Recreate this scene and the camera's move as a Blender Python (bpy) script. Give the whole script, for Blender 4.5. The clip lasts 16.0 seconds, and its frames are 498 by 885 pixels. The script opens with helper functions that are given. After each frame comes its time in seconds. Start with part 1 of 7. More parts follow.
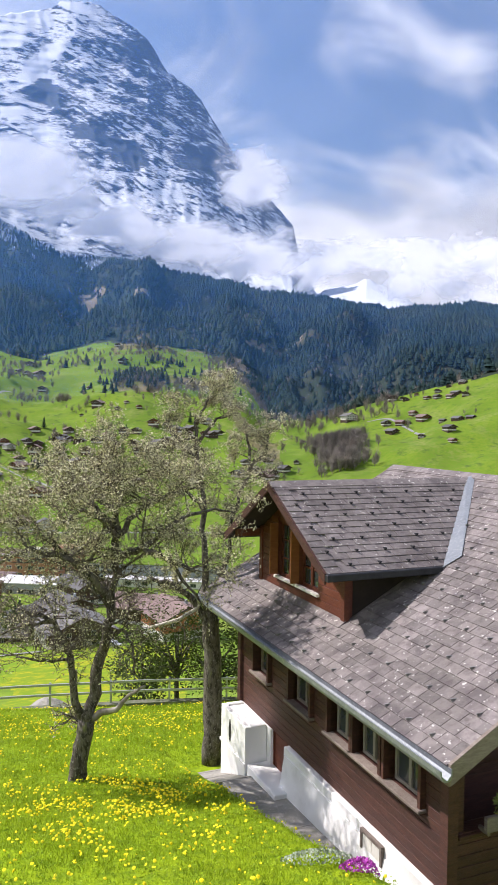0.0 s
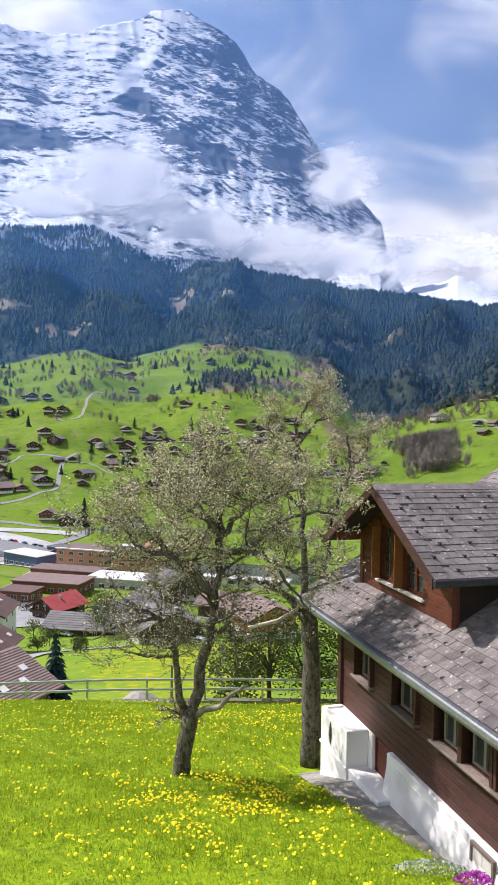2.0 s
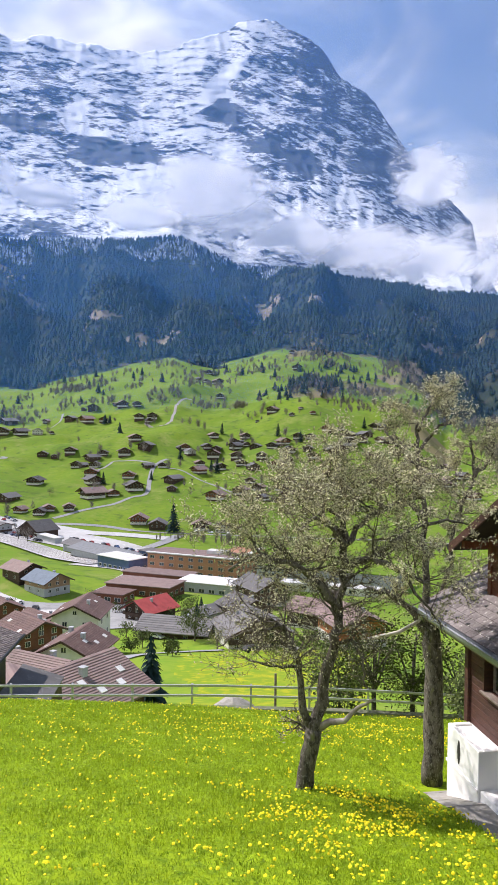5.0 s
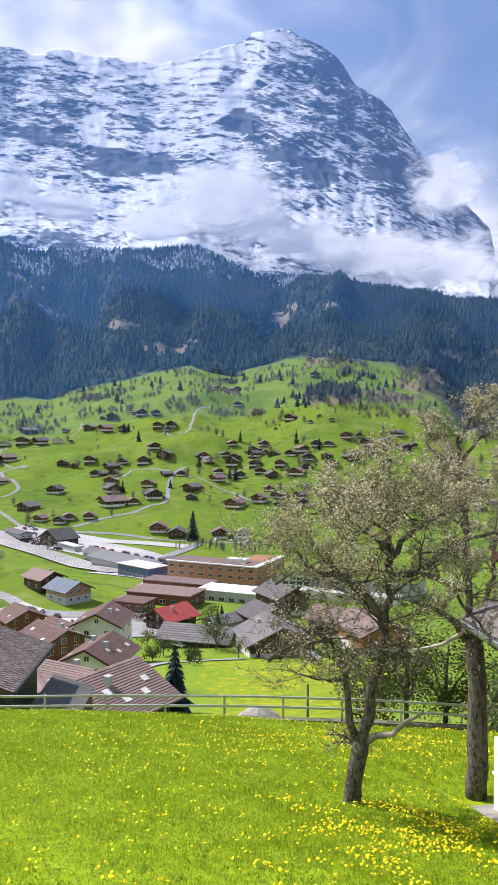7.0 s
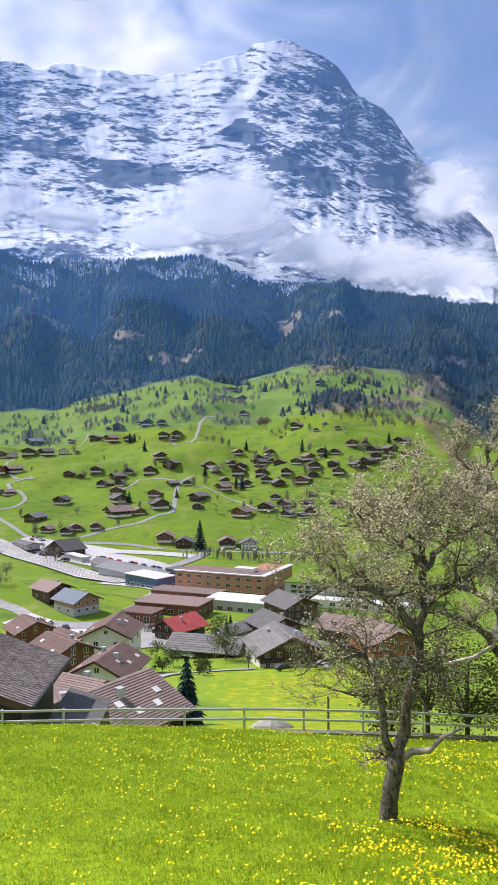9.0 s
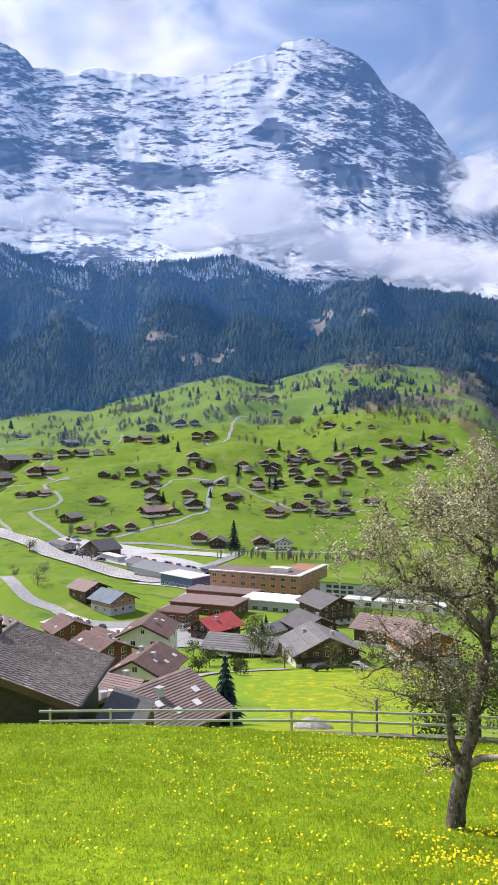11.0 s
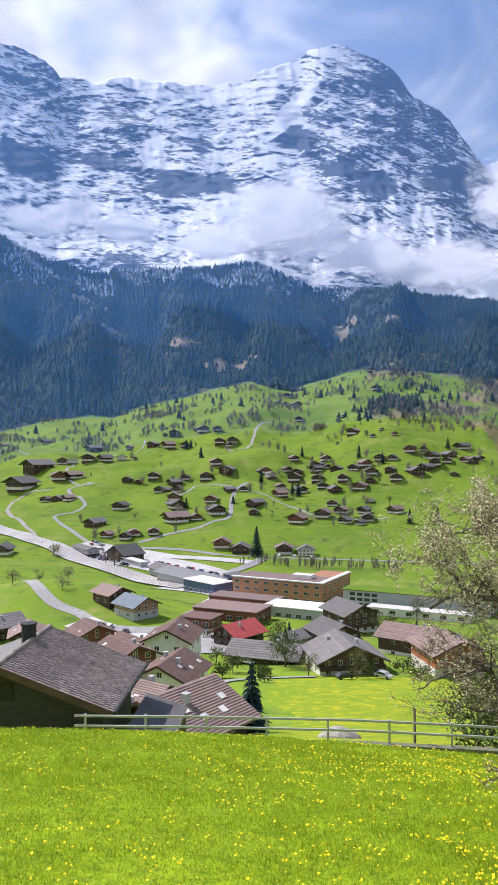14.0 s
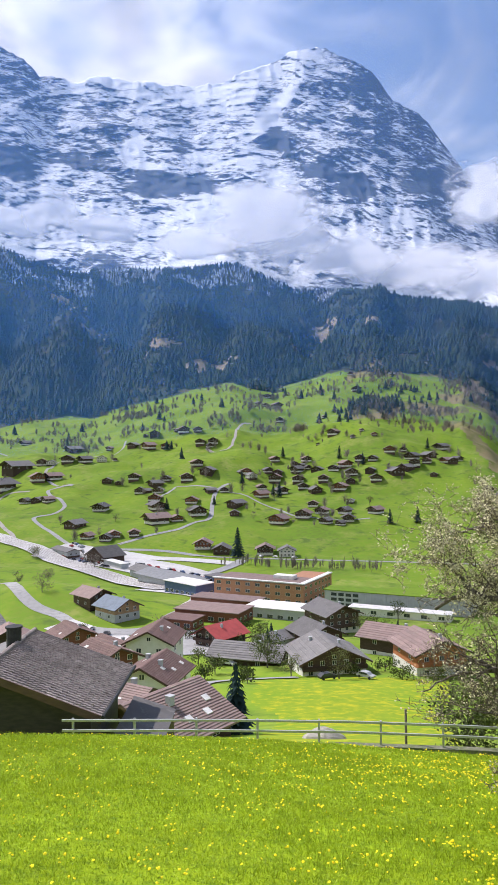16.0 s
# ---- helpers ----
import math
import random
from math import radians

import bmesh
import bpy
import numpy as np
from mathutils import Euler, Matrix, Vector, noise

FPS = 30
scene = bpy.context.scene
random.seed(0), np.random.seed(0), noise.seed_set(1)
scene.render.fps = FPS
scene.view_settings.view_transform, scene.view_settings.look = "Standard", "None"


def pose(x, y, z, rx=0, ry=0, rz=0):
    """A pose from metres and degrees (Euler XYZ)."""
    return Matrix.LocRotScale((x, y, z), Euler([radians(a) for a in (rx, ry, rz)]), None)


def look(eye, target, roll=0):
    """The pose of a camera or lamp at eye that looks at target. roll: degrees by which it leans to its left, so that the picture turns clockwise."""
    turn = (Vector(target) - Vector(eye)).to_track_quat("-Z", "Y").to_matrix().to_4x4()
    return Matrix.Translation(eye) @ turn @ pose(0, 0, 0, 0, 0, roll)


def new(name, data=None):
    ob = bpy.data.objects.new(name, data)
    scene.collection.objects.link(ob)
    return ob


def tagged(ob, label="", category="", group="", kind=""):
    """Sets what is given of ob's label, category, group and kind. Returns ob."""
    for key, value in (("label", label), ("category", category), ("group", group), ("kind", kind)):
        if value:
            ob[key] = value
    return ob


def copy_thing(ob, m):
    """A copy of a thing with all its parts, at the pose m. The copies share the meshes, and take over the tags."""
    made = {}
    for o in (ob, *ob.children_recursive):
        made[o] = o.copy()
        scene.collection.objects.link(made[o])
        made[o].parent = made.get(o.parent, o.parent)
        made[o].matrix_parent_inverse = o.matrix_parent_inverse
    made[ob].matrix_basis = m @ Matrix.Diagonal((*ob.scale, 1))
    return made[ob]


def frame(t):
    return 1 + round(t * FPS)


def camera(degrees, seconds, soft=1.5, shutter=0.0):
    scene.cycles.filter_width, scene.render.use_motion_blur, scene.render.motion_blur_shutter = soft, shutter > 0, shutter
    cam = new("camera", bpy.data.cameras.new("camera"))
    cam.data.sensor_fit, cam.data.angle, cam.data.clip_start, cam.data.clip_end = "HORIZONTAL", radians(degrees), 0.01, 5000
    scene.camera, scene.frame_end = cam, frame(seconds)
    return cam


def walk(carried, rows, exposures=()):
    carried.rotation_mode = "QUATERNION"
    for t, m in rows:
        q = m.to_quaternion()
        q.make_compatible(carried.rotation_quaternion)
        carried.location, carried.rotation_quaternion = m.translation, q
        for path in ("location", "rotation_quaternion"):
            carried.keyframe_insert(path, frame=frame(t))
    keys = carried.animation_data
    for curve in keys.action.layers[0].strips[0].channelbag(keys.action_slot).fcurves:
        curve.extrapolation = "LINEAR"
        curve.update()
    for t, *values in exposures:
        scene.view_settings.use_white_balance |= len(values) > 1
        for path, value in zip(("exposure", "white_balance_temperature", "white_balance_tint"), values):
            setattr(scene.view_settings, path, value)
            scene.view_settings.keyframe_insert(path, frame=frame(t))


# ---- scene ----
cam = camera(37.5, 16.0, 1.3)
PATH = [
    (0, (-0.061, 0.168, -0.236), (-0.043, 2.167, -0.291), 0.8),
    (0.5, (-0.112, 0.175, -0.227), (-0.154, 2.173, -0.282), 0.8),
    (1, (-0.207, 0.179, -0.22), (-0.307, 2.176, -0.275), 0.8),
    (1.5, (-0.301, 0.138, -0.199), (-0.46, 2.131, -0.255), 0.8),
    (2, (-0.403, 0.113, -0.199), (-0.619, 2.1, -0.257), 0.9),
    (2.5, (-0.5, 0.122, -0.201), (-0.774, 2.103, -0.256), 0.9),
    (3, (-0.629, 0.136, -0.189), (-0.962, 2.107, -0.242), 0.8),
    (3.5, (-0.78, 0.122, -0.173), (-1.163, 2.085, -0.219), 0.7),
    (4, (-0.911, 0.171, -0.176), (-1.33, 2.126, -0.221), 0.7),
    (4.5, (-1.079, 0.232, -0.203), (-1.517, 2.183, -0.247), 0.7),
    (5, (-1.192, 0.274, -0.215), (-1.639, 2.222, -0.26), 0.6),
    (7.5, (-1.819, -0.013, -0.047), (-2.318, 1.923, -0.064), 0.2),
    (8, (-1.92, -0.045, -0.022), (-2.419, 1.892, -0.033), 0.2),
    (8.5, (-2.065, 0.038, -0.022), (-2.568, 1.974, -0.029), -0.2),
    (9, (-2.224, 0.07, -0.011), (-2.733, 2.004, -0.012), -0.4),
    (11.5, (-2.914, 0.222, -0.058), (-3.531, 2.124, -0.06), -0.9),
    (12, (-3.006, 0.214, -0.074), (-3.639, 2.111, -0.076), -0.9),
    (12.5, (-3.118, 0.196, -0.063), (-3.759, 2.091, -0.063), -0.8),
    (13, (-3.194, 0.198, -0.074), (-3.843, 2.09, -0.067), -0.9),
    (13.5, (-3.289, 0.191, -0.074), (-3.943, 2.081, -0.06), -0.8),
    (14, (-3.456, 0.189, -0.069), (-4.108, 2.08, -0.052), -0.5),
    (14.5, (-3.587, 0.249, -0.08), (-4.233, 2.142, -0.063), -0.3),
    (15, (-3.703, 0.302, -0.104), (-4.336, 2.2, -0.09), -0.3),
    (15.5, (-3.844, 0.324, -0.096), (-4.459, 2.227, -0.083), -0.5),
    (16, (-3.93, 0.337, -0.106), (-4.531, 2.244, -0.087), -0.6),
]
walk(cam, [(t, look(eye, target, roll)) for t, eye, target, roll in PATH], [(0, 0.20, 6490, 17), (16, 0.20, 6490, 17)])

# ---- light ----
SUN_LEFT, SUN_UP = 74.0, 50.0          # degrees left of the first view, degrees above the horizon
_a, _e = radians(SUN_LEFT), radians(SUN_UP)
SUN_DIR = Vector((-math.sin(_a) * math.cos(_e), math.cos(_a) * math.cos(_e), math.sin(_e)))
sun = new("sun", bpy.data.lights.new("sun", "SUN"))
sun.data.energy, sun.data.angle, sun.data.color = 5.0, radians(0.6), (1.0, 0.96, 0.91)
sun.matrix_world = look(SUN_DIR * 50, (0, 0, 0))


def make_world():
    world = bpy.data.worlds.new("world")
    scene.world = world
    world.use_nodes = True
    nt = world.node_tree
    nt.nodes.clear()
    N, L = nt.nodes.new, nt.links.new
    out, bg = N("ShaderNodeOutputWorld"), N("ShaderNodeBackground")
    sky = N("ShaderNodeTexSky")
    sky.sky_type, sky.sun_disc = "NISHITA", False
    sky.sun_elevation, sky.sun_rotation = radians(SUN_UP), radians(-SUN_LEFT)
    sky.altitude, sky.air_density, sky.dust_density, sky.ozone_density = 1000, 1.0, 0.6, 2.0
    tc = N("ShaderNodeTexCoord")
    sep = N("ShaderNodeSeparateXYZ")
    L(tc.outputs["Generated"], sep.inputs[0])
    # clouds: broad veils, torn by finer noise, thicker towards the sun and low down
    mp = N("ShaderNodeMapping")
    mp.inputs["Scale"].default_value = (1.6, 1.6, 2.6)
    mp.inputs["Location"].default_value = (3.1, 0.4, 1.7)
    L(tc.outputs["Generated"], mp.inputs[0])
    big = N("ShaderNodeTexNoise")
    big.inputs["Scale"].default_value, big.inputs["Detail"].default_value, big.inputs["Distortion"].default_value = 2.9, 9, 0.9
    big.inputs["Roughness"].default_value = 0.52
    L(mp.outputs[0], big.inputs["Vector"])

    def math_node(op, a, b):
        n = N("ShaderNodeMath")
        n.operation = op
        for i, v in enumerate((a, b)):
            if isinstance(v, (int, float)):
                n.inputs[i].default_value = v
            else:
                L(v, n.inputs[i])
        return n.outputs[0]

    def map_range(v, a, b, c, d):
        n = N("ShaderNodeMapRange")
        n.interpolation_type = "SMOOTHSTEP"
        L(v, n.inputs[0])
        for i, x in enumerate((a, b, c, d)):
            n.inputs[i + 1].default_value = x
        return n.outputs[0]

    low = map_range(sep.outputs["Z"], 0.2, 0.40, 0.24, 0.0)
    side = map_range(sep.outputs["X"], -0.06, -0.36, 0.0, 0.20)
    clear = map_range(sep.outputs["Z"], 0.55, 0.9, 0.0, -0.24)
    dens = math_node("ADD", math_node("ADD", math_node("ADD", big.outputs["Fac"], low), side), clear)
    cover = map_range(dens, 0.42, 0.78, 0.09, 1.0)
    grey = N("ShaderNodeTexNoise")
    grey.inputs["Scale"].default_value, grey.inputs["Detail"].default_value = 5.0, 5
    L(mp.outputs[0], grey.inputs["Vector"])
    tone = map_range(grey.outputs["Fac"], 0.33, 0.62, 5.4, 8.6)
    white = N("ShaderNodeMix")
    white.data_type = "RGBA"
    white.inputs["A"].default_value = (0, 0, 0, 1)
    white.inputs["B"].default_value = (0.95, 0.98, 1.05, 1)
    white.clamp_result = False
    white.clamp_factor = False
    L(tone, white.inputs["Factor"])
    mix = N("ShaderNodeMix")
    mix.data_type = "RGBA"
    L(cover, mix.inputs["Factor"])
    L(sky.outputs[0], mix.inputs["A"])
    L(white.outputs["Result"], mix.inputs["B"])
    L(mix.outputs["Result"], bg.inputs["Color"])
    bg.inputs["Strength"].default_value = 0.14
    L(bg.outputs[0], out.inputs["Surface"])


make_world()

# ---- materials ----
def mat(name, base, rough=0.7, vary=(), bump=0.0, bump_scale=40.0, metal=0.0, island=0.0, random_=0.0, scale=(1, 1, 1), spec=0.4, coords="Object"):
    """A node material: base colour, then layers of noise (scale, low, high, colour), a grain bump, and a random tone for each piece."""
    m = bpy.data.materials.new(name)
    m.use_nodes = True
    nt = m.node_tree
    N, L = nt.nodes.new, nt.links.new
    bsdf = nt.nodes["Principled BSDF"]
    bsdf.inputs["Roughness"].default_value = rough
    bsdf.inputs["Metallic"].default_value = metal
    bsdf.inputs["Specular IOR Level"].default_value = spec
    tc = N("ShaderNodeTexCoord")
    mp = N("ShaderNodeMapping")
    mp.inputs["Scale"].default_value = scale
    if coords == "World":
        geo = N("ShaderNodeNewGeometry")
        L(geo.outputs["Position"], mp.inputs[0])
    else:
        L(tc.outputs[coords], mp.inputs[0])
    col = N("ShaderNodeRGB")
    col.outputs[0].default_value = (*base, 1)
    cur = col.outputs[0]
    for sc, lo, hi, c in vary:
        n = N("ShaderNodeTexNoise")
        n.inputs["Scale"].default_value, n.inputs["Detail"].default_value, n.inputs["Roughness"].default_value = sc, 6, 0.6
        L(mp.outputs[0], n.inputs["Vector"])
        r = N("ShaderNodeMapRange")
        r.inputs[1].default_value, r.inputs[2].default_value = lo, hi
        L(n.outputs["Fac"], r.inputs[0])
        x = N("ShaderNodeMix")
        x.data_type = "RGBA"
        L(r.outputs[0], x.inputs["Factor"])
        L(cur, x.inputs["A"])
        x.inputs["B"].default_value = (*c, 1)
        cur = x.outputs["Result"]
    for amount, source in ((island, "island"), (random_, "object")):
        if amount:
            if source == "island":
                g = N("ShaderNodeNewGeometry").outputs["Random Per Island"]
            else:
                g = N("ShaderNodeObjectInfo").outputs["Random"]
            r = N("ShaderNodeMapRange")
            r.inputs[3].default_value, r.inputs[4].default_value = 1 - amount, 1 + amount
            L(g, r.inputs[0])
            hs = N("ShaderNodeHueSaturation")
            L(r.outputs[0], hs.inputs["Value"])
            L(cur, hs.inputs["Color"])
            cur = hs.outputs[0]
    L(cur, bsdf.inputs["Base Color"])
    if bump:
        n = N("ShaderNodeTexNoise")
        n.inputs["Scale"].default_value, n.inputs["Detail"].default_value = bump_scale, 5
        L(mp.outputs[0], n.inputs["Vector"])
        b = N("ShaderNodeBump")
        b.inputs["Strength"].default_value, b.inputs["Distance"].default_value = bump, 0.02
        L(n.outputs["Fac"], b.inputs["Height"])
        L(b.outputs[0], bsdf.inputs["Normal"])
    return m


def meadow_material():
    return mat("meadow", (0.205, 0.295, 0.028), 0.9, [(0.012, 0.42, 0.62, (0.125, 0.20, 0.026)), (0.04, 0.5, 0.66, (0.25, 0.29, 0.07)), (0.3, 0.4, 0.7, (0.14, 0.26, 0.02)), (0.09, 0.55, 0.7, (0.09, 0.15, 0.03))],
               bump=0.3, bump_scale=0.6, spec=0.1, coords="World")


M_MEADOW = meadow_material()
M_LAWN = mat("lawn_soil", (0.25, 0.345, 0.010), 0.95, [(0.35, 0.4, 0.65, (0.30, 0.42, 0.014)), (4.0, 0.45, 0.7, (0.12, 0.21, 0.012))], bump=0.6, bump_scale=18, spec=0.1, coords="World")
M_FLOOR = mat("forest_floor", (0.05, 0.07, 0.05), 0.95, [(0.01, 0.5, 0.66, (0.13, 0.11, 0.07)), (0.05, 0.4, 0.7, (0.04, 0.055, 0.04))], spec=0.05, coords="World")
M_DANDY = mat("dandelion_meadow", (0.17, 0.28, 0.02), 0.9, [(0.05, 0.42, 0.64, (0.24, 0.30, 0.02)), (0.45, 0.48, 0.63, (0.41, 0.385, 0.02)), (0.6, 0.45, 0.7, (0.15, 0.26, 0.02))], spec=0.1, coords="World")
M_PLAZA = mat("pale_paving", (0.58, 0.57, 0.55), 0.9, [(0.03, 0.42, 0.62, (0.42, 0.41, 0.40)), (0.4, 0.5, 0.7, (0.64, 0.63, 0.61))], coords="World")
M_SCAR = mat("dry_clearing", (0.33, 0.27, 0.19), 0.95, [(0.03, 0.42, 0.6, (0.19, 0.16, 0.11)), (0.12, 0.5, 0.7, (0.32, 0.26, 0.20))], spec=0.05, coords="World")
M_SCRUB = mat("dry_scrub", (0.27, 0.23, 0.12), 0.95, [(0.03, 0.42, 0.6, (0.12, 0.15, 0.04)), (0.12, 0.5, 0.7, (0.26, 0.21, 0.14))], spec=0.05, coords="World")
M_CONCRETE = mat("concrete", (0.34, 0.32, 0.29), 0.85, [(1.2, 0.4, 0.65, (0.25, 0.235, 0.20)), (14, 0.5, 0.7, (0.40, 0.38, 0.34))], bump=0.25, bump_scale=60, coords="World")
M_ASPHALT = mat("pale_asphalt", (0.30, 0.30, 0.30), 0.9, [(0.04, 0.4, 0.65, (0.38, 0.38, 0.37)), (0.6, 0.45, 0.7, (0.24, 0.24, 0.24))], coords="World")
M_GRAVEL = mat("gravel", (0.36, 0.34, 0.31), 0.95, [(0.2, 0.4, 0.65, (0.27, 0.25, 0.22)), (2.0, 0.45, 0.7, (0.44, 0.42, 0.39))], coords="World")


def mountain_material():
    """Limestone with a blue haze tint in its colour, and snow lying in slanting bands and on the flatter ledges."""
    m = bpy.data.materials.new("hazed_limestone_and_snow")
    m.use_nodes = True
    nt = m.node_tree
    N, L = nt.nodes.new, nt.links.new
    bsdf = nt.nodes["Principled BSDF"]
    bsdf.inputs["Roughness"].default_value = 0.85
    bsdf.inputs["Specular IOR Level"].default_value = 0.15
    geo = N("ShaderNodeNewGeometry")

    def noise_at(scale, sx, sy, sz, rot=(0, 0, 0), detail=8, rough=0.6):
        mp = N("ShaderNodeMapping")
        mp.inputs["Rotation"].default_value = rot
        mp.inputs["Scale"].default_value = (sx, sy, sz)
        L(geo.outputs["Position"], mp.inputs[0])
        n = N("ShaderNodeTexNoise")
        n.inputs["Scale"].default_value, n.inputs["Detail"].default_value, n.inputs["Roughness"].default_value = scale, detail, rough
        L(mp.outputs[0], n.inputs["Vector"])
        return n.outputs["Fac"]

    def add(a, b, fa=1.0, fb=1.0):
        x = N("ShaderNodeMath")
        x.operation = "MULTIPLY"
        L(a, x.inputs[0])
        x.inputs[1].default_value = fa
        y = N("ShaderNodeMath")
        y.operation = "MULTIPLY_ADD"
        L(b, y.inputs[0])
        y.inputs[1].default_value = fb
        L(x.outputs[0], y.inputs[2])
        return y.outputs[0]

    bands = noise_at(0.012, 0.5, 0.5, 1.6, (0, radians(-24), 0), 10, 0.7)
    broad = noise_at(0.0021, 1, 1, 1, (0, 0, 0), 6, 0.55)
    fine = noise_at(0.06, 0.6, 0.6, 1.5, (0, radians(-20), 0), 6, 0.7)
    attr = N("ShaderNodeAttribute")
    attr.attribute_name = "snow"
    total = add(add(bands, broad, 0.6, 0.25), fine, 1.0, 1.2)
    total = add(total, attr.outputs["Fac"], 1.0, 1.0)
    r = N("ShaderNodeMapRange")
    r.inputs[1].default_value, r.inputs[2].default_value = 0.95, 1.12
    L(total, r.inputs[0])
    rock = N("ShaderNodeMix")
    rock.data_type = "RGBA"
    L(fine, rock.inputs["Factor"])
    # both rock tones carry the blue of the distant air
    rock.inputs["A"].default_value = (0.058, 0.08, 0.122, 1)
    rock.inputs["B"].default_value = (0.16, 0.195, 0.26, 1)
    mix = N("ShaderNodeMix")
    mix.data_type = "RGBA"
    L(r.outputs[0], mix.inputs["Factor"])
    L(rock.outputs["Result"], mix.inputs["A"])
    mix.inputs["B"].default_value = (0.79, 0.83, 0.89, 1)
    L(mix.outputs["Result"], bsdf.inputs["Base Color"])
    b = N("ShaderNodeBump")
    b.inputs["Strength"].default_value, b.inputs["Distance"].default_value = 0.35, 12
    L(add(bands, fine, 1.0, 0.45), b.inputs["Height"])
    L(b.outputs[0], bsdf.inputs["Normal"])
    return m


M_MOUNTAIN = mountain_material()

# ---- mesh helpers ----
def mesh_from(name, verts, faces, materials, index=None, smooth=False):
    me = bpy.data.meshes.new(name)
    me.from_pydata([tuple(map(float, v)) for v in verts], [], [tuple(map(int, f)) for f in faces])
    for m in materials if isinstance(materials, (list, tuple)) else [materials]:
        me.materials.append(m)
    if index is not None:
        me.polygons.foreach_set("material_index", np.asarray(index, dtype=np.int32))
    me.polygons.foreach_set("use_smooth", np.full(len(me.polygons), smooth))
    me.update()
    return me


def grid_faces(rows, cols):
    i = np.arange((rows - 1) * cols).reshape(rows - 1, cols)[:, :-1].ravel()
    return np.stack([i, i + 1, i + cols + 1, i + cols], 1)


def wobble(x, y, scale, seed=0.0):
    """Smooth value noise in -1..1 from summed sines, quick on arrays."""
    x, y = np.asarray(x) / scale, np.asarray(y) / scale
    s = np.sin(x * 1.7 + 2.1 * np.sin(y * 0.9 + seed) + seed * 3.1) + np.sin(y * 1.9 + 1.7 * np.sin(x * 1.1 - seed) + seed * 1.3)
    return (s + 0.6 * np.sin((x + y) * 2.9 + seed * 5.7 + 1.3 * np.sin((x - y) * 2.1))) / 2.6


# ---- the land ----
CENTRE = (-2.0, 0.0)
AZ_MEADOW = [-25, -19.15, -14.2, -11.7, -9.2, -5.7, -4.8, -2.2, -0.4, 1.4, 5.8, 7.7, 10.3, 12.9, 15.5, 18.6, 21.7, 25.2, 29.5, 33.7, 37.8, 50]
TAN_MEADOW = [0.085, 0.0723, 0.0468, 0.0353, 0.0236, 0.0038, -0.001, 0.0068, 0.0524, 0.083, 0.100, 0.104, 0.1015, 0.091, 0.0802, 0.0885, 0.0812, 0.0661, 0.0433, 0.0432, 0.0247, 0.02]
AZ_FOREST = [-25, -19, -17.8, -13.7, -11.6, -5.6, -0.75, 3.5, 7.8, 11.9, 13.9, 16.1, 18.4, 25.1, 29.4, 30.3, 33.7, 37.7, 50]
TAN_FOREST = [0.15, 0.152, 0.156, 0.1525, 0.1517, 0.1677, 0.1786, 0.195, 0.207, 0.213, 0.216, 0.231, 0.252, 0.2425, 0.2406, 0.2324, 0.2448, 0.277, 0.29]
AZ_RIDGE = [-30, -16, -13.5, -12.4, -9.4, -5.6, -4.4, -3.73, -1.5, 1.0, 3.6, 5.06, 6.4, 7.58, 9.2, 11.9, 12.6, 14.1, 15.0, 16.8, 19.0, 21.7, 25.6, 28.8, 30.3, 33.2, 34.4, 36.0, 40, 52]
TAN_RIDGE = [0.12, 0.13, 0.1526, 0.170, 0.1936, 0.1753, 0.21, 0.266, 0.308, 0.364, 0.433, 0.4555, 0.472, 0.506, 0.527, 0.5475, 0.5478, 0.541, 0.530, 0.523, 0.504, 0.4954, 0.500, 0.5036, 0.4935, 0.495, 0.515, 0.525, 0.54, 0.5]
R_VALLEY = [31, 45, 110, 180, 250, 340, 420, 520]
Z_VALLEY = [-12.3, -19, -41, -56, -64, -70, -75, -75]
R_FOREST, R_RIDGE = 2300.0, 3800.0


def house_uv(x, y):
    dx, dy = x - 2.55, y - 9.14
    return -0.37 * dx + 0.929 * dy, 0.929 * dx + 0.37 * dy


def crest_y(x):
    return np.where(x > -9, 28.2 + 0.08 * x, 27.48 + 0.31 * (x + 9))


def path_z(u):
    return -7.2 - 0.05 * u - 0.36 * np.maximum(u - 6.4, 0)


def bank_edge(u):
    """How far the path reaches from the house, narrowing towards the top of the slope."""
    return 0.72 - 0.10 * np.clip((2.4 - u) / 1.2, 0, 1)


def lawn_z(x, y):
    """The sloping lawn, its rounded crest and the bank beside the house's path."""
    z = -7.52 - 0.275 * (y - 14.85) + 0.03 * (x + 3.1) + 0.03 * wobble(x, y, 1.6, 1.0) + 0.06 * wobble(x, y, 6.0, 2.0)
    z = z - 0.13 * np.maximum(y - crest_y(x), 0)
    u, v = house_uv(x, y)
    pz = path_z(np.clip(u, -1, 9.0)) - np.maximum(u - 9.0, 0) * 0.2
    t = np.clip((v + bank_edge(u) + 0.23 + 0.05 * wobble(x, y, 0.4, 3.0)) / 0.35, 0, 1)
    t = t * t * (3 - 2 * t) * np.clip((12.5 - u) / 3.0, 0, 1)
    return z * (1 - t) + (pz - 0.06) * t


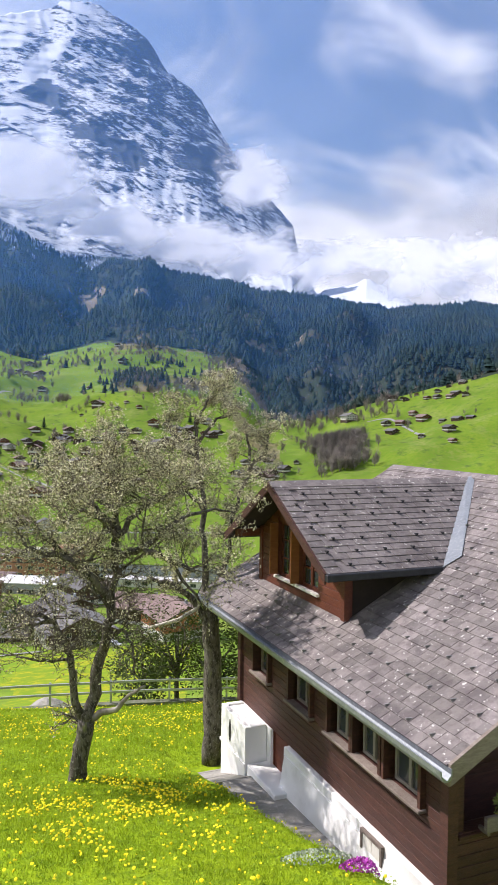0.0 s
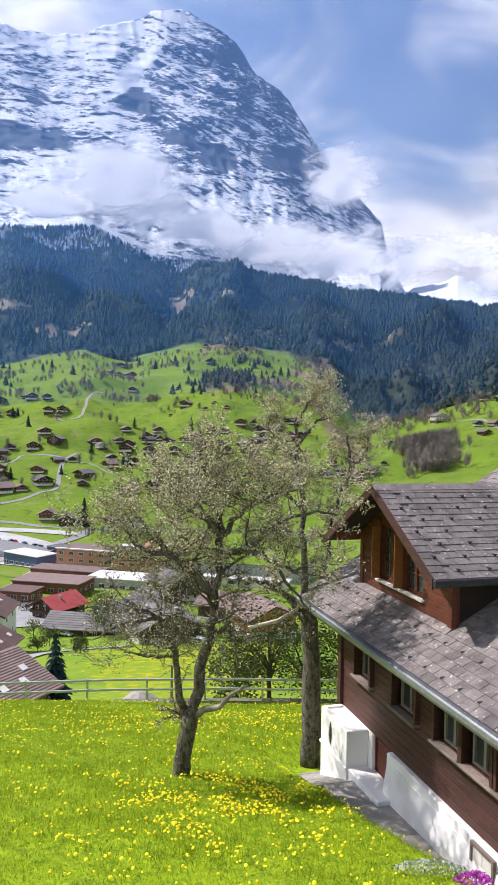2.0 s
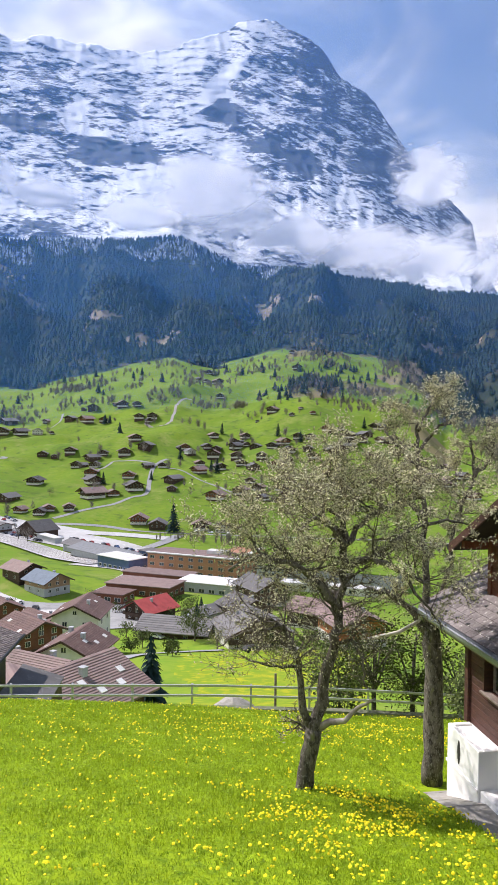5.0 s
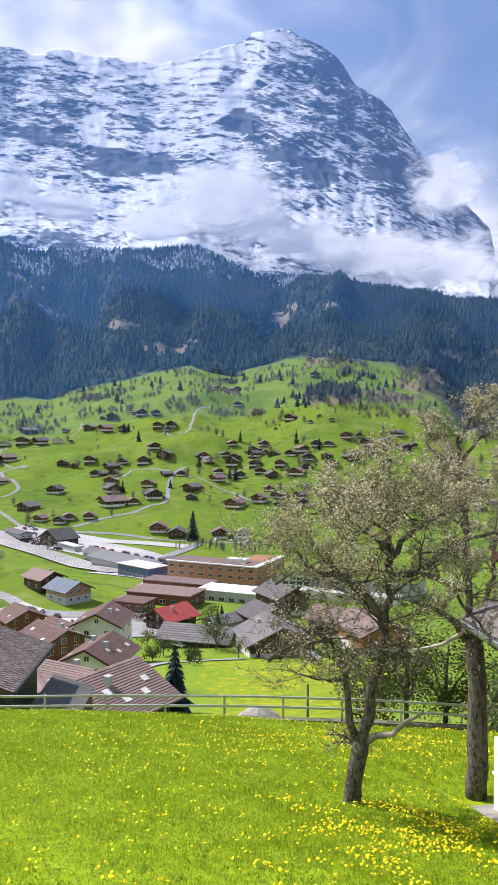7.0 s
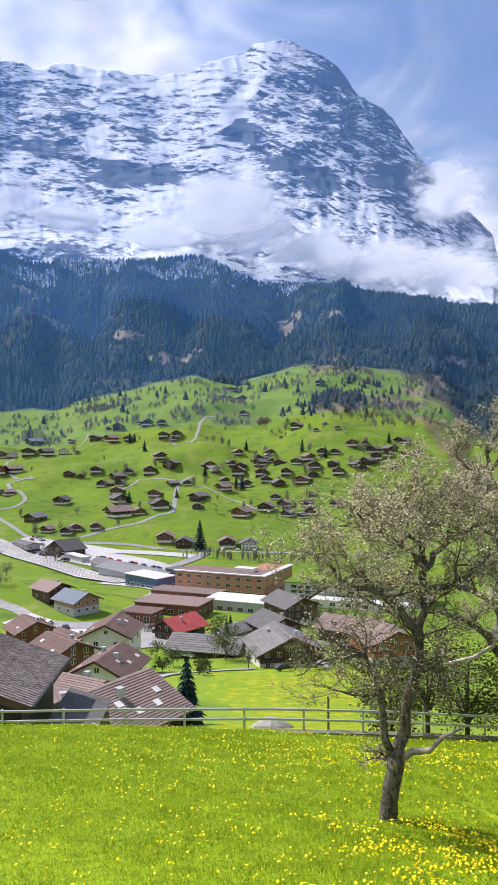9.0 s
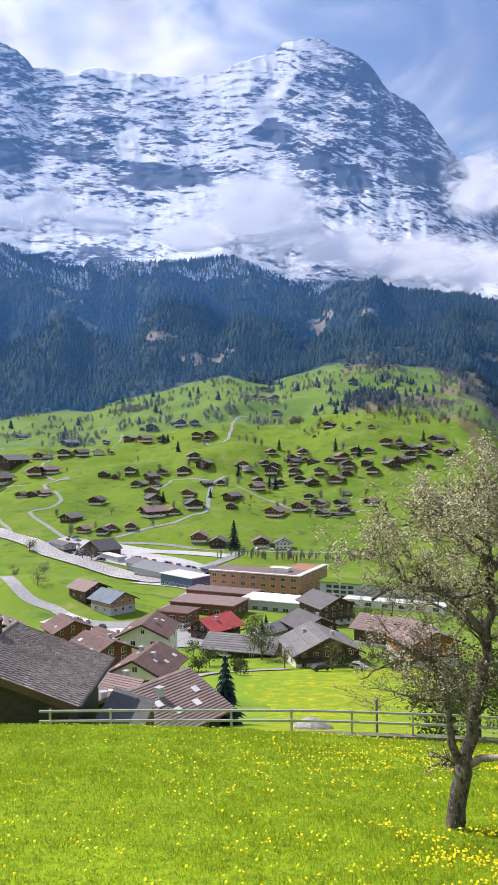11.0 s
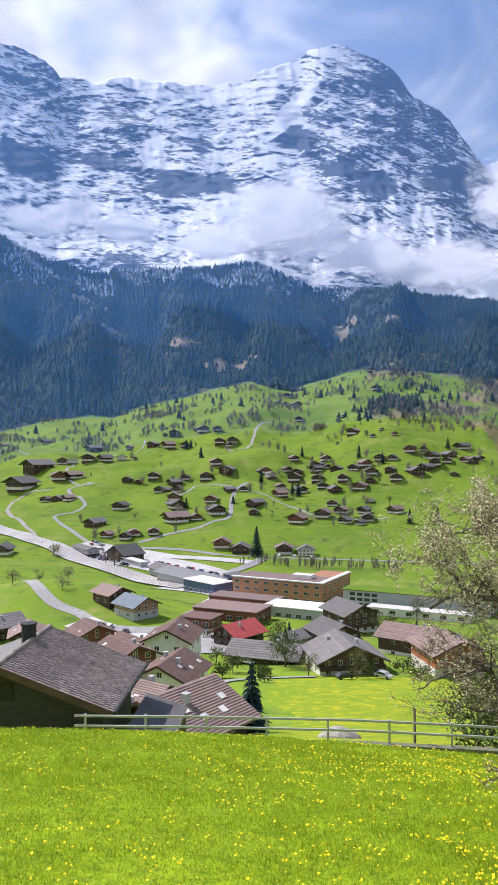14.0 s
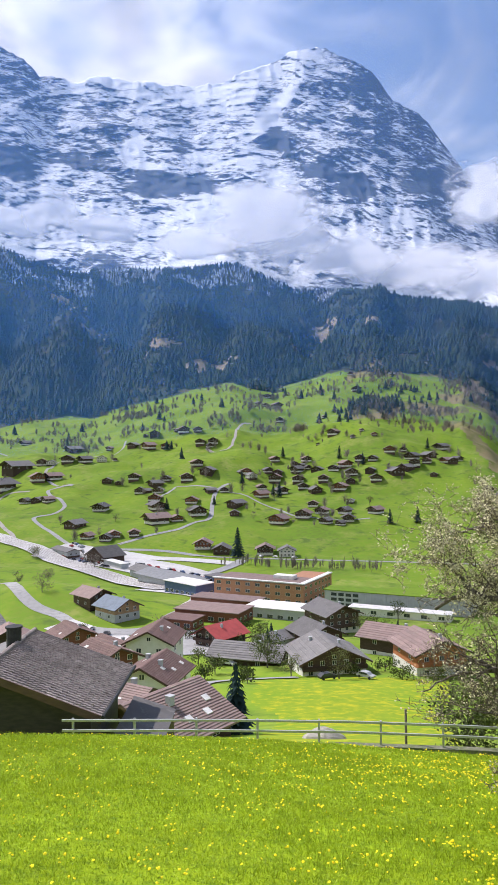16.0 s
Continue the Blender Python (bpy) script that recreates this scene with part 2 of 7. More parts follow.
def land_z(x, y):
    x, y = np.asarray(x, float), np.asarray(y, float)
    dx, dy = x - CENTRE[0], y - CENTRE[1]
    r, az = np.hypot(dx, dy), np.degrees(np.arctan2(-dx, dy))
    azc = np.clip(az, -25, 50)
    valley = np.interp(r, R_VALLEY, Z_VALLEY) + np.clip((r - 60) / 100, 0, 1) * np.interp(r, [250, 340], [1.6, 0.3]) * wobble(x, y, 45, 1.5)
    # a spur of grass above the station, and the level ground of the station itself
    valley = valley + 13 * np.exp(-(((x + 192) / 55) ** 2) - ((y - 275) / 36) ** 2)
    rm = np.interp(azc, [-25, -8, -5, -2.2, 0, 2], [950, 950, 1000, 1100, 1250, 1400])
    zm = np.interp(azc, AZ_MEADOW, TAN_MEADOW) * rm
    s = np.clip((r - 520) / (rm - 520), 0, 1)
    hill = -75 + (zm + 75) * s ** 1.08
    lumps = np.sin(np.pi * np.clip(s, 0, 1)) * (8 * wobble(x, y, 110, 0.4) + 6.0 * wobble(x, y, 48, 2.2) + 2.4 * wobble(x, y, 19, 4.4))
    zf = np.interp(azc, AZ_FOREST, TAN_FOREST) * R_FOREST
    q = np.clip((r - rm) / (R_FOREST - rm), 0, 1)
    spurs = np.sin(az * 0.80 + 1.1 * np.sin(r / 240.0) + 0.4) + 0.4 * np.sin(az * 1.9 + 1.5 * np.sin(r / 150.0))
    wood = zm + (zf - zm) * q ** 1.05 + np.sin(np.pi * q) * np.clip((az + 15) / 7, 0.25, 1) * (26 * spurs + 40 * wobble(x, y, 190, 3.3) + 22 * wobble(x, y, 75, 0.9))
    dip = np.where(azc < -3.5, 1.0, 0.0) * np.clip((-3.5 - azc) / 2, 0, 1) * -90 * np.exp(-(((r - rm - 230) / 130) ** 2))
    far = np.where(r < rm, hill + lumps, wood + dip)
    z = np.where(r < 520, valley, far)
    near = lawn_z(x, y)
    b = np.clip((r - 29.5) / 3.0, 0, 1)
    front = np.clip((y + 12) / 10, 0, 1)
    lawn_side = np.where(y > 0, near, -3.3 - 0.012 * (x + 3) - 0.28 * y * 0.6)
    out = near * (1 - b) + z * b
    behind = np.minimum(lawn_side, 40) 
    return np.where(front >= 1, out, behind * (1 - front) + out * front) if np.ndim(x) else (out if y > -2 else behind)


CLEARINGS = [(-1084, 1758, 60, 50), (-1010, 1680, 45, 40), (-902, 1605, 42, 55), (-680, 1498, 62, 45), (-571, 1446, 38, 28), (-519, 1478, 40, 60), (27, 1529, 26, 30), (62, 1565, 28, 30), (107, 1585, 36, 30), (-399, 1939, 40, 60), (-259, 1799, 34, 30), (-690, 1810, 40, 40), (-388, 1931, 34, 40), (-1, 1330, 34, 60), (-31, 1300, 30, 55)]


def in_clearing(x, y):
    """Pale open ground in the forest, with ragged edges."""
    out = np.zeros(np.shape(x), bool)
    rag = 0.55 * wobble(x, y, 14, 1.5) + 0.4 * wobble(x, y, 6, 3.5)
    for cx, cy, a, b in CLEARINGS:
        out |= ((x - cx) / a) ** 2 + ((y - cy) / b) ** 2 + rag < 0.42
    return out


def ground_sheet():
    az = np.radians(np.concatenate([np.arange(-180, -30, 6.0), np.arange(-30, -22, 1.0), np.arange(-22, 44, 0.22), np.arange(44, 56, 1.0), np.arange(56, 181, 6.0)]))
    az[-1] = np.pi
    r = np.concatenate([[0.5, 2, 4, 6], np.arange(7, 34, 0.13), np.geomspace(34.3, 520, 110), np.arange(528, 1450, 7.5), np.arange(1460, 2330, 16)])
    A, R = np.meshgrid(az, r)
    X, Y = CENTRE[0] - np.sin(A) * R, CENTRE[1] + np.cos(A) * R
    Z = land_z(X, Y)
    # behind the camera and to the sides the slope simply goes on uphill, gently
    back = np.clip((np.abs(np.degrees(A)) - 58) / 25, 0, 1)
    Z = Z * (1 - back) + (-3.3 - 0.1 * Y) * back
    verts = np.stack([X.ravel(), Y.ravel(), Z.ravel()], 1)
    faces = grid_faces(len(r), len(az))
    cx, cy = X.ravel()[faces].mean(1), Y.ravel()[faces].mean(1)
    cr, ca = np.hypot(cx + 2, cy), np.degrees(np.arctan2(-(cx + 2), cy))
    rm = np.interp(np.clip(ca, -25, 50), [-25, -8, -5, -2.2, 0, 2], [950, 950, 1000, 1100, 1250, 1400]) + 45 * wobble(cx, cy, 60, 5)
    index = np.full(len(faces), 1)
    index[cr < 33] = 0
    index[cr > rm] = 2
    index[(cr > 60) & (cr < 178) & (ca > 3) & (ca < 17.5 + 2 * wobble(cx, cy, 20, 1))] = 4
    scrub = (cr > rm - 420) & (cr < rm + 60) & (ca > -3) & (ca < 10) & (wobble(cx, cy, 90, 7.7) + 0.35 * (ca < 4.5) > 0.28)
    index[scrub] = 3
    scars = (cr > rm - 60) & in_clearing(cx, cy)
    index[scars] = 5
    me = mesh_from("ground", verts, faces, [M_LAWN, M_MEADOW, M_FLOOR, M_SCRUB, M_DANDY, M_SCAR], index, True)
    ob = tagged(new("ground", me), "green alpine meadows and wooded slopes", "ground", kind="structure")
    return ob


ground_sheet()


def ridged(p, freq, octaves=6):
    """Ridged noise, 0..1, at one place."""
    total, amp, norm = 0.0, 1.0, 0.0
    for _ in range(octaves):
        total += amp * (1 - abs(noise.noise(p * freq)))
        norm += amp
        amp, freq = amp * 0.52, freq * 2.07
    return total / norm


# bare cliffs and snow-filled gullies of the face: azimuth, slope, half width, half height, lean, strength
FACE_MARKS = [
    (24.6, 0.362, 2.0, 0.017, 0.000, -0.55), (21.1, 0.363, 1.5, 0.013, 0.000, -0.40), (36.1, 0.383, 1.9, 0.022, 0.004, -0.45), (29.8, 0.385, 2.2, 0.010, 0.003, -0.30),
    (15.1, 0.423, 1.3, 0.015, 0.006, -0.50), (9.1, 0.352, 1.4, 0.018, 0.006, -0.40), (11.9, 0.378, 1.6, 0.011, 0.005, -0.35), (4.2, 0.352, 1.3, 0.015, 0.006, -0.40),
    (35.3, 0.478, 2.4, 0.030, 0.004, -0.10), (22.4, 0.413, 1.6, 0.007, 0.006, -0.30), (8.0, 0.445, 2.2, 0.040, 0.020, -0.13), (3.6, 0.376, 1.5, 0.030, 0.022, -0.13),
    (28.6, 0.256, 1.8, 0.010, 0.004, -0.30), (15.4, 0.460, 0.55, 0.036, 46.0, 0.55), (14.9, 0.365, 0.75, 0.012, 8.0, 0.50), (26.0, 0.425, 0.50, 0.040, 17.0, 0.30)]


def mountain():
    """The great north face: limestone walls and snow ledges, with the ridge against the sky."""
    az = np.arange(-24, 50, 0.09)
    s = np.concatenate([np.linspace(0, 1, 230), [1.03, 1.08, 1.15]])
    A, S = np.meshgrid(az, s)
    tf = np.interp(A, AZ_FOREST, TAN_FOREST) - 0.006
    tk = np.interp(A, AZ_RIDGE, TAN_RIDGE)
    # broken teeth along the crest
    up = np.clip(S, 0, 1)
    tk = tk + (0.0024 * wobble(A, 0 * A, 0.62, 2.2) + 0.0012 * wobble(A, 0 * A + 1.3, 0.19, 5.1)) * up ** 30
    tan = np.where(S > 1, tk - (S - 1) * 1.2, tf + (tk - tf) * (0.8 * up + 0.2 * up ** 2.0))
    R = 2330 + (R_RIDGE - 2330) * S
    # spurs, gullies and tilted strata, pushed out towards the valley
    lean = np.radians(np.interp(A, [2, 14, 22, 36], [40, 34, 26, 18]))
    across, height = -np.radians(A) * 3000, tan * 3000
    q = across * np.sin(lean) + height * np.cos(lean)
    p = across * np.cos(lean) - height * np.sin(lean)
    fields = np.empty((A.size, 4))
    for k, (x, z, a, b) in enumerate(zip(across.ravel(), height.ravel(), p.ravel(), q.ravel())):
        fields[k, 0] = ridged(Vector((x, 0.6 * z + 0.5 * x, 3.0)), 0.0019, 4)
        fields[k, 1] = ridged(Vector((0.6 * a, 1.25 * b, 7.0)), 0.0062, 5)
        fields[k, 2] = noise.noise(Vector((a * 0.0040, b * 0.009, 1.0))) + 0.6 * noise.noise(Vector((a * 0.011, b * 0.024, 5.0)))
        fields[k, 3] = noise.noise(Vector((a * 0.014, b * 0.055, 2.0))) + 0.9 * noise.noise(Vector((a * 0.035, b * 0.12, 9.0)))
    spur, rib, warp, grit = (fields[:, k].reshape(A.shape) for k in range(4))
    step = (q / 96.0 + 1.9 * warp) % 1.0
    ledge = np.where(step < 0.6, step / 0.6, (1 - step) / 0.4)
    fade = np.clip(up * 8, 0, 1) * np.clip((tk - tf) / 0.12, 0.4, 1)
    R = R - fade * (240 * (spur - 0.62) + 110 * (rib - 0.62) - 7 * ledge + 2 * grit)
    X, Y, Z = CENTRE[0] - np.sin(np.radians(A)) * R, CENTRE[1] + np.cos(np.radians(A)) * R, tan * R
    P = np.stack([X, Y, Z], 2)
    nrm = np.cross(np.gradient(P, axis=1), np.gradient(P, axis=0))
    flatness = np.abs(nrm[..., 2]) / np.maximum(np.linalg.norm(nrm, axis=2), 1e-6)
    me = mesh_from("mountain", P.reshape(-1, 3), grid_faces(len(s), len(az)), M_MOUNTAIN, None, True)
    # snow: flat ground holds it, the wall under the right-hand ridge sheds it
    depth = tk - tan
    snow = 0.62 * (np.clip(flatness, 0.15, 0.95) - 0.60) + 0.11 * warp + 0.16 * grit
    snow += np.interp(A, [-5, 0, 6, 11, 15, 19, 24, 30, 34, 38], [0.02, 0.02, 0.01, 0.01, 0.03, 0.08, 0.03, 0.0, 0.0, 0.0])
    snow -= 0.05 * np.clip(1 - depth / 0.085, 0, 1) * np.clip((11.5 - A) / 3, 0, 1)
    snow += 0.22 * np.clip(1 - depth / 0.05, 0, 1) * np.clip((A - 10) / 2, 0, 1) * np.clip((33 - A) / 2, 0, 1)
    snow += 0.3 * np.clip(1 - S / 0.1, 0, 1) * (A < 9) * (0.3 + wobble(A, S * 9, 0.8, 4.0))
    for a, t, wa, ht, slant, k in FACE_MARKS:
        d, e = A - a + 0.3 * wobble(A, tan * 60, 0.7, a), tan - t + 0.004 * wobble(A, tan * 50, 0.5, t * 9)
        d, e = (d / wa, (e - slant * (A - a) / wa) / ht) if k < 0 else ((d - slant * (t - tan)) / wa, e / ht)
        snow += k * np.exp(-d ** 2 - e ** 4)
    a = me.attributes.new("snow", "FLOAT", "POINT")
    a.data.foreach_set("value", snow.ravel().astype(np.float32))
    tagged(new("mountain", me), "steep limestone mountain face streaked with snow", "mountain", kind="structure")


mountain()

# ---- building helpers ----
def empty(name, loc, label, category, group=""):
    ob = new(name)
    ob.location = loc
    ob.empty_display_size = 0.2
    return tagged(ob, label, category, group)


def add_part(name, me, parent, label=""):
    """Links a mesh, given in the world's coordinates, as a part of a thing or of another part."""
    ob = new(name, me)
    ob.parent = parent
    if parent.type == "EMPTY":
        ob.matrix_parent_inverse = Matrix.Translation(-parent.location)
    if label:
        ob["label"] = label
    return ob


class Solid:
    """Collects boxes, prisms and tubes, then becomes one mesh."""

    def __init__(self):
        self.v, self.f, self.m = [], [], []

    def add(self, verts, faces, index=0):
        k = len(self.v)
        self.v += [tuple(p) for p in verts]
        self.f += [tuple(k + i for i in q) for q in faces]
        self.m += [index] * len(faces)
        return self

    def hexa(self, a, b, index=0):
        """A solid between two four-cornered faces."""
        return self.add([*a, *b], [(3, 2, 1, 0), (4, 5, 6, 7), (0, 1, 5, 4), (1, 2, 6, 5), (2, 3, 7, 6), (3, 0, 4, 7)], index)

    def box(self, x0, x1, y0, y1, z0, z1, at=None, bevel=0.0, index=0):
        at = at or (lambda x, y, z: (x, y, z))
        if bevel:
            lo, hi = [(x0 + bevel, y0 + bevel), (x1 - bevel, y0 + bevel), (x1 - bevel, y1 - bevel), (x0 + bevel, y1 - bevel)], [(x0, y0), (x1, y0), (x1, y1), (x0, y1)]
            rings = [(lo, z0), (hi, z0 + bevel), (hi, z1 - bevel), (lo, z1)]
            verts = [at(x, y, z) for ring, z in rings for x, y in ring]
            faces = [(3, 2, 1, 0), (12, 13, 14, 15)]
            for k in range(3):
                for i in range(4):
                    j = (i + 1) % 4
                    faces.append((4 * k + i, 4 * k + j, 4 * k + 4 + j, 4 * k + 4 + i))
            return self.add(verts, faces, index)
        a = [at(x0, y0, z0), at(x1, y0, z0), at(x1, y1, z0), at(x0, y1, z0)]
        b = [at(x0, y0, z1), at(x1, y0, z1), at(x1, y1, z1), at(x0, y1, z1)]
        return self.hexa(a, b, index)

    def slab(self, poly, thick, index=0):
        """A flat polygon with thickness, hanging down along its normal."""
        p = [Vector(q) for q in poly]
        n = (p[1] - p[0]).cross(p[-1] - p[0]).normalized()
        if n.z < 0:
            p.reverse()
            n = -n
        q = [v - n * thick for v in p]
        k = len(p)
        faces = [tuple(range(k)), tuple(range(2 * k - 1, k - 1, -1))]
        faces += [(i, k + i, k + (i + 1) % k, (i + 1) % k) for i in range(k)]
        return self.add([*p, *q], faces, index)

    def tube(self, points, radii, sides=6, index=0, cap=True):
        pts = [Vector(p) for p in points]
        verts, faces = [], []
        side = None
        for i, p in enumerate(pts):
            d = (pts[min(i + 1, len(pts) - 1)] - pts[max(i - 1, 0)])
            d = d.normalized() if d.length > 1e-9 else Vector((0, 0, 1))
            if side is None:
                side = d.orthogonal().normalized()
            side = (side - d * side.dot(d)).normalized()
            up = d.cross(side)
            r = radii[i] if isinstance(radii, (list, tuple)) else radii
            for k in range(sides):
                a = 2 * math.pi * k / sides
                verts.append(p + (side * math.cos(a) + up * math.sin(a)) * r)
            if i:
                b = (i - 1) * sides
                for k in range(sides):
                    j = (k + 1) % sides
                    faces.append((b + k, b + j, b + sides + j, b + sides + k))
        if cap:
            faces.append(tuple(range(sides - 1, -1, -1)))
            faces.append(tuple(range((len(pts) - 1) * sides, len(pts) * sides)))
        return self.add(verts, faces, index)

    def mesh(self, name, materials, smooth=False):
        return mesh_from(name, self.v, self.f, materials, self.m, smooth)


def merge_copies(base_v, base_f, mats4):
    """Many transformed copies of one small mesh as arrays. mats4: (n, 4, 4)."""
    v = np.asarray(base_v, float)
    hv = np.concatenate([v, np.ones((len(v), 1))], 1)
    out = np.einsum("nij,kj->nki", np.asarray(mats4), hv)[:, :, :3].reshape(-1, 3)
    n = len(mats4)
    faces = [tuple(q + i * len(v) for q in f) for i in range(n) for f in base_f]
    return out, faces

# ---- the brown chalet beside the lawn ----
def H(u, v, z):
    """House frame: u along the eaves, away from the lawn's top; v into the house."""
    return Vector((2.55 - 0.37 * u + 0.929 * v, 9.14 + 0.929 * u + 0.37 * v, z))


PITCH, EAVE_Z = 0.55, -4.47
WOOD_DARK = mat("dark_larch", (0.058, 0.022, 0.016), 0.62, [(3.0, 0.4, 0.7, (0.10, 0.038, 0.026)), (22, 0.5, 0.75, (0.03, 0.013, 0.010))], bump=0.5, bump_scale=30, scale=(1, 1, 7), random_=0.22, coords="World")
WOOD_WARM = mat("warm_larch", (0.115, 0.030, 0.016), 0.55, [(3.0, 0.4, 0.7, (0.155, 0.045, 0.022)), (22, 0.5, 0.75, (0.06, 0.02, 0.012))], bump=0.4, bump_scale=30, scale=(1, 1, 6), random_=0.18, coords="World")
WOOD_GREY = mat("weathered_wood", (0.19, 0.15, 0.125), 0.8, [(5.0, 0.4, 0.7, (0.27, 0.23, 0.20)), (40, 0.5, 0.75, (0.11, 0.085, 0.07))], bump=0.4, bump_scale=50, scale=(1, 1, 4), random_=0.15, coords="World")
SHINGLE = mat("lichened_shingle", (0.175, 0.153, 0.145), 0.8, [(0.9, 0.42, 0.68, (0.24, 0.21, 0.205)), (1.7, 0.5, 0.68, (0.10, 0.085, 0.085)), (7, 0.48, 0.7, (0.11, 0.09, 0.09)), (13, 0.62, 0.67, (0.52, 0.50, 0.47))], bump=0.5, bump_scale=60, random_=0.24, island=0.16, coords="World")
PLASTER = mat("white_plaster", (0.86, 0.85, 0.83), 0.85, [(1.5, 0.5, 0.75, (0.70, 0.685, 0.66)), (9, 0.55, 0.75, (0.84, 0.83, 0.82))], bump=0.2, bump_scale=50, coords="World")
ZINC = mat("zinc", (0.27, 0.29, 0.31), 0.5, [(2.5, 0.4, 0.7, (0.21, 0.23, 0.25)), (18, 0.5, 0.75, (0.38, 0.40, 0.42))], metal=0.5, bump=0.1, bump_scale=20, coords="World")
DARK_METAL = mat("dark_sheet_metal", (0.025, 0.026, 0.030), 0.6, [(4, 0.4, 0.7, (0.045, 0.047, 0.052))], metal=0.3, coords="World")
PAINT = mat("cream_paint", (0.72, 0.70, 0.64), 0.5, [(6, 0.5, 0.75, (0.62, 0.59, 0.52))], coords="World")
DULL_PAINT = mat("dull_grey_paint", (0.24, 0.22, 0.19), 0.6, [(6, 0.5, 0.75, (0.17, 0.155, 0.13))], coords="World")
# darker copy of the larch: shade under the dormer eaves is in the colour
SHADED_WOOD = mat("shaded_larch", (0.018, 0.011, 0.010), 0.8, [(4, 0.4, 0.7, (0.03, 0.018, 0.015))], coords="World")
# near black: the darkness of unlit interiors is put into the colour
ROOM_SHADE = mat("room_shade", (0.03, 0.028, 0.026), 0.9, [(2, 0.4, 0.7, (0.045, 0.04, 0.035))], coords="World")


def glass_material():
    m = mat("window_glass", (0.04, 0.05, 0.055), 0.06, [(0.7, 0.4, 0.7, (0.05, 0.06, 0.065))], spec=0.9, coords="World")
    return m


GLASS = glass_material()
chalet = empty("chalet_house", H(4.5, 3.0, -8.2), "dark brown timber chalet with grey shingle roof and white plinth", "house")

# roof: two slabs, with shingles laid on the near one
deck = Solid()
RIDGE_V = 5.6


def roof_z(v):
    return EAVE_Z + PITCH * v


deck.slab([H(0, 0, roof_z(0)), H(9.77, 0, roof_z(0)), H(9.77, RIDGE_V, roof_z(RIDGE_V)), H(0, RIDGE_V, roof_z(RIDGE_V))], 0.14)
deck.slab([H(0, RIDGE_V, roof_z(RIDGE_V)), H(9.77, RIDGE_V, roof_z(RIDGE_V)), H(9.77, 11.2, EAVE_Z), H(0, 11.2, EAVE_Z)], 0.14)
roof = add_part("roof", deck.mesh("roof", SHINGLE), chalet, "grey shingle roof with pale lichen")
for u0, u1 in ((-0.05, 0.0), (9.77, 9.82)):
    for va, vb in ((0.0, RIDGE_V), (RIDGE_V, 11.2)):
        fascia = Solid()
        za, zb = (roof_z(va), roof_z(vb)) if va == 0 else (roof_z(va), EAVE_Z)
        fascia.hexa([H(u0, va, za - 0.24), H(u1, va, za - 0.24), H(u1, vb, zb - 0.24), H(u0, vb, zb - 0.24)],
                    [H(u0, va, za + 0.035), H(u1, va, za + 0.035), H(u1, vb, zb + 0.035), H(u0, vb, zb + 0.035)])
        add_part("verge_board", fascia.mesh("verge_board", WOOD_GREY), chalet)
eave = Solid()
eave.box(0, 9.77, 0.01, 0.05, -0.26, -0.02, lambda u, v, z: H(u, v, EAVE_Z + z))
add_part("fascia", eave.mesh("fascia", WOOD_GREY), chalet)
gut = Solid()
ring = [(-0.135, 0.0), (-0.13, -0.05), (-0.10, -0.092), (-0.06, -0.105), (-0.02, -0.092), (0.0, -0.05), (0.0, 0.0), (-0.012, 0.0), (-0.012, -0.045), (-0.06, -0.09), (-0.118, -0.045), (-0.12, 0.0)]
gv = [H(u, a * 1.35 + 0.005, EAVE_Z - 0.005 + b * 1.5) for u in (-0.08, 9.85) for a, b in ring]
gf = [(i, (i + 1) % 12, 12 + (i + 1) % 12, 12 + i) for i in range(12)] + [tuple(range(11, -1, -1)), tuple(range(12, 24))]
gut.add(gv, gf)
add_part("gutter", gut.mesh("gutter", ZINC, False), chalet, "pale zinc gutter")
spout = Solid().tube([H(9.55, -0.06, EAVE_Z - 0.1), H(9.6, -0.1, EAVE_Z - 0.32), (-1.55, 17.75, -5.02), (-2.25, 17.55, -5.18)], 0.045, 8)
add_part("rain_spout", spout.mesh("rain_spout", mat("pale_pipe", (0.55, 0.50, 0.42), 0.5, [(5, 0.4, 0.7, (0.45, 0.41, 0.34))], coords="World"), True), chalet)

# long wall: core with openings for five windows
WINDOWS = [(6.55, 7.30), (4.62, 5.50), (3.14, 3.90), (2.25, 3.02), (1.20, 2.08)]
SILL_Z, HEAD_Z, WALL_V, WALL_U0, WALL_U1, PLINTH_Z = -5.66, -4.72, 0.5, 0.61, 8.15, -6.63
core = Solid()
core.box(WALL_U0, WALL_U1, WALL_V + 0.03, 0.75, PLINTH_Z, SILL_Z, H)
core.box(WALL_U0, WALL_U1, WALL_V + 0.03, 0.75, HEAD_Z, roof_z(0.5) - 0.16, H)
edges = [WALL_U0] + sorted(x for w in WINDOWS for x in w) + [WALL_U1]
for a, b in zip(edges[::2], edges[1::2]):
    core.box(a, b, WALL_V + 0.03, 0.75, SILL_Z, HEAD_Z, H)
long_wall = add_part("long_wall", core.mesh("long_wall", WOOD_DARK), chalet, "dark brown weatherboarded wall")
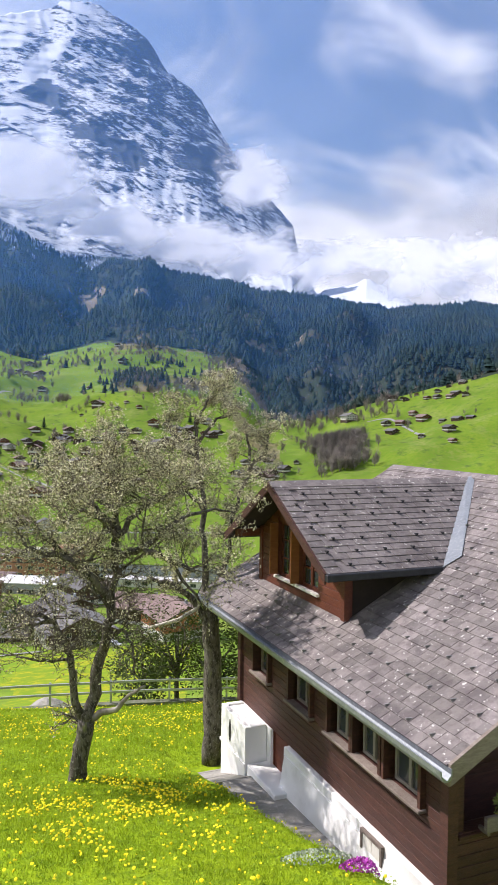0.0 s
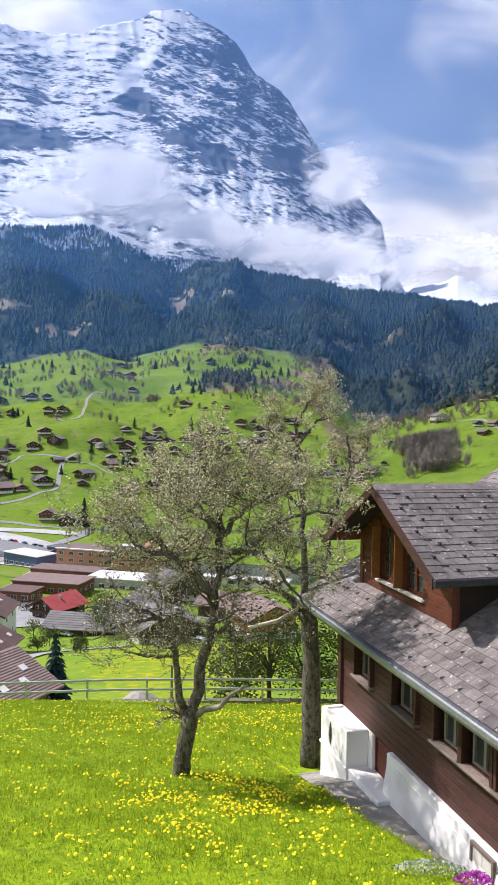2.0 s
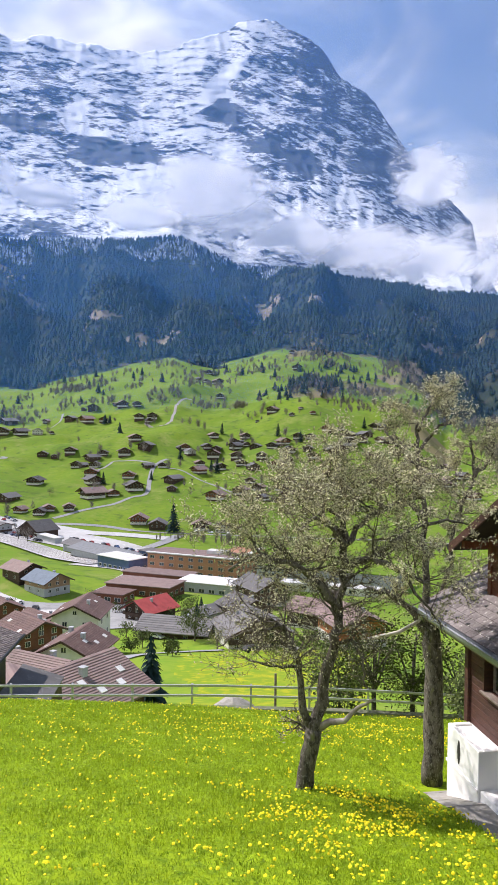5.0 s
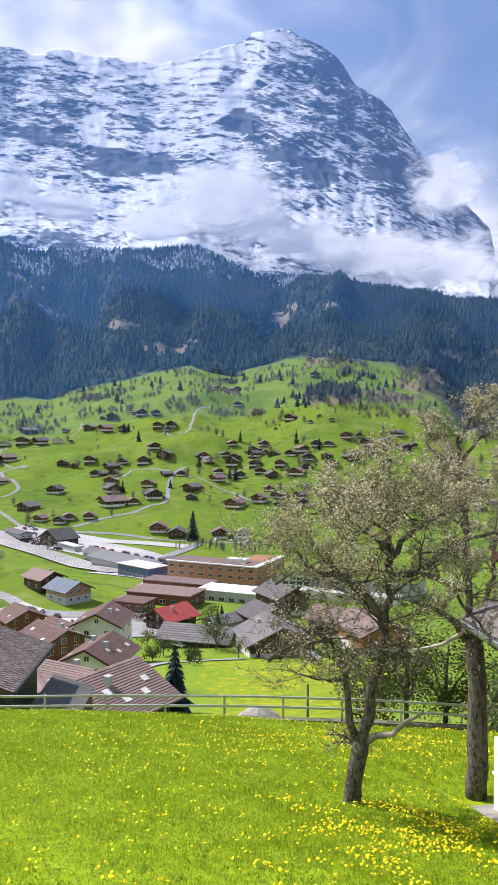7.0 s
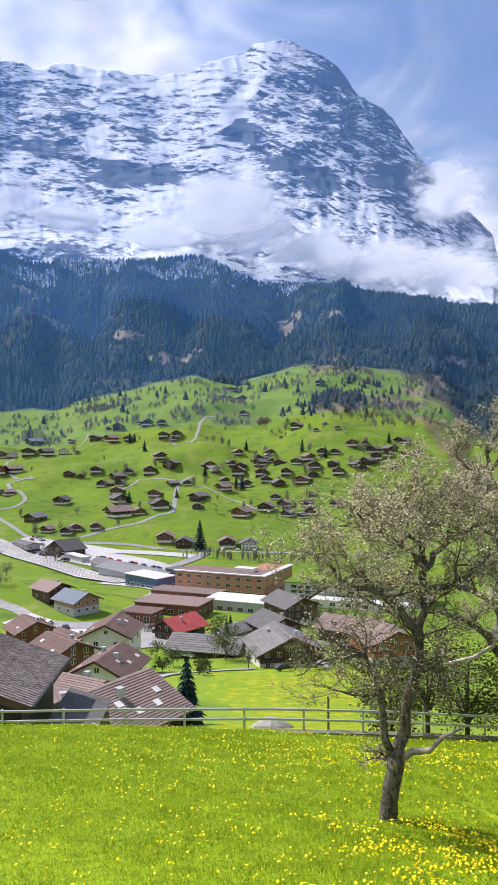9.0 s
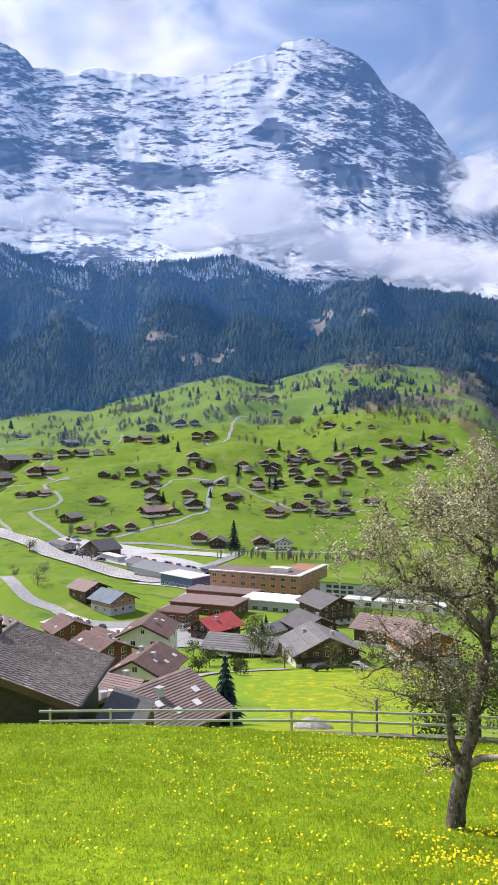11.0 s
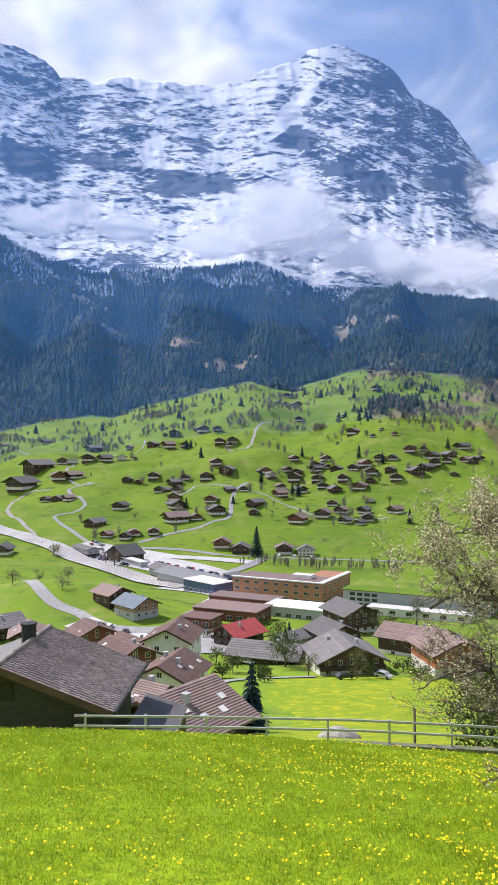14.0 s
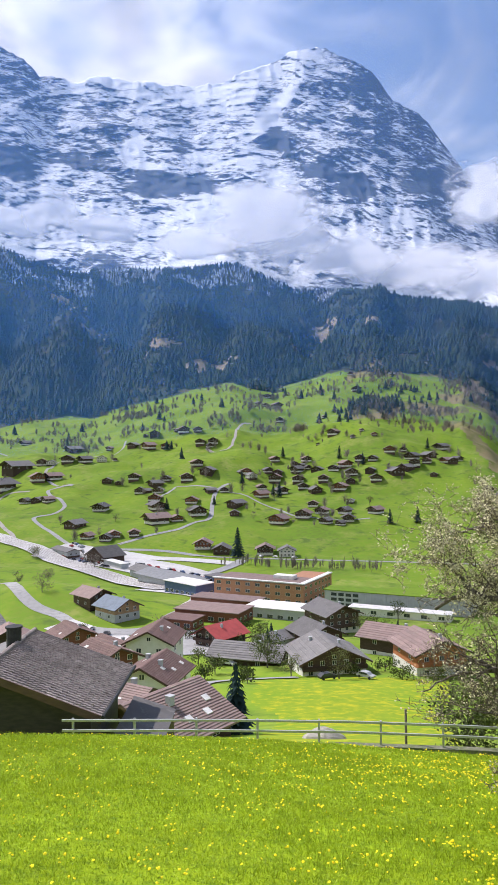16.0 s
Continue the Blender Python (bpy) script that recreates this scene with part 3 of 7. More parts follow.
for u0, u1 in ((1.9, 2.1), (WALL_U1 - 0.2, WALL_U1)):
    prof = [(0.78, -8.6), (10.4, -8.6), (10.4, EAVE_Z - 0.3), (RIDGE_V, roof_z(RIDGE_V) - 0.18), (0.78, roof_z(0.78) - 0.18)]
    a, b = [H(u0, v, z) for v, z in prof], [H(u1, v, z) for v, z in prof]
    gable = Solid().add(a + b, [(4, 3, 2, 1, 0), (5, 6, 7, 8, 9)] + [(i, (i + 1) % 5, 5 + (i + 1) % 5, 5 + i) for i in range(5)])
    if u0 > 5:
        add_part("gable_wall", gable.mesh("gable_wall", WOOD_DARK), chalet)
lower = Solid().box(WALL_U0, WALL_U0 + 0.2, 0.78, 10.4, -8.6, -5.84, H)
add_part("loggia_wall", lower.mesh("loggia_wall", WOOD_DARK), chalet)
loggia = Solid().box(WALL_U0 + 0.2, 1.9, 0.78, 10.4, -6.6, -6.5, H)
add_part("loggia_floor", loggia.mesh("loggia_floor", WOOD_GREY), chalet)
gable = Solid().box(1.9, 2.1, 0.78, 10.4, -8.6, EAVE_Z - 0.3, H)
prof = [(0.78, EAVE_Z - 0.3), (10.4, EAVE_Z - 0.3), (RIDGE_V, roof_z(RIDGE_V) - 0.18), (0.78, roof_z(0.78) - 0.18)]
gable.add([H(1.9, v, z) for v, z in prof] + [H(2.1, v, z) for v, z in prof], [(3, 2, 1, 0), (4, 5, 6, 7)] + [(i, (i + 1) % 4, 4 + (i + 1) % 4, 4 + i) for i in range(4)])
gable_wall = add_part("gable_wall", gable.mesh("gable_wall", WOOD_DARK), chalet)
# unseen walls added to close the house, coloured dark as unlit rooms
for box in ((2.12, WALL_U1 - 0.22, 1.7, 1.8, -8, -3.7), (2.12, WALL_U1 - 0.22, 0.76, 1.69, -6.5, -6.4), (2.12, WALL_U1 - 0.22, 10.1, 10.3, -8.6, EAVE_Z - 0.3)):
    add_part("inner_wall", Solid().box(*box, H).mesh("inner_wall", ROOM_SHADE), chalet)
plinth = Solid().box(WALL_U0 - 0.02, 5.62, 0.40, 0.75, -8.4, PLINTH_Z, H, 0.02)
plinth.box(6.42, WALL_U1, 0.47, 0.75, -8.9, PLINTH_Z, H, 0.01)
plinth.box(5.62, 6.42, 0.60, 0.75, -8.2, PLINTH_Z, H)
# the plaster flares where it meets the path
plinth.hexa([H(0.9, 0.22, -7.9), H(5.55, 0.20, -7.9), H(5.55, 0.42, -7.9), H(0.9, 0.42, -7.9)], [H(0.9, 0.385, -6.85), H(5.55, 0.375, -6.78), H(5.55, 0.42, -6.78), H(0.9, 0.42, -6.85)])
add_part("plinth", plinth.mesh("plinth", PLASTER), chalet, "bright white plastered plinth")
cellar = Solid().box(5.66, 6.38, 0.555, 0.595, -7.5, -6.68, H, 0.008)
cellar.box(5.60, 5.67, 0.53, 0.60, -7.5, -6.64, H)
cellar.box(6.37, 6.44, 0.53, 0.60, -7.5, -6.64, H)
add_part("cellar_door", cellar.mesh("cellar_door", WOOD_WARM), chalet)
step = Solid().box(5.2, 6.6, 0.02, 0.55, -7.9, -7.36, H, 0.02)
add_part("door_step", step.mesh("door_step", PLASTER), chalet)
# white parapet beyond the cellar door, with a tall slot
par = Solid().box(6.62, 8.06, -0.02, 0.09, -9.0, -6.6, H, 0.015)
par.box(6.62, 6.74, 0.09, 0.46, -8.2, -6.6, H, 0.012)
par.box(7.94, 8.06, 0.09, 0.47, -9.0, -6.6, H, 0.012)
par.box(6.74, 7.94, 0.09, 0.46, -6.75, -6.64, H)
par.box(6.60, 8.08, -0.05, -0.02, -7.42, -7.36, H)
parapet = add_part("parapet", par.mesh("parapet", PLASTER), chalet, "white plastered parapet with a dark slot")
# flat near-black disc painted for the shade inside the slot
slot = Solid().add([H(7.50 + 0.07 * math.sin(k * math.pi / 6), -0.026, -7.0 + 0.26 * math.cos(k * math.pi / 6)) for k in range(12)], [tuple(range(12))])
add_part("slot", slot.mesh("slot", ROOM_SHADE), parapet)
hatch = Solid()
for u0, u1 in ((2.04, 2.29), (2.31, 2.56)):
    hatch.box(u0, u1, 0.36, 0.39, -6.95, -6.72, H, 0.008)
hatch_part = add_part("cellar_hatch", hatch.mesh("cellar_hatch", PAINT), chalet)
hf = Solid()
hf.box(1.99, 2.04, 0.34, 0.41, -6.98, -6.67, H)
hf.box(2.56, 2.61, 0.34, 0.41, -6.98, -6.67, H)
hf.box(2.04, 2.56, 0.34, 0.41, -6.72, -6.67, H)
add_part("hatch_frame", hf.mesh("hatch_frame", WOOD_GREY), hatch_part)
post = Solid().box(0.53, 0.70, 0.43, 0.60, -8.3, roof_z(0.5) - 0.16, H, 0.012)
add_part("corner_post", post.mesh("corner_post", WOOD_DARK), chalet)
post2 = Solid().box(8.08, 8.24, 0.43, 0.60, -6.63, roof_z(0.5) - 0.16, H, 0.012)
add_part("corner_post", post2.mesh("corner_post", WOOD_DARK), chalet)


def window_part(u0, u1, z0, z1, v, frame_mat, parent, name="window", leaves=2, bars=0):
    """A casement window in a wall facing the lawn: frame, leaves, panes and sill."""
    t = 0.055
    loops = [[H(a, q, b) for a, b in ((u0 + e, z0 + e), (u1 - e, z0 + e), (u1 - e, z1 - e), (u0 + e, z1 - e))] for q, e in ((v, 0), (v, t), (v + 0.07, t), (v + 0.07, 0))]
    s = Solid().add(sum(loops, []), [(4 * k + i, 4 * k + (i + 1) % 4, 4 * ((k + 1) % 4) + (i + 1) % 4, 4 * ((k + 1) % 4) + i) for k in range(4) for i in range(4)])
    win = add_part(name, s.mesh(name, frame_mat), parent)
    w = (u1 - u0 - 2 * t) / leaves
    for k in range(1, leaves):
        c = u0 + t + k * w
        add_part("mullion", Solid().box(c - 0.035, c + 0.035, v - 0.008, v + 0.06, z0 + t, z1 - t, H).mesh("mullion", frame_mat), win)
    for b in range(bars):
        z = z0 + (z1 - z0) * (b + 1) / (bars + 1)
        add_part("glazing_bar", Solid().box(u0 + t, u1 - t, v + 0.012, v + 0.05, z - 0.014, z + 0.014, H).mesh("glazing_bar", frame_mat), win)
    for k in range(leaves):
        a = u0 + t + k * w
        p = Solid().box(a + 0.012, a + w - 0.012, v + 0.03, v + 0.036, z0 + t, z1 - t, H)
        add_part("pane", p.mesh("pane", GLASS), win)
    return win


for u0, u1 in WINDOWS:
    w = window_part(u0 + 0.03, u1 - 0.03, SILL_Z, HEAD_Z, WALL_V + 0.10, DULL_PAINT if u0 < 4 else WOOD_GREY, chalet)
    s = Solid().box(u0 - 0.10, u1 + 0.10, 0.36, 0.60, SILL_Z - 0.06, SILL_Z - 0.005, H, 0.012)
    add_part("sill", s.mesh("sill", WOOD_GREY), w)
    for c in (u0 - 0.035, u1 + 0.035):
        j = Solid().box(c - 0.035, c + 0.035, 0.41, 0.62, SILL_Z - 0.10, HEAD_Z + 0.1, H, 0.01)
        add_part("jamb", j.mesh("jamb", WOOD_DARK), w)

# flower box on the shaded gable
fb = Solid().box(-0.03, 0.03, 0.95, 2.3, -5.72, -5.50, lambda a, v, z: H(0.40 + a, v, z), 0.01)
fb.box(0.0, 0.2, 1.0, 1.04, -5.78, -5.72, lambda a, v, z: H(0.41 + a, v, z))
flower_box = add_part("flower_box", fb.mesh("flower_box", WOOD_GREY), chalet)
rail = Solid().box(0.52, 0.84, 0.62, 6.0, -5.84, -5.78, H, 0.01)
add_part("balcony_rail", rail.mesh("balcony_rail", WOOD_DARK), chalet)
LEAF_POT = mat("pot_leaves", (0.10, 0.16, 0.03), 0.6, [(20, 0.4, 0.7, (0.25, 0.22, 0.05))], island=0.3, coords="World")
rnd = random.Random(5)
pl = Solid()
for _ in range(70):
    c = H(0.40, 1.1 + rnd.random() * 0.25, -5.48 + rnd.random() * 0.28)
    d = Vector((rnd.uniform(-1, 1), rnd.uniform(-1, 1), rnd.uniform(-0.2, 1))).normalized() * 0.06
    e = d.orthogonal().normalized() * 0.02
    pl.add([c - d, c + e, c + d, c - e], [(0, 1, 2, 3)])
add_part("pot_plant", pl.mesh("pot_plant", LEAF_POT), flower_box)

# dormer
D0, D1, DM, DV, DEZ, DRZ = 3.90, 8.94, 6.42, 0.36, -2.88, -1.47
DP = (DRZ - DEZ) / (DM - D0)


def dormer_z(u):
    return DEZ + DP * (DM - D0 - abs(u - DM))


def valley_v(u):
    return (dormer_z(u) - EAVE_Z) / PITCH


dr = Solid()
for a in (D0, D1):
    dr.slab([H(a, DV, DEZ), H(a, valley_v(a) + 0.1, DEZ), H(DM, valley_v(DM) + 0.1, DRZ), H(DM, DV, DRZ)], 0.10)
dormer_roof = add_part("dormer_roof", dr.mesh("dormer_roof", SHINGLE), chalet, "grey shingled dormer roof")
for a in (D0, D1):
    # soffit coloured near black for the shade under the overhang
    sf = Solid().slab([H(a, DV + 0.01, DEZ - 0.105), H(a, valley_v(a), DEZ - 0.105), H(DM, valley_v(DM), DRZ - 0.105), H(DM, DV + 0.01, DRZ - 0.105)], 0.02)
    add_part("soffit", sf.mesh("soffit", SHADED_WOOD), dormer_roof)
    dv = Solid()
    dv.hexa([H(a, DV - 0.04, DEZ - 0.17), H(DM, DV - 0.04, DRZ - 0.17), H(DM, DV, DRZ - 0.17), H(a, DV, DEZ - 0.17)],
            [H(a, DV - 0.04, DEZ + 0.02), H(DM, DV - 0.04, DRZ + 0.02), H(DM, DV, DRZ + 0.02), H(a, DV, DEZ + 0.02)])
    add_part("barge_board", dv.mesh("barge_board", WOOD_DARK), dormer_roof)
for a, s in ((D0, -1), (D1, 1)):
    dg = Solid()
    dg.box(0, 0.10, DV - 0.03, 2.75, -0.13, 0.0, lambda q, v, z, a=a, s=s: H(a + s * q, v, DEZ + 0.01 + z), 0.015)
    add_part("dormer_gutter", dg.mesh("dormer_gutter", DARK_METAL), dormer_roof)
DW0, DW1, DBASE, DWV = 4.40, 8.25, -3.99, 1.0
WIN0, WIN1, WZ0, WZ1 = 5.42, 7.36, -3.60, -2.42
dw = Solid()
dw.box(DW0, DW1, DWV + 0.03, DWV + 0.18, DBASE - 0.2, WZ0, H)
for a, b in ((DW0, WIN0), (WIN1, DW1)):
    za, zb = dormer_z(a) - 0.13, dormer_z(b) - 0.13
    dw.hexa([H(a, DWV + 0.03, WZ0), H(b, DWV + 0.03, WZ0), H(b, DWV + 0.18, WZ0), H(a, DWV + 0.18, WZ0)], [H(a, DWV + 0.03, za), H(b, DWV + 0.03, zb), H(b, DWV + 0.18, zb), H(a, DWV + 0.18, za)])
tops = [(WIN0, WZ1), (WIN1, WZ1), (WIN1, dormer_z(WIN1) - 0.13), (DM, DRZ - 0.13), (WIN0, dormer_z(WIN0) - 0.13)]
fa, ba = [H(u, DWV + 0.03, z) for u, z in tops], [H(u, DWV + 0.18, z) for u, z in tops]
dw.add(fa + ba, [(4, 3, 2, 1, 0), (5, 6, 7, 8, 9)] + [(i, (i + 1) % 5, 5 + (i + 1) % 5, 5 + i) for i in range(5)])
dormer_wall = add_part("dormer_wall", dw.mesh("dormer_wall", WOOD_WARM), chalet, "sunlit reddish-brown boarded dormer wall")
for a in (DW0 + 0.01, DW1 - 0.13):
    ck = Solid()
    b = a + 0.12
    z = dormer_z(a) - 0.12
    ve = (z - EAVE_Z) / PITCH
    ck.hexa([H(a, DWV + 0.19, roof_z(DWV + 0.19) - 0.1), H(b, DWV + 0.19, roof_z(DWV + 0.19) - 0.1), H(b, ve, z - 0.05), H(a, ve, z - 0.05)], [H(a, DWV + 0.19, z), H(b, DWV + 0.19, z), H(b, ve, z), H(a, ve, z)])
    # cheek carries the overhang's deep shadow in its colour
    add_part("dormer_cheek", ck.mesh("dormer_cheek", SHADED_WOOD), chalet)
db = Solid()
for i in range(14):
    z = DBASE - 0.02 + i * 0.155
    for a, b in ((DW0 - 0.01, WIN0), (WIN1, DW1 + 0.01)) if z > WZ0 - 0.1 else ((DW0 - 0.01, DW1 + 0.01),):
        top = z + 0.147
        if a < DM:
            a = max(a, D0 + (top + 0.13 - DEZ) / DP)
        if b > DM:
            b = min(b, D1 - (top + 0.13 - DEZ) / DP)
        if b - a > 0.08:
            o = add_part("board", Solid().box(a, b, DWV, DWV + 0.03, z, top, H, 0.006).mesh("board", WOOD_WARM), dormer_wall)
for c in (DW0, DW1):
    p = Solid().box(c - 0.07, c + 0.07, DWV - 0.03, DWV + 0.08, DBASE, dormer_z(c) - 0.14, H, 0.01)
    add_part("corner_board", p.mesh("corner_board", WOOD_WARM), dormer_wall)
for a, b in ((WIN0 + 0.02, 6.28), (6.50, WIN1 - 0.02)):
    w = window_part(a, b, WZ0, WZ1, DWV + 0.09, WOOD_WARM, chalet, "dormer_window", 2, 2)
    s = Solid().box(a - 0.08, b + 0.08, DWV - 0.07, DWV + 0.08, WZ0 - 0.06, WZ0 - 0.004, H, 0.012)
    add_part("sill", s.mesh("sill", PAINT), w, "pale painted sill")
    sh = Solid().box(b - 0.02, b + 0.02, DWV - 0.20, DWV - 0.01, WZ0 + 0.03, WZ1 - 0.03, H, 0.006)
    add_part("shutter", sh.mesh("shutter", mat("honey_wood", (0.22, 0.075, 0.022), 0.5, [(4, 0.4, 0.7, (0.28, 0.11, 0.035))], bump=0.2, scale=(1, 1, 5), coords="World")), w)
mid = Solid().box(6.28, 6.50, DWV - 0.02, DWV + 0.15, WZ0, WZ1, H, 0.008)
add_part("mullion", mid.mesh("mullion", WOOD_WARM), dormer_wall)
# dark backing added so the dormer room reads as unlit
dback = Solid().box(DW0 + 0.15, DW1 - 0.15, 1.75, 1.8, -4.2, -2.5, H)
add_part("inner_wall", dback.mesh("inner_wall", ROOM_SHADE), dormer_wall)
for u in (D0 + 0.55, DM, D1 - 0.55):
    pur = Solid()
    pur.box(u - 0.07, u + 0.07, DV + 0.05, DWV + 0.02, dormer_z(u) - 0.30, dormer_z(u) - 0.125, H, 0.012)
    add_part("purlin", pur.mesh("purlin", WOOD_WARM), dormer_roof)
rc = Solid()
for s in (-1, 1):
    rc.slab([H(DM, DV - 0.03, DRZ + 0.035), H(DM, valley_v(DM), DRZ + 0.035), H(DM + s * 0.20, valley_v(DM), DRZ + 0.035 - 0.2 * DP), H(DM + s * 0.20, DV - 0.03, DRZ + 0.035 - 0.2 * DP)], 0.02)
add_part("ridge_board", rc.mesh("ridge_board", SHINGLE), dormer_roof)
for a in (D0, D1):
    fl = Solid()
    s = -1 if a == D0 else 1
    fl.slab([H(a + s * 0.05, valley_v(a) - 0.12, roof_z(valley_v(a) - 0.12) + 0.06), H(DM, valley_v(DM) - 0.1, DRZ + 0.02), H(DM, valley_v(DM) + 0.14, roof_z(valley_v(DM)) + 0.11), H(a + s * 0.12, valley_v(a) + 0.26, roof_z(valley_v(a) + 0.26) + 0.06)], 0.012)
    add_part("valley_flashing", fl.mesh("valley_flashing", ZINC), roof, "pale zinc valley flashing")
ap = Solid().slab([H(DW0 - 0.08, DWV - 0.16, roof_z(DWV - 0.16) + 0.045), H(DW1 + 0.08, DWV - 0.16, roof_z(DWV - 0.16) + 0.045), H(DW1 + 0.08, DWV - 0.0, roof_z(DWV) + 0.06), H(DW0 - 0.08, DWV - 0.0, roof_z(DWV) + 0.06)], 0.01)
add_part("apron_flashing", ap.mesh("apron_flashing", SHINGLE), roof)
mr = Solid()
for s in (-1, 1):
    mr.slab([H(-0.05, RIDGE_V, roof_z(RIDGE_V) + 0.05), H(9.82, RIDGE_V, roof_z(RIDGE_V) + 0.05), H(9.82, RIDGE_V + s * 0.2, roof_z(RIDGE_V) + 0.05 - 0.11), H(-0.05, RIDGE_V + s * 0.2, roof_z(RIDGE_V) + 0.05 - 0.11)], 0.025)
add_part("ridge_board", mr.mesh("ridge_board", SHINGLE), roof)

# weatherboards of the long wall
for i in range(15):
    z = PLINTH_Z + 0.005 + i * 0.150
    spans = [(WALL_U0, WALL_U1)] if z + 0.14 < SILL_Z else list(zip(edges[::2], edges[1::2])) if z < HEAD_Z - 0.05 else [(WALL_U0, WALL_U1)]
    for a, b in spans:
        if z + 0.145 > roof_z(0.5) - 0.16 or b - a < 0.1:
            continue
        add_part("board", Solid().box(a, b, WALL_V, WALL_V + 0.03, z, z + 0.143, H, 0.006).mesh("board", WOOD_DARK), long_wall)
for i in range(22):
    z = -8.0 + i * 0.16
    a = WALL_U0 if z < -5.9 else 1.9
    add_part("board", Solid().box(a - 0.03, a, 0.62 if a < 1 else 0.79, 6.0, z, z + 0.152, H, 0.006).mesh("board", WOOD_DARK), gable_wall)

# ---- garden: path, fence, trees, grass ----
def ground_at(x, y):
    return float(land_z(np.array([x]), np.array([y]))[0])


def concrete_path():
    path = tagged(new("path", Solid().slab([H(-0.5, -0.52, path_z(-0.5) - 0.05), H(6.4, -0.52, path_z(6.4) - 0.05), H(6.4, 0.5, path_z(6.4) - 0.05), H(-0.5, 0.5, path_z(-0.5) - 0.05)], 0.2).mesh("path", M_CONCRETE)),
                  "worn grey concrete slab path beside the chalet", "path", kind="structure")
    u = -0.5
    rnd = random.Random(3)
    while u < 8.9:
        w = rnd.uniform(1.0, 1.35)
        e = min(u + w, 9.0)
        lo = -0.62 if u < 6 else -1.0
        s = Solid().hexa([H(u, lo, path_z(u) - 0.08), H(e - 0.012, lo, path_z(e) - 0.08), H(e - 0.012, 0.44, path_z(e) - 0.08), H(u, 0.44, path_z(u) - 0.08)],
                         [H(u, lo, path_z(u) + 0.01), H(e - 0.012, lo, path_z(e) + 0.01), H(e - 0.012, 0.44, path_z(e) + 0.01), H(u, 0.44, path_z(u) + 0.01)])
        o = new("slab", s.mesh("slab", M_CONCRETE))
        o.parent = path
        u = e


concrete_path()
GALV = mat("galvanised_steel", (0.44, 0.45, 0.46), 0.5, [(3, 0.4, 0.7, (0.34, 0.35, 0.36)), (25, 0.5, 0.7, (0.50, 0.51, 0.52))], metal=0.4, coords="World")
FENCE_LINE = [(-20.6, 27.05), (-15.0, 28.75), (-9.1, 30.3), (-4.2, 31.2), (1.0, 31.8), (4.5, 32.1)]


def fence_point(s):
    xs = [p[0] for p in FENCE_LINE]
    x = xs[0] + s
    return Vector((x, float(np.interp(x, xs, [p[1] for p in FENCE_LINE])), -11.25 - 0.004 * s))


def road_fence():
    fence = empty("fence", fence_point(12) + Vector((0, 0, -1.0)), "two-rail galvanised steel fence along the lane below the lawn", "fence")
    for drop in (0.0, 0.42):
        s = Solid()
        pts = [fence_point(i * 1.25) + Vector((0, 0, -drop)) for i in range(21)]
        rv, rf = [], []
        for i, p in enumerate(pts):
            d = (pts[min(i + 1, 20)] - pts[max(i - 1, 0)]).normalized()
            n, z = Vector((d.y, -d.x, 0)) * 0.035, Vector((0, 0, 0.042))
            rv += [p + n - z, p + n + z, p - n + z, p - n - z]
            rf += [(4 * i - 4 + k, 4 * i - 4 + (k + 1) % 4, 4 * i + (k + 1) % 4, 4 * i + k) for k in range(4)] if i else []
        s.add(rv, rf + [(3, 2, 1, 0), (80, 81, 82, 83)])
        add_part("rail", s.mesh("rail", GALV), fence)
    for i in range(11):
        p = fence_point(0.4 + i * 2.45)
        s = Solid().box(-0.04, 0.04, 0.04, 0.12, -1.9, 0.07, lambda x, y, z, p=p: p + Vector((x, y, z)), 0.006)
        add_part("post", s.mesh("post", GALV), fence)
    kerb = Solid()
    for a, b in zip(FENCE_LINE, FENCE_LINE[1:]):
        a, b = Vector((*a, -12.2)), Vector((*b, -12.2))
        o = Vector((0, 0.02, 0))
        kerb.hexa([a + o + Vector((0, -.14, -1.3)), b + o + Vector((0, -.14, -1.3)), b + o + Vector((0, .22, -1.3)), a + o + Vector((0, .22, -1.3))],
                  [a + o + Vector((0, -.14, -0.02)), b + o + Vector((0, -.14, -0.02)), b + o + Vector((0, .22, -0.02)), a + o + Vector((0, .22, -0.02))])
    tagged(new("low_wall", kerb.mesh("low_wall", mat("mossy_concrete", (0.17, 0.17, 0.12), 0.9, [(1.5, 0.4, 0.65, (0.10, 0.13, 0.05)), (8, 0.5, 0.7, (0.24, 0.23, 0.19))], bump=0.3, coords="World"))), "low mossy concrete wall under the steel fence", "wall", kind="structure")
    marker = empty("marker_post", fence_point(13.6), "thin dark wooden post standing behind the fence", "post")
    s = Solid().tube([fence_point(13.6) + Vector((0, 0.5, -1.9)), fence_point(13.6) + Vector((0, 0.5, 0.42))], [0.06, 0.05], 8)
    add_part("stake", s.mesh("stake", WOOD_GREY), marker)


road_fence()

BARK = mat("grey_bark", (0.105, 0.088, 0.07), 0.9, [(2.2, 0.42, 0.66, (0.17, 0.15, 0.125)), (11, 0.46, 0.58, (0.045, 0.037, 0.03)), (34, 0.55, 0.64, (0.24, 0.22, 0.195)), (5, 0.62, 0.72, (0.16, 0.17, 0.05))], bump=1.0, bump_scale=16, scale=(1, 1, 0.45), coords="World")
TWIG = mat("twig_bark", (0.085, 0.066, 0.048), 0.85, [(5, 0.4, 0.7, (0.20, 0.165, 0.125))], coords="World")
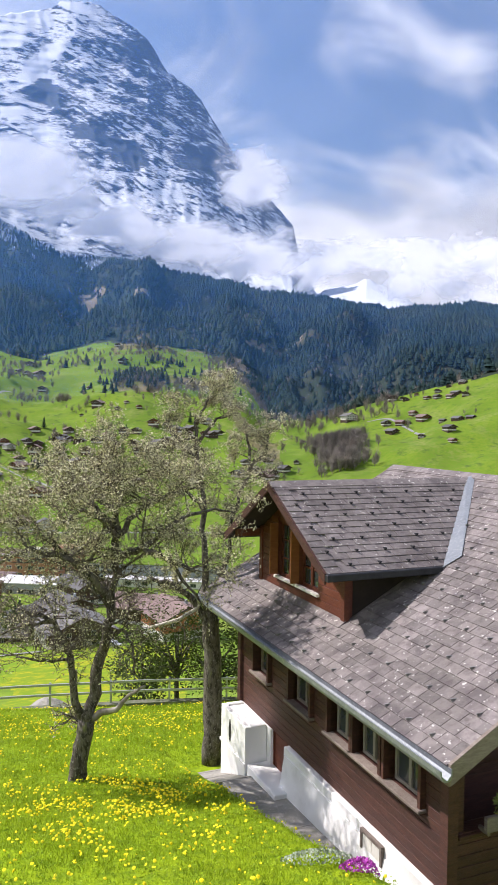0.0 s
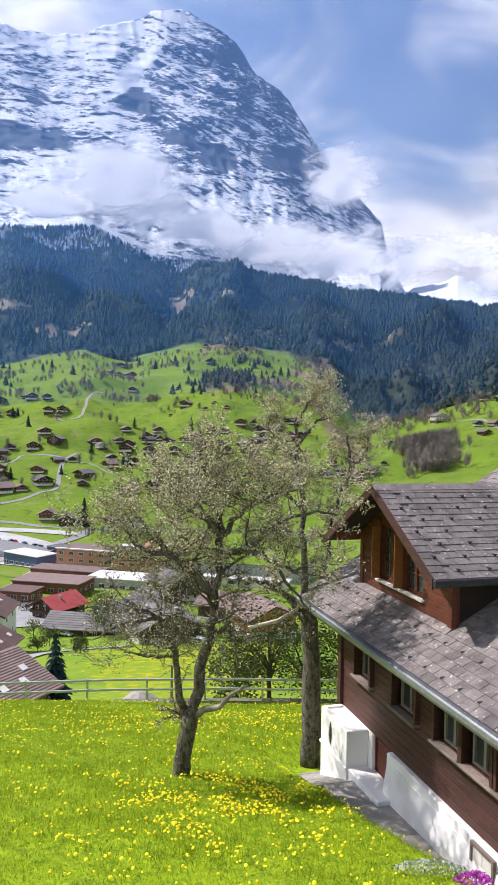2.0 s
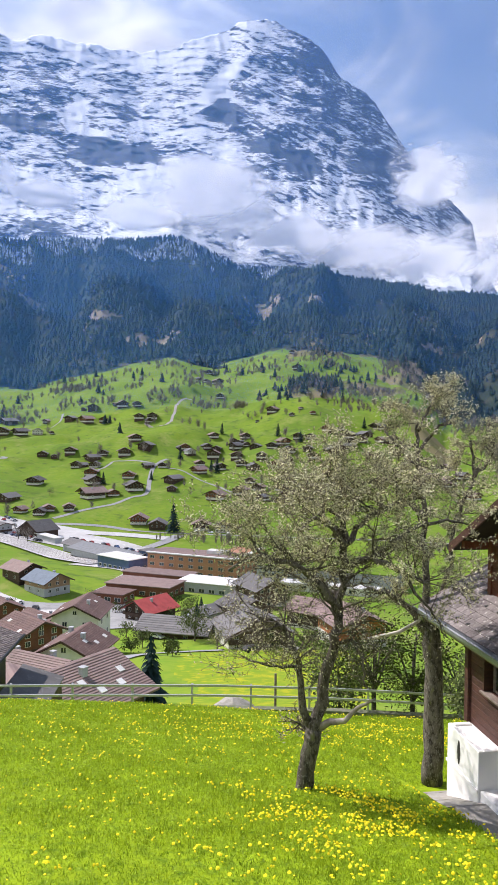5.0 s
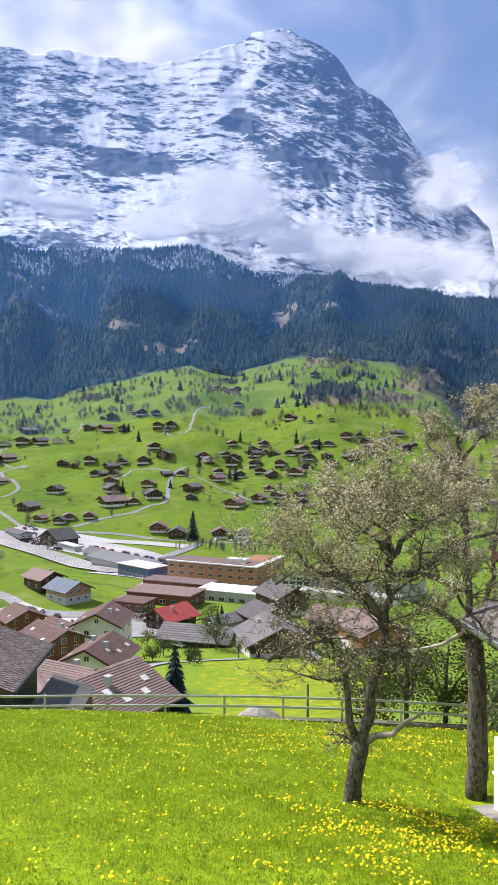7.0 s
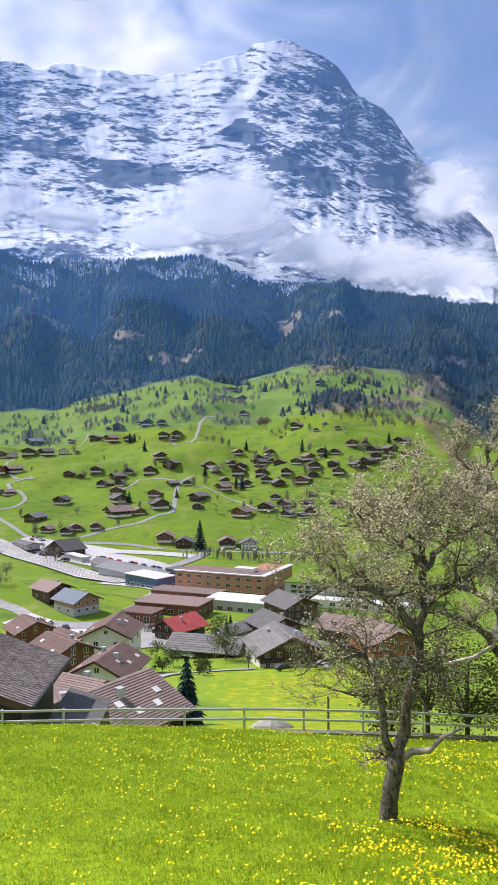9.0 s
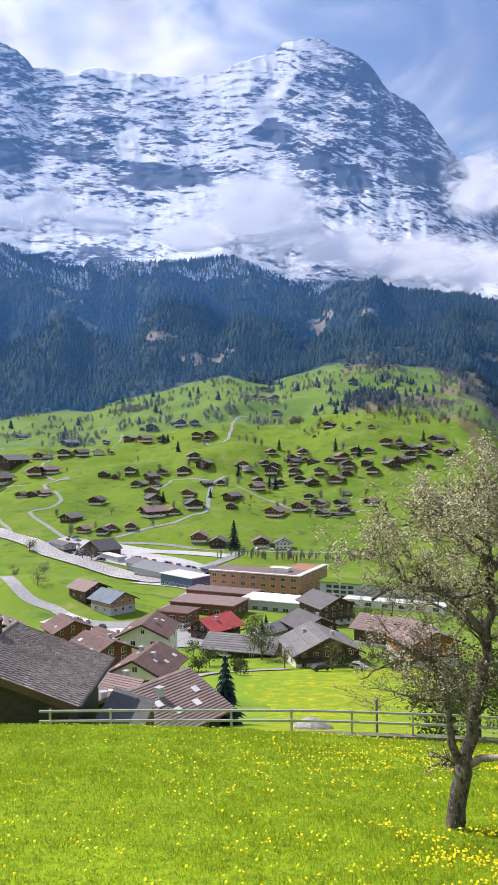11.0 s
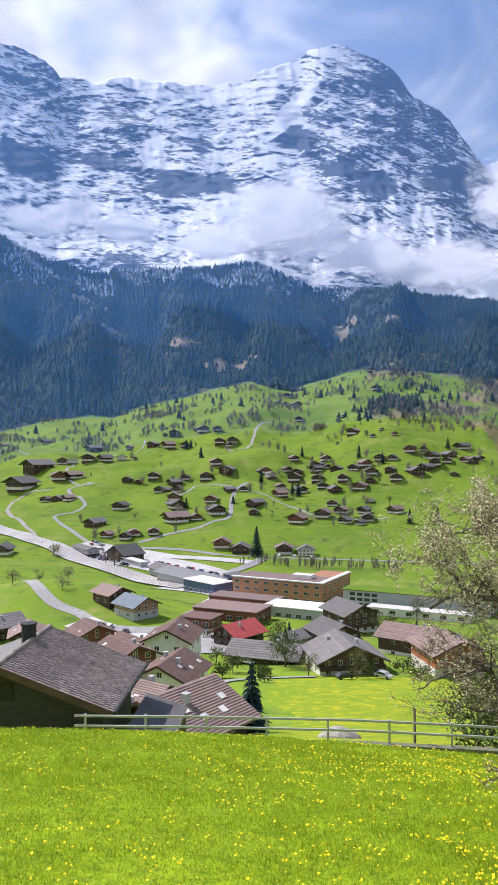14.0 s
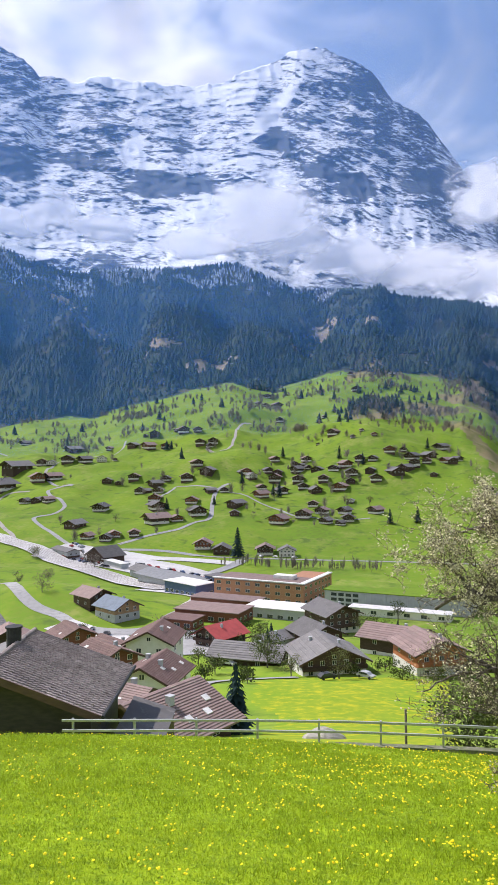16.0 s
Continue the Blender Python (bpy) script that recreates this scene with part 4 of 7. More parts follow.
BUD = mat("opening_buds", (0.50, 0.46, 0.27), 0.6, [(2.5, 0.4, 0.7, (0.60, 0.57, 0.42)), (9, 0.5, 0.75, (0.34, 0.38, 0.10))], island=0.35, spec=0.2, coords="World")
SAWN = mat("grey_dead_wood", (0.24, 0.215, 0.18), 0.85, [(6, 0.4, 0.7, (0.13, 0.11, 0.09)), (2, 0.5, 0.65, (0.36, 0.33, 0.29))], coords="World")


def bend(points, wig, rnd, n=4):
    """A gnarled line through the points."""
    out = []
    pts = [Vector(p) for p in points]
    for a, b in zip(pts, pts[1:]):
        for i in range(n):
            f = i / n
            j = Vector((rnd.uniform(-1, 1), rnd.uniform(-1, 1), rnd.uniform(-1, 1))) * wig * (b - a).length * (0.0 if i == 0 else 1)
            out.append(a.lerp(b, f) + j)
    out.append(pts[-1])
    return out


def old_tree(name, label, base, limbs, spread, seed, twigs, buds, droop=0.35, stub=None, bare_below=-9.0):
    """A gnarled fruit tree: limbs given as lines with radii, then forks, shoots and opening buds grown on them."""
    rnd = random.Random(seed)
    tree = empty(name, base, label, "tree")
    wood, shoots, leaf_v, leaf_f = Solid(), Solid(), [], []
    grown = []
    for pts, r0, r1 in limbs:
        line = bend(pts, 0.06 if r0 < 0.15 else 0.022, rnd)
        n = len(line)
        rad = [(r0 + (r1 - r0) * (i / (n - 1)) ** 0.8) * rnd.uniform(0.95, 1.06) for i in range(n)]
        wood.tube(line, rad, 9)
        grown.append((line, rad))

    def shoot(start, direction, length, r, depth):
        pts, d = [start], direction.normalized()
        n = max(3, int(length / 0.16))
        for i in range(n):
            pull = Vector((0, 0, -droop * 0.16 if depth > 0 else 0.05))
            d = (d + Vector((rnd.uniform(-1, 1), rnd.uniform(-1, 1), rnd.uniform(-1, 1))) * 0.27 + pull * rnd.random()).normalized()
            pts.append(pts[-1] + d * length / n)
        rad = [r * (1 - 0.8 * i / n) for i in range(n + 1)]
        (wood if r > 0.022 else shoots).tube(pts, rad, 5 if r > 0.022 else 3, 0, False)
        if depth < 3:
            k = (5, 5, 5)[depth]
            for _ in range(k):
                i = rnd.randrange(max(1, n // 4), n + 1)
                side = Vector((rnd.uniform(-1, 1), rnd.uniform(-1, 1), rnd.uniform(-0.55, 0.9)))
                shoot(pts[i], side + d * 0.5, length * rnd.uniform(0.38, 0.7), max(r * 0.5, 0.0045), depth + 1)
        if depth >= 2:
            for p in pts[1:]:
                for _ in range(buds):
                    if rnd.random() < (0.42 if p.z > bare_below + 0.5 * math.sin(2.3 * p.x) else 0.10):
                        c = p + Vector((rnd.uniform(-1, 1), rnd.uniform(-1, 1), rnd.uniform(-1, 1))) * 0.035
                        e = Vector((rnd.uniform(-1, 1), rnd.uniform(-1, 1), rnd.uniform(-1, 1))).normalized()
                        g = e.orthogonal().normalized() * rnd.uniform(0.008, 0.017)
                        e = e * rnd.uniform(0.015, 0.035)
                        b = len(leaf_v)
                        leaf_v.extend([c - e, c + g, c + e, c - g])
                        leaf_f.append((b, b + 1, b + 2, b + 3))

    for _ in range(twigs):
        line, rad = grown[rnd.choices(range(len(grown)), [len(g[0]) * (0.15 if i == 0 else 1) for i, g in enumerate(grown)])[0]]
        i = rnd.randrange(len(line) // 3 if line is not grown[0][0] else len(line) * 4 // 5, len(line))
        side = Vector((rnd.uniform(-1, 1), rnd.uniform(-1, 1), rnd.uniform(-0.15, 1.1)))
        shoot(line[i], side, spread * rnd.uniform(0.5, 1.0), min(rad[i] * 0.5, 0.034), 0)
    add_part("trunk", wood.mesh("trunk", BARK, True), tree)
    tagged(add_part("twigs", shoots.mesh("twigs", TWIG, True), tree), kind="stuff")
    tagged(add_part("buds", mesh_from("buds", leaf_v, leaf_f, BUD), tree, "pale opening buds"), kind="stuff")
    if stub:
        s = Solid().tube(bend(stub[0], 0.04, rnd), [stub[1] * (1 - 0.045 * i) for i in range(4 * (len(stub[0]) - 1) + 1)], 9)
        add_part("sawn_limb", s.mesh("sawn_limb", SAWN, True), tree)
    return tree


def line(y, *xz):
    return [(x, y + dy, z) for x, z, dy in xz]


old_tree("apple_tree", "old gnarled apple tree with opening buds on the lawn", (-3.13, 14.85, -7.6), [
    (line(14.9, (-3.36, -7.78, -0.05), (-3.26, -7.0, 0), (-3.14, -6.3, 0)), 0.185, 0.165),
    (line(14.9, (-3.14, -6.45, 0), (-2.98, -5.6, 0.05), (-2.75, -4.6, 0.1), (-2.68, -3.9, 0.1), (-2.58, -2.9, 0.2)), 0.135, 0.075),
    (line(14.9, (-3.18, -6.4, 0), (-3.38, -5.7, -0.1), (-3.42, -4.95, -0.2), (-3.7, -4.2, -0.4), (-4.2, -3.9, -0.7)), 0.095, 0.035),
    (line(15.0, (-2.58, -2.9, 0.1), (-2.62, -2.0, 0.1), (-2.75, -1.6, 0.0), (-2.95, -1.15, -0.1)), 0.085, 0.025),
    (line(15.0, (-2.7, -3.9, 0.0), (-3.1, -3.3, -0.3), (-3.45, -2.95, -0.6), (-4.1, -2.7, -0.8), (-4.75, -3.05, -0.9)), 0.10, 0.03),
    (line(15.0, (-2.58, -3.0, 0.1), (-2.0, -2.75, -0.3), (-1.45, -2.95, -0.6), (-0.95, -3.1, -0.8)), 0.09, 0.03),
    (line(15.0, (-2.6, -2.6, 0.1), (-2.1, -2.0, 0.6), (-1.5, -1.75, 1.0), (-1.0, -1.7, 1.2)), 0.07, 0.02),
    (line(15.0, (-2.65, -2.4, 0.1), (-3.3, -1.95, 0.5), (-3.9, -1.7, 0.8), (-4.4, -1.85, 1.0)), 0.07, 0.02),
    (line(15.0, (-2.6, -2.7, 0.1), (-2.7, -2.2, -0.7), (-3.0, -1.9, -1.2), (-3.3, -2.1, -1.6)), 0.06, 0.02),
    (line(15.0, (-2.66, -3.6, 0.1), (-3.3, -3.6, 0.7), (-4.0, -3.4, 1.2)), 0.06, 0.02),
    (line(14.9, (-3.4, -5.0, -0.2), (-3.8, -4.9, -0.6), (-4.3, -4.75, -0.9)), 0.04, 0.012),
    (line(14.9, (-2.75, -4.6, 0.1), (-2.4, -4.4, -0.2), (-2.15, -4.7, -0.4), (-2.1, -5.2, -0.5)), 0.045, 0.02),
    (line(15.0, (-4.1, -2.7, -0.8), (-4.5, -2.3, -0.6), (-4.8, -2.2, -0.4)), 0.04, 0.012),
    (line(15.0, (-2.0, -2.75, -0.3), (-1.3, -2.2, -0.2), (-0.6, -2.0, 0.1), (-0.2, -2.1, 0.2)), 0.06, 0.015),
    (line(15.0, (-1.45, -2.95, -0.6), (-0.9, -3.6, -0.7), (-0.6, -4.1, -0.7)), 0.04, 0.012),
    (line(15.0, (-2.7, -1.6, 0), (-2.2, -1.35, 0.2), (-1.9, -1.2, 0.3)), 0.04, 0.012),
    (line(15.0, (-2.68, -2.0, 0), (-3.4, -1.5, -0.3), (-3.8, -1.4, -0.4)), 0.045, 0.012),
    (line(14.9, (-3.7, -4.2, -0.4), (-4.5, -4.3, -0.6), (-5.0, -4.6, -0.7)), 0.035, 0.01),
], 1.08, 21, 140, 2, 0.4, (line(14.9, (-3.05, -6.3, 0.0), (-2.8, -6.1, -0.1), (-2.5, -6.0, -0.25), (-2.25, -5.68, -0.35), (-1.9, -5.42, -0.5)), 0.085), -3.3)

old_tree("pear_tree", "tall pollarded pear tree with thick trunk beside the chalet", (-0.85, 18.1, -8.4), [
    (line(18.1, (-0.72, -8.9, 0.2), (-0.72, -7.2, 0.1), (-0.74, -5.8, 0), (-0.82, -4.9, 0)), 0.27, 0.2),
    (line(18.1, (-0.82, -5.0, 0), (-0.95, -3.6, 0.1), (-1.0, -2.1, 0.1), (-1.2, -0.8, 0), (-1.2, -0.1, 0)), 0.10, 0.035),
    (line(18.1, (-0.82, -5.2, 0), (-1.3, -4.5, -0.1), (-1.75, -4.15, -0.3), (-2.3, -4.0, -0.4)), 0.11, 0.04),
    (line(18.1, (-0.80, -5.0, 0), (-0.45, -3.8, 0.5), (-0.15, -2.3, 0.6), (0.15, -1.3, 0.5), (0.05, -0.5, 0.4)), 0.07, 0.03),
    (line(18.1, (0.15, -1.4, 0.5), (0.55, -0.9, 0.5), (0.6, -0.45, 0.4)), 0.05, 0.02),
    (line(18.1, (-1.2, -0.8, 0), (-0.7, -0.15, 0), (-0.35, -0.05, 0.1)), 0.05, 0.02),
    (line(18.1, (-1.2, -0.6, 0), (-1.6, -0.7, 0), (-1.95, -0.3, 0.1)), 0.045, 0.02),
    (line(18.1, (-1.18, -0.3, 0), (-0.95, 0.25, 0), (-0.8, 0.4, 0.1)), 0.04, 0.015),
    (line(18.1, (-1.0, -2.4, 0.1), (-1.5, -1.9, 0.3), (-1.8, -1.3, 0.4)), 0.06, 0.02),
], 0.8, 33, 42, 2, 0.15)


# ---- grass and dandelions ----
def grass_material(name, colour, tip):
    m = mat(name, colour, 0.6, [(0.3, 0.4, 0.65, tip), (2.5, 0.45, 0.7, (colour[0] * 0.6, colour[1] * 0.66, colour[2] * 0.6))], island=0.35, spec=0.25, coords="World")
    nt = m.node_tree
    bsdf, out = nt.nodes["Principled BSDF"], nt.nodes["Material Output"]
    tr = nt.nodes.new("ShaderNodeBsdfTranslucent")
    src = bsdf.inputs["Base Color"].links[0].from_socket
    nt.links.new(src, tr.inputs["Color"])
    mx = nt.nodes.new("ShaderNodeMixShader")
    mx.inputs[0].default_value = 0.5
    nt.links.new(bsdf.outputs[0], mx.inputs[1])
    nt.links.new(tr.outputs[0], mx.inputs[2])
    nt.links.new(mx.outputs[0], out.inputs["Surface"])
    return m


GRASS = grass_material("grass_blades", (0.285, 0.385, 0.012), (0.35, 0.455, 0.016))


def lawn_points(n, rng):
    """Places on the lawn, denser towards the house on the hill above it."""
    out = []
    while sum(len(o) for o in out) < n:
        r = 8.3 + 24.5 * rng.random(n) ** 0.85
        a = np.radians(rng.uniform(-24, 47, n))
        x, y = CENTRE[0] - np.sin(a) * r, CENTRE[1] + np.cos(a) * r
        u, v = house_uv(x, y)
        keep = (y < crest_y(x) + 2.2) & ~((v > -bank_edge(u)) & (u < 9.6)) & ~((v > -1.1) & (u > 5.8) & (u < 9.1))
        out.append(np.stack([x[keep], y[keep]], 1))
    return np.concatenate(out)[:n]


def grass():
    rng = np.random.default_rng(4)
    n = 250000
    p = lawn_points(n, rng)
    z = land_z(p[:, 0], p[:, 1])
    r = np.hypot(p[:, 0] + 2, p[:, 1])
    tuft = 0.5 + 0.5 * wobble(p[:, 0], p[:, 1], 0.7, 8) + 0.35 * wobble(p[:, 0], p[:, 1], 2.6, 3)
    h = (0.045 + 0.13 * np.clip(tuft, 0, 1.3) * rng.random(n)) * (0.8 + r / 70)
    w = 0.0035 + 0.00035 * r * rng.random(n)
    a = rng.uniform(0, 2 * np.pi, n)
    lean = rng.normal(0, 0.45, (n, 2)) * h[:, None]
    d = np.stack([np.cos(a) * w, np.sin(a) * w], 1)
    base = np.concatenate([p, z[:, None] - 0.01], 1)
    v = np.empty((n, 3, 3))
    v[:, 0] = base + np.concatenate([d, np.zeros((n, 1))], 1)
    v[:, 1] = base - np.concatenate([d, np.zeros((n, 1))], 1)
    v[:, 2] = base + np.concatenate([lean, h[:, None]], 1)
    me = bpy.data.meshes.new("grass")
    me.from_pydata(v.reshape(-1, 3).tolist(), [], np.arange(3 * n).reshape(-1, 3).tolist())
    me.materials.append(GRASS)
    tagged(new("grass", me), "thick fresh green spring grass on the slope", "grass", kind="stuff")


def dandelions():
    rng = np.random.default_rng(9)
    p = lawn_points(70000, rng)
    x, y = p[:, 0], p[:, 1]
    near_tree = np.exp(-(((x + 1.9) / 1.7) ** 2) - ((y - 12.8) / 2.2) ** 2)
    band = np.exp(-(((y - 23.5 - 0.15 * x) / 3.0) ** 2)) * np.clip((x + 13) / 8, 0, 1) * 0.25
    lots = 0.05 + 0.8 * near_tree + band + 0.12 * np.clip(wobble(x, y, 1.4, 6), 0, 1) * np.clip((x + 9) / 6, 0.15, 1)
    keep = rng.random(len(p)) < lots * np.clip(0.45 + wobble(x, y, 0.55, 2.5), 0.04, 1) * 1.1
    p = p[keep]
    z = land_z(p[:, 0], p[:, 1])
    head = Solid()
    ring = [(math.cos(2 * math.pi * k / 7), math.sin(2 * math.pi * k / 7)) for k in range(7)]
    head.add([(0, 0, 0.35)] + [(a, b, 0) for a, b in ring] + [(0.3 * a, 0.3 * b, -0.5) for a, b in ring],
             [(0, 1 + k, 1 + (k + 1) % 7) for k in range(7)] + [(1 + k, 8 + k, 8 + (k + 1) % 7, 1 + (k + 1) % 7) for k in range(7)])
    mats4 = []
    for i in range(len(p)):
        s = rng.uniform(0.013, 0.026) * (1 + 0.012 * p[i, 1])
        m = Matrix.Translation((p[i, 0], p[i, 1], z[i] + rng.uniform(0.06, 0.15))) @ Euler((rng.normal(0, 0.35) + 0.25, rng.normal(0, 0.35), 0)).to_matrix().to_4x4() @ Matrix.Diagonal((s, s, s, 1))
        mats4.append(np.array(m))
    v, f = merge_copies(head.v, head.f, mats4)
    yellow = mat("dandelion_yellow", (0.84, 0.68, 0.012), 0.6, [(3, 0.4, 0.7, (0.86, 0.73, 0.03))], island=0.15, spec=0.1, coords="World")
    tagged(new("dandelions", mesh_from("dandelions", v, f, yellow)), "bright yellow dandelions scattered in the grass", "flowers", kind="stuff")


def low_leaves():
    """Small round leaves and short tips between the blades."""
    rng = np.random.default_rng(14)
    n = 120000
    p = lawn_points(n, rng)
    z = land_z(p[:, 0], p[:, 1])
    r = np.hypot(p[:, 0] + 2, p[:, 1])
    patch = 0.5 + 0.5 * wobble(p[:, 0], p[:, 1], 1.1, 4.4)
    s = rng.uniform(0.008, 0.019, n) * (0.7 + 0.035 * r)
    c = np.concatenate([p, (z + 0.02 + 0.10 * rng.random(n) * (0.4 + 0.6 * patch))[:, None]], 1)
    a, t = rng.uniform(0, 2 * np.pi, n), rng.normal(0, 0.5, (n, 2))
    e = np.stack([np.cos(a), np.sin(a), t[:, 0]], 1) * s[:, None]
    g = np.stack([-np.sin(a), np.cos(a), t[:, 1]], 1) * s[:, None] * 0.7
    v = np.stack([c - e, c + g, c + e, c - g], 1).reshape(-1, 3)
    i = np.arange(n)[:, None] * 4
    f = np.concatenate([i + [0, 1, 2], i + [0, 2, 3]])
    tagged(new("low_leaves", tri_mesh("low_leaves", v, f, grass_material("lawn_leaves", (0.30, 0.43, 0.018), (0.38, 0.50, 0.03)))), "small clover and herb leaves between the grass", "plants", kind="stuff")


def tri_mesh(name, v, f, material):
    me = bpy.data.meshes.new(name)
    me.vertices.add(len(v))
    me.vertices.foreach_set("co", v.astype(np.float32).ravel())
    me.loops.add(3 * len(f))
    me.loops.foreach_set("vertex_index", f.astype(np.int32).ravel())
    me.polygons.add(len(f))
    me.polygons.foreach_set("loop_start", np.arange(0, 3 * len(f), 3, dtype=np.int32))
    me.materials.append(material)
    me.update(calc_edges=True)
    return me


grass()
low_leaves()
dandelions()


def cushion(name, label, x, y, rx, ry, n, petal, seed):
    rng = random.Random(seed)
    s = Solid()
    for _ in range(n):
        a, q = rng.uniform(0, 6.28), math.sqrt(rng.random())
        px, py = x + math.cos(a) * q * rx, y + math.sin(a) * q * ry
        c = Vector((px, py, ground_at(px, py) + 0.07 + 0.13 * (1 - q * q) * rng.uniform(0.6, 1)))
        e = Vector((rng.uniform(-1, 1), rng.uniform(-1, 1), rng.uniform(0.1, 1))).normalized()
        g = e.orthogonal().normalized() * 0.016
        h = e.cross(g).normalized() * 0.016
        s.add([c - g, c - h, c + g, c + h], [(0, 1, 2, 3)])
    tagged(new(name, s.mesh(name, petal)), label, "flowers", kind="stuff")


cushion("purple_flowers", "cushion of magenta flowers on the bank beside the path", 1.50, 9.20, 0.28, 0.18, 700, mat("magenta_petal", (0.42, 0.04, 0.38), 0.6, [(9, 0.4, 0.7, (0.55, 0.10, 0.50))], island=0.3, coords="World"), 2)
cushion("silver_plants", "low silvery leafed plants on the bank beside the path", 1.00, 9.60, 0.5, 0.25, 700, mat("silver_leaf", (0.30, 0.36, 0.24), 0.7, [(9, 0.4, 0.7, (0.42, 0.46, 0.36))], island=0.3, coords="World"), 3)

# ---- village ----
def roof_mat(name, c, lich=(0.30, 0.26, 0.23)):
    return mat(name, c, 0.8, [(0.5, 0.42, 0.7, tuple(0.75 * x for x in c)), (2.0, 0.55, 0.75, lich)], random_=0.12, island=0.12, coords="World")


R_BROWN = roof_mat("brown_tile", (0.145, 0.085, 0.075), (0.24, 0.18, 0.16))
R_PINK = roof_mat("faded_tile", (0.25, 0.175, 0.16))
R_GREY = roof_mat("grey_slate", (0.17, 0.165, 0.165))
R_DARK = roof_mat("dark_slate", (0.12, 0.115, 0.115), (0.20, 0.19, 0.18))
R_RED = roof_mat("red_tile", (0.42, 0.07, 0.065), (0.36, 0.10, 0.09))
R_PALE = roof_mat("pale_sheet", (0.72, 0.71, 0.69), (0.6, 0.6, 0.58))
R_BLUE = roof_mat("blue_grey_panel", (0.16, 0.20, 0.25), (0.2, 0.24, 0.28))
V_DARK = mat("dark_timber", (0.06, 0.036, 0.027), 0.7, [(0.8, 0.4, 0.7, (0.10, 0.06, 0.045))], random_=0.3, scale=(1, 1, 4), coords="World")
V_RED = mat("red_timber", (0.16, 0.055, 0.03), 0.7, [(0.8, 0.4, 0.7, (0.20, 0.08, 0.045))], random_=0.3, scale=(1, 1, 4), coords="World")
V_WHITE = mat("white_render", (0.72, 0.70, 0.66), 0.85, [(0.6, 0.45, 0.75, (0.62, 0.60, 0.55))], random_=0.08, coords="World")
V_CREAM = mat("cream_render", (0.78, 0.79, 0.70), 0.85, [(0.6, 0.45, 0.75, (0.68, 0.70, 0.60))], coords="World")
V_GREY = mat("grey_render", (0.42, 0.44, 0.46), 0.85, [(0.5, 0.45, 0.75, (0.35, 0.36, 0.38))], coords="World")
V_TERRA = mat("terracotta_cladding", (0.42, 0.21, 0.12), 0.8, [(0.5, 0.4, 0.7, (0.36, 0.17, 0.10)), (3, 0.5, 0.7, (0.48, 0.26, 0.16))], coords="World")
V_BLUE = mat("blue_panel", (0.06, 0.10, 0.22), 0.4, [(0.5, 0.4, 0.7, (0.09, 0.13, 0.25))], coords="World")
V_GLASS = mat("dark_pane", (0.03, 0.04, 0.05), 0.12, [(0.5, 0.4, 0.7, (0.05, 0.06, 0.07))], spec=0.8, coords="World")


def local_part(name, solid, material, parent):
    ob = new(name, solid.mesh(name, material))
    ob.parent = parent
    return ob


def pane_mesh(w, h):
    """A window: pale frame round a dark pane, facing -y."""
    s = Solid()
    s.box(-w / 2, w / 2, -0.06, 0.02, 0, h, None, 0, 0)
    s.box(-w / 2 + 0.08, w / 2 - 0.08, -0.075, -0.062, 0.08, h - 0.08, None, 0, 1)
    s.box(-0.035, 0.035, -0.085, -0.076, 0.08, h - 0.08, None, 0, 0)
    return s.mesh("window", [V_WHITE, V_GLASS])


PANES = {}


def pane(w, h, parent, m):
    key = (round(w, 1), round(h, 1))
    if key not in PANES:
        PANES[key] = pane_mesh(*key)
    ob = new("window", PANES[key])
    ob.parent = parent
    ob.matrix_basis = m
    return ob


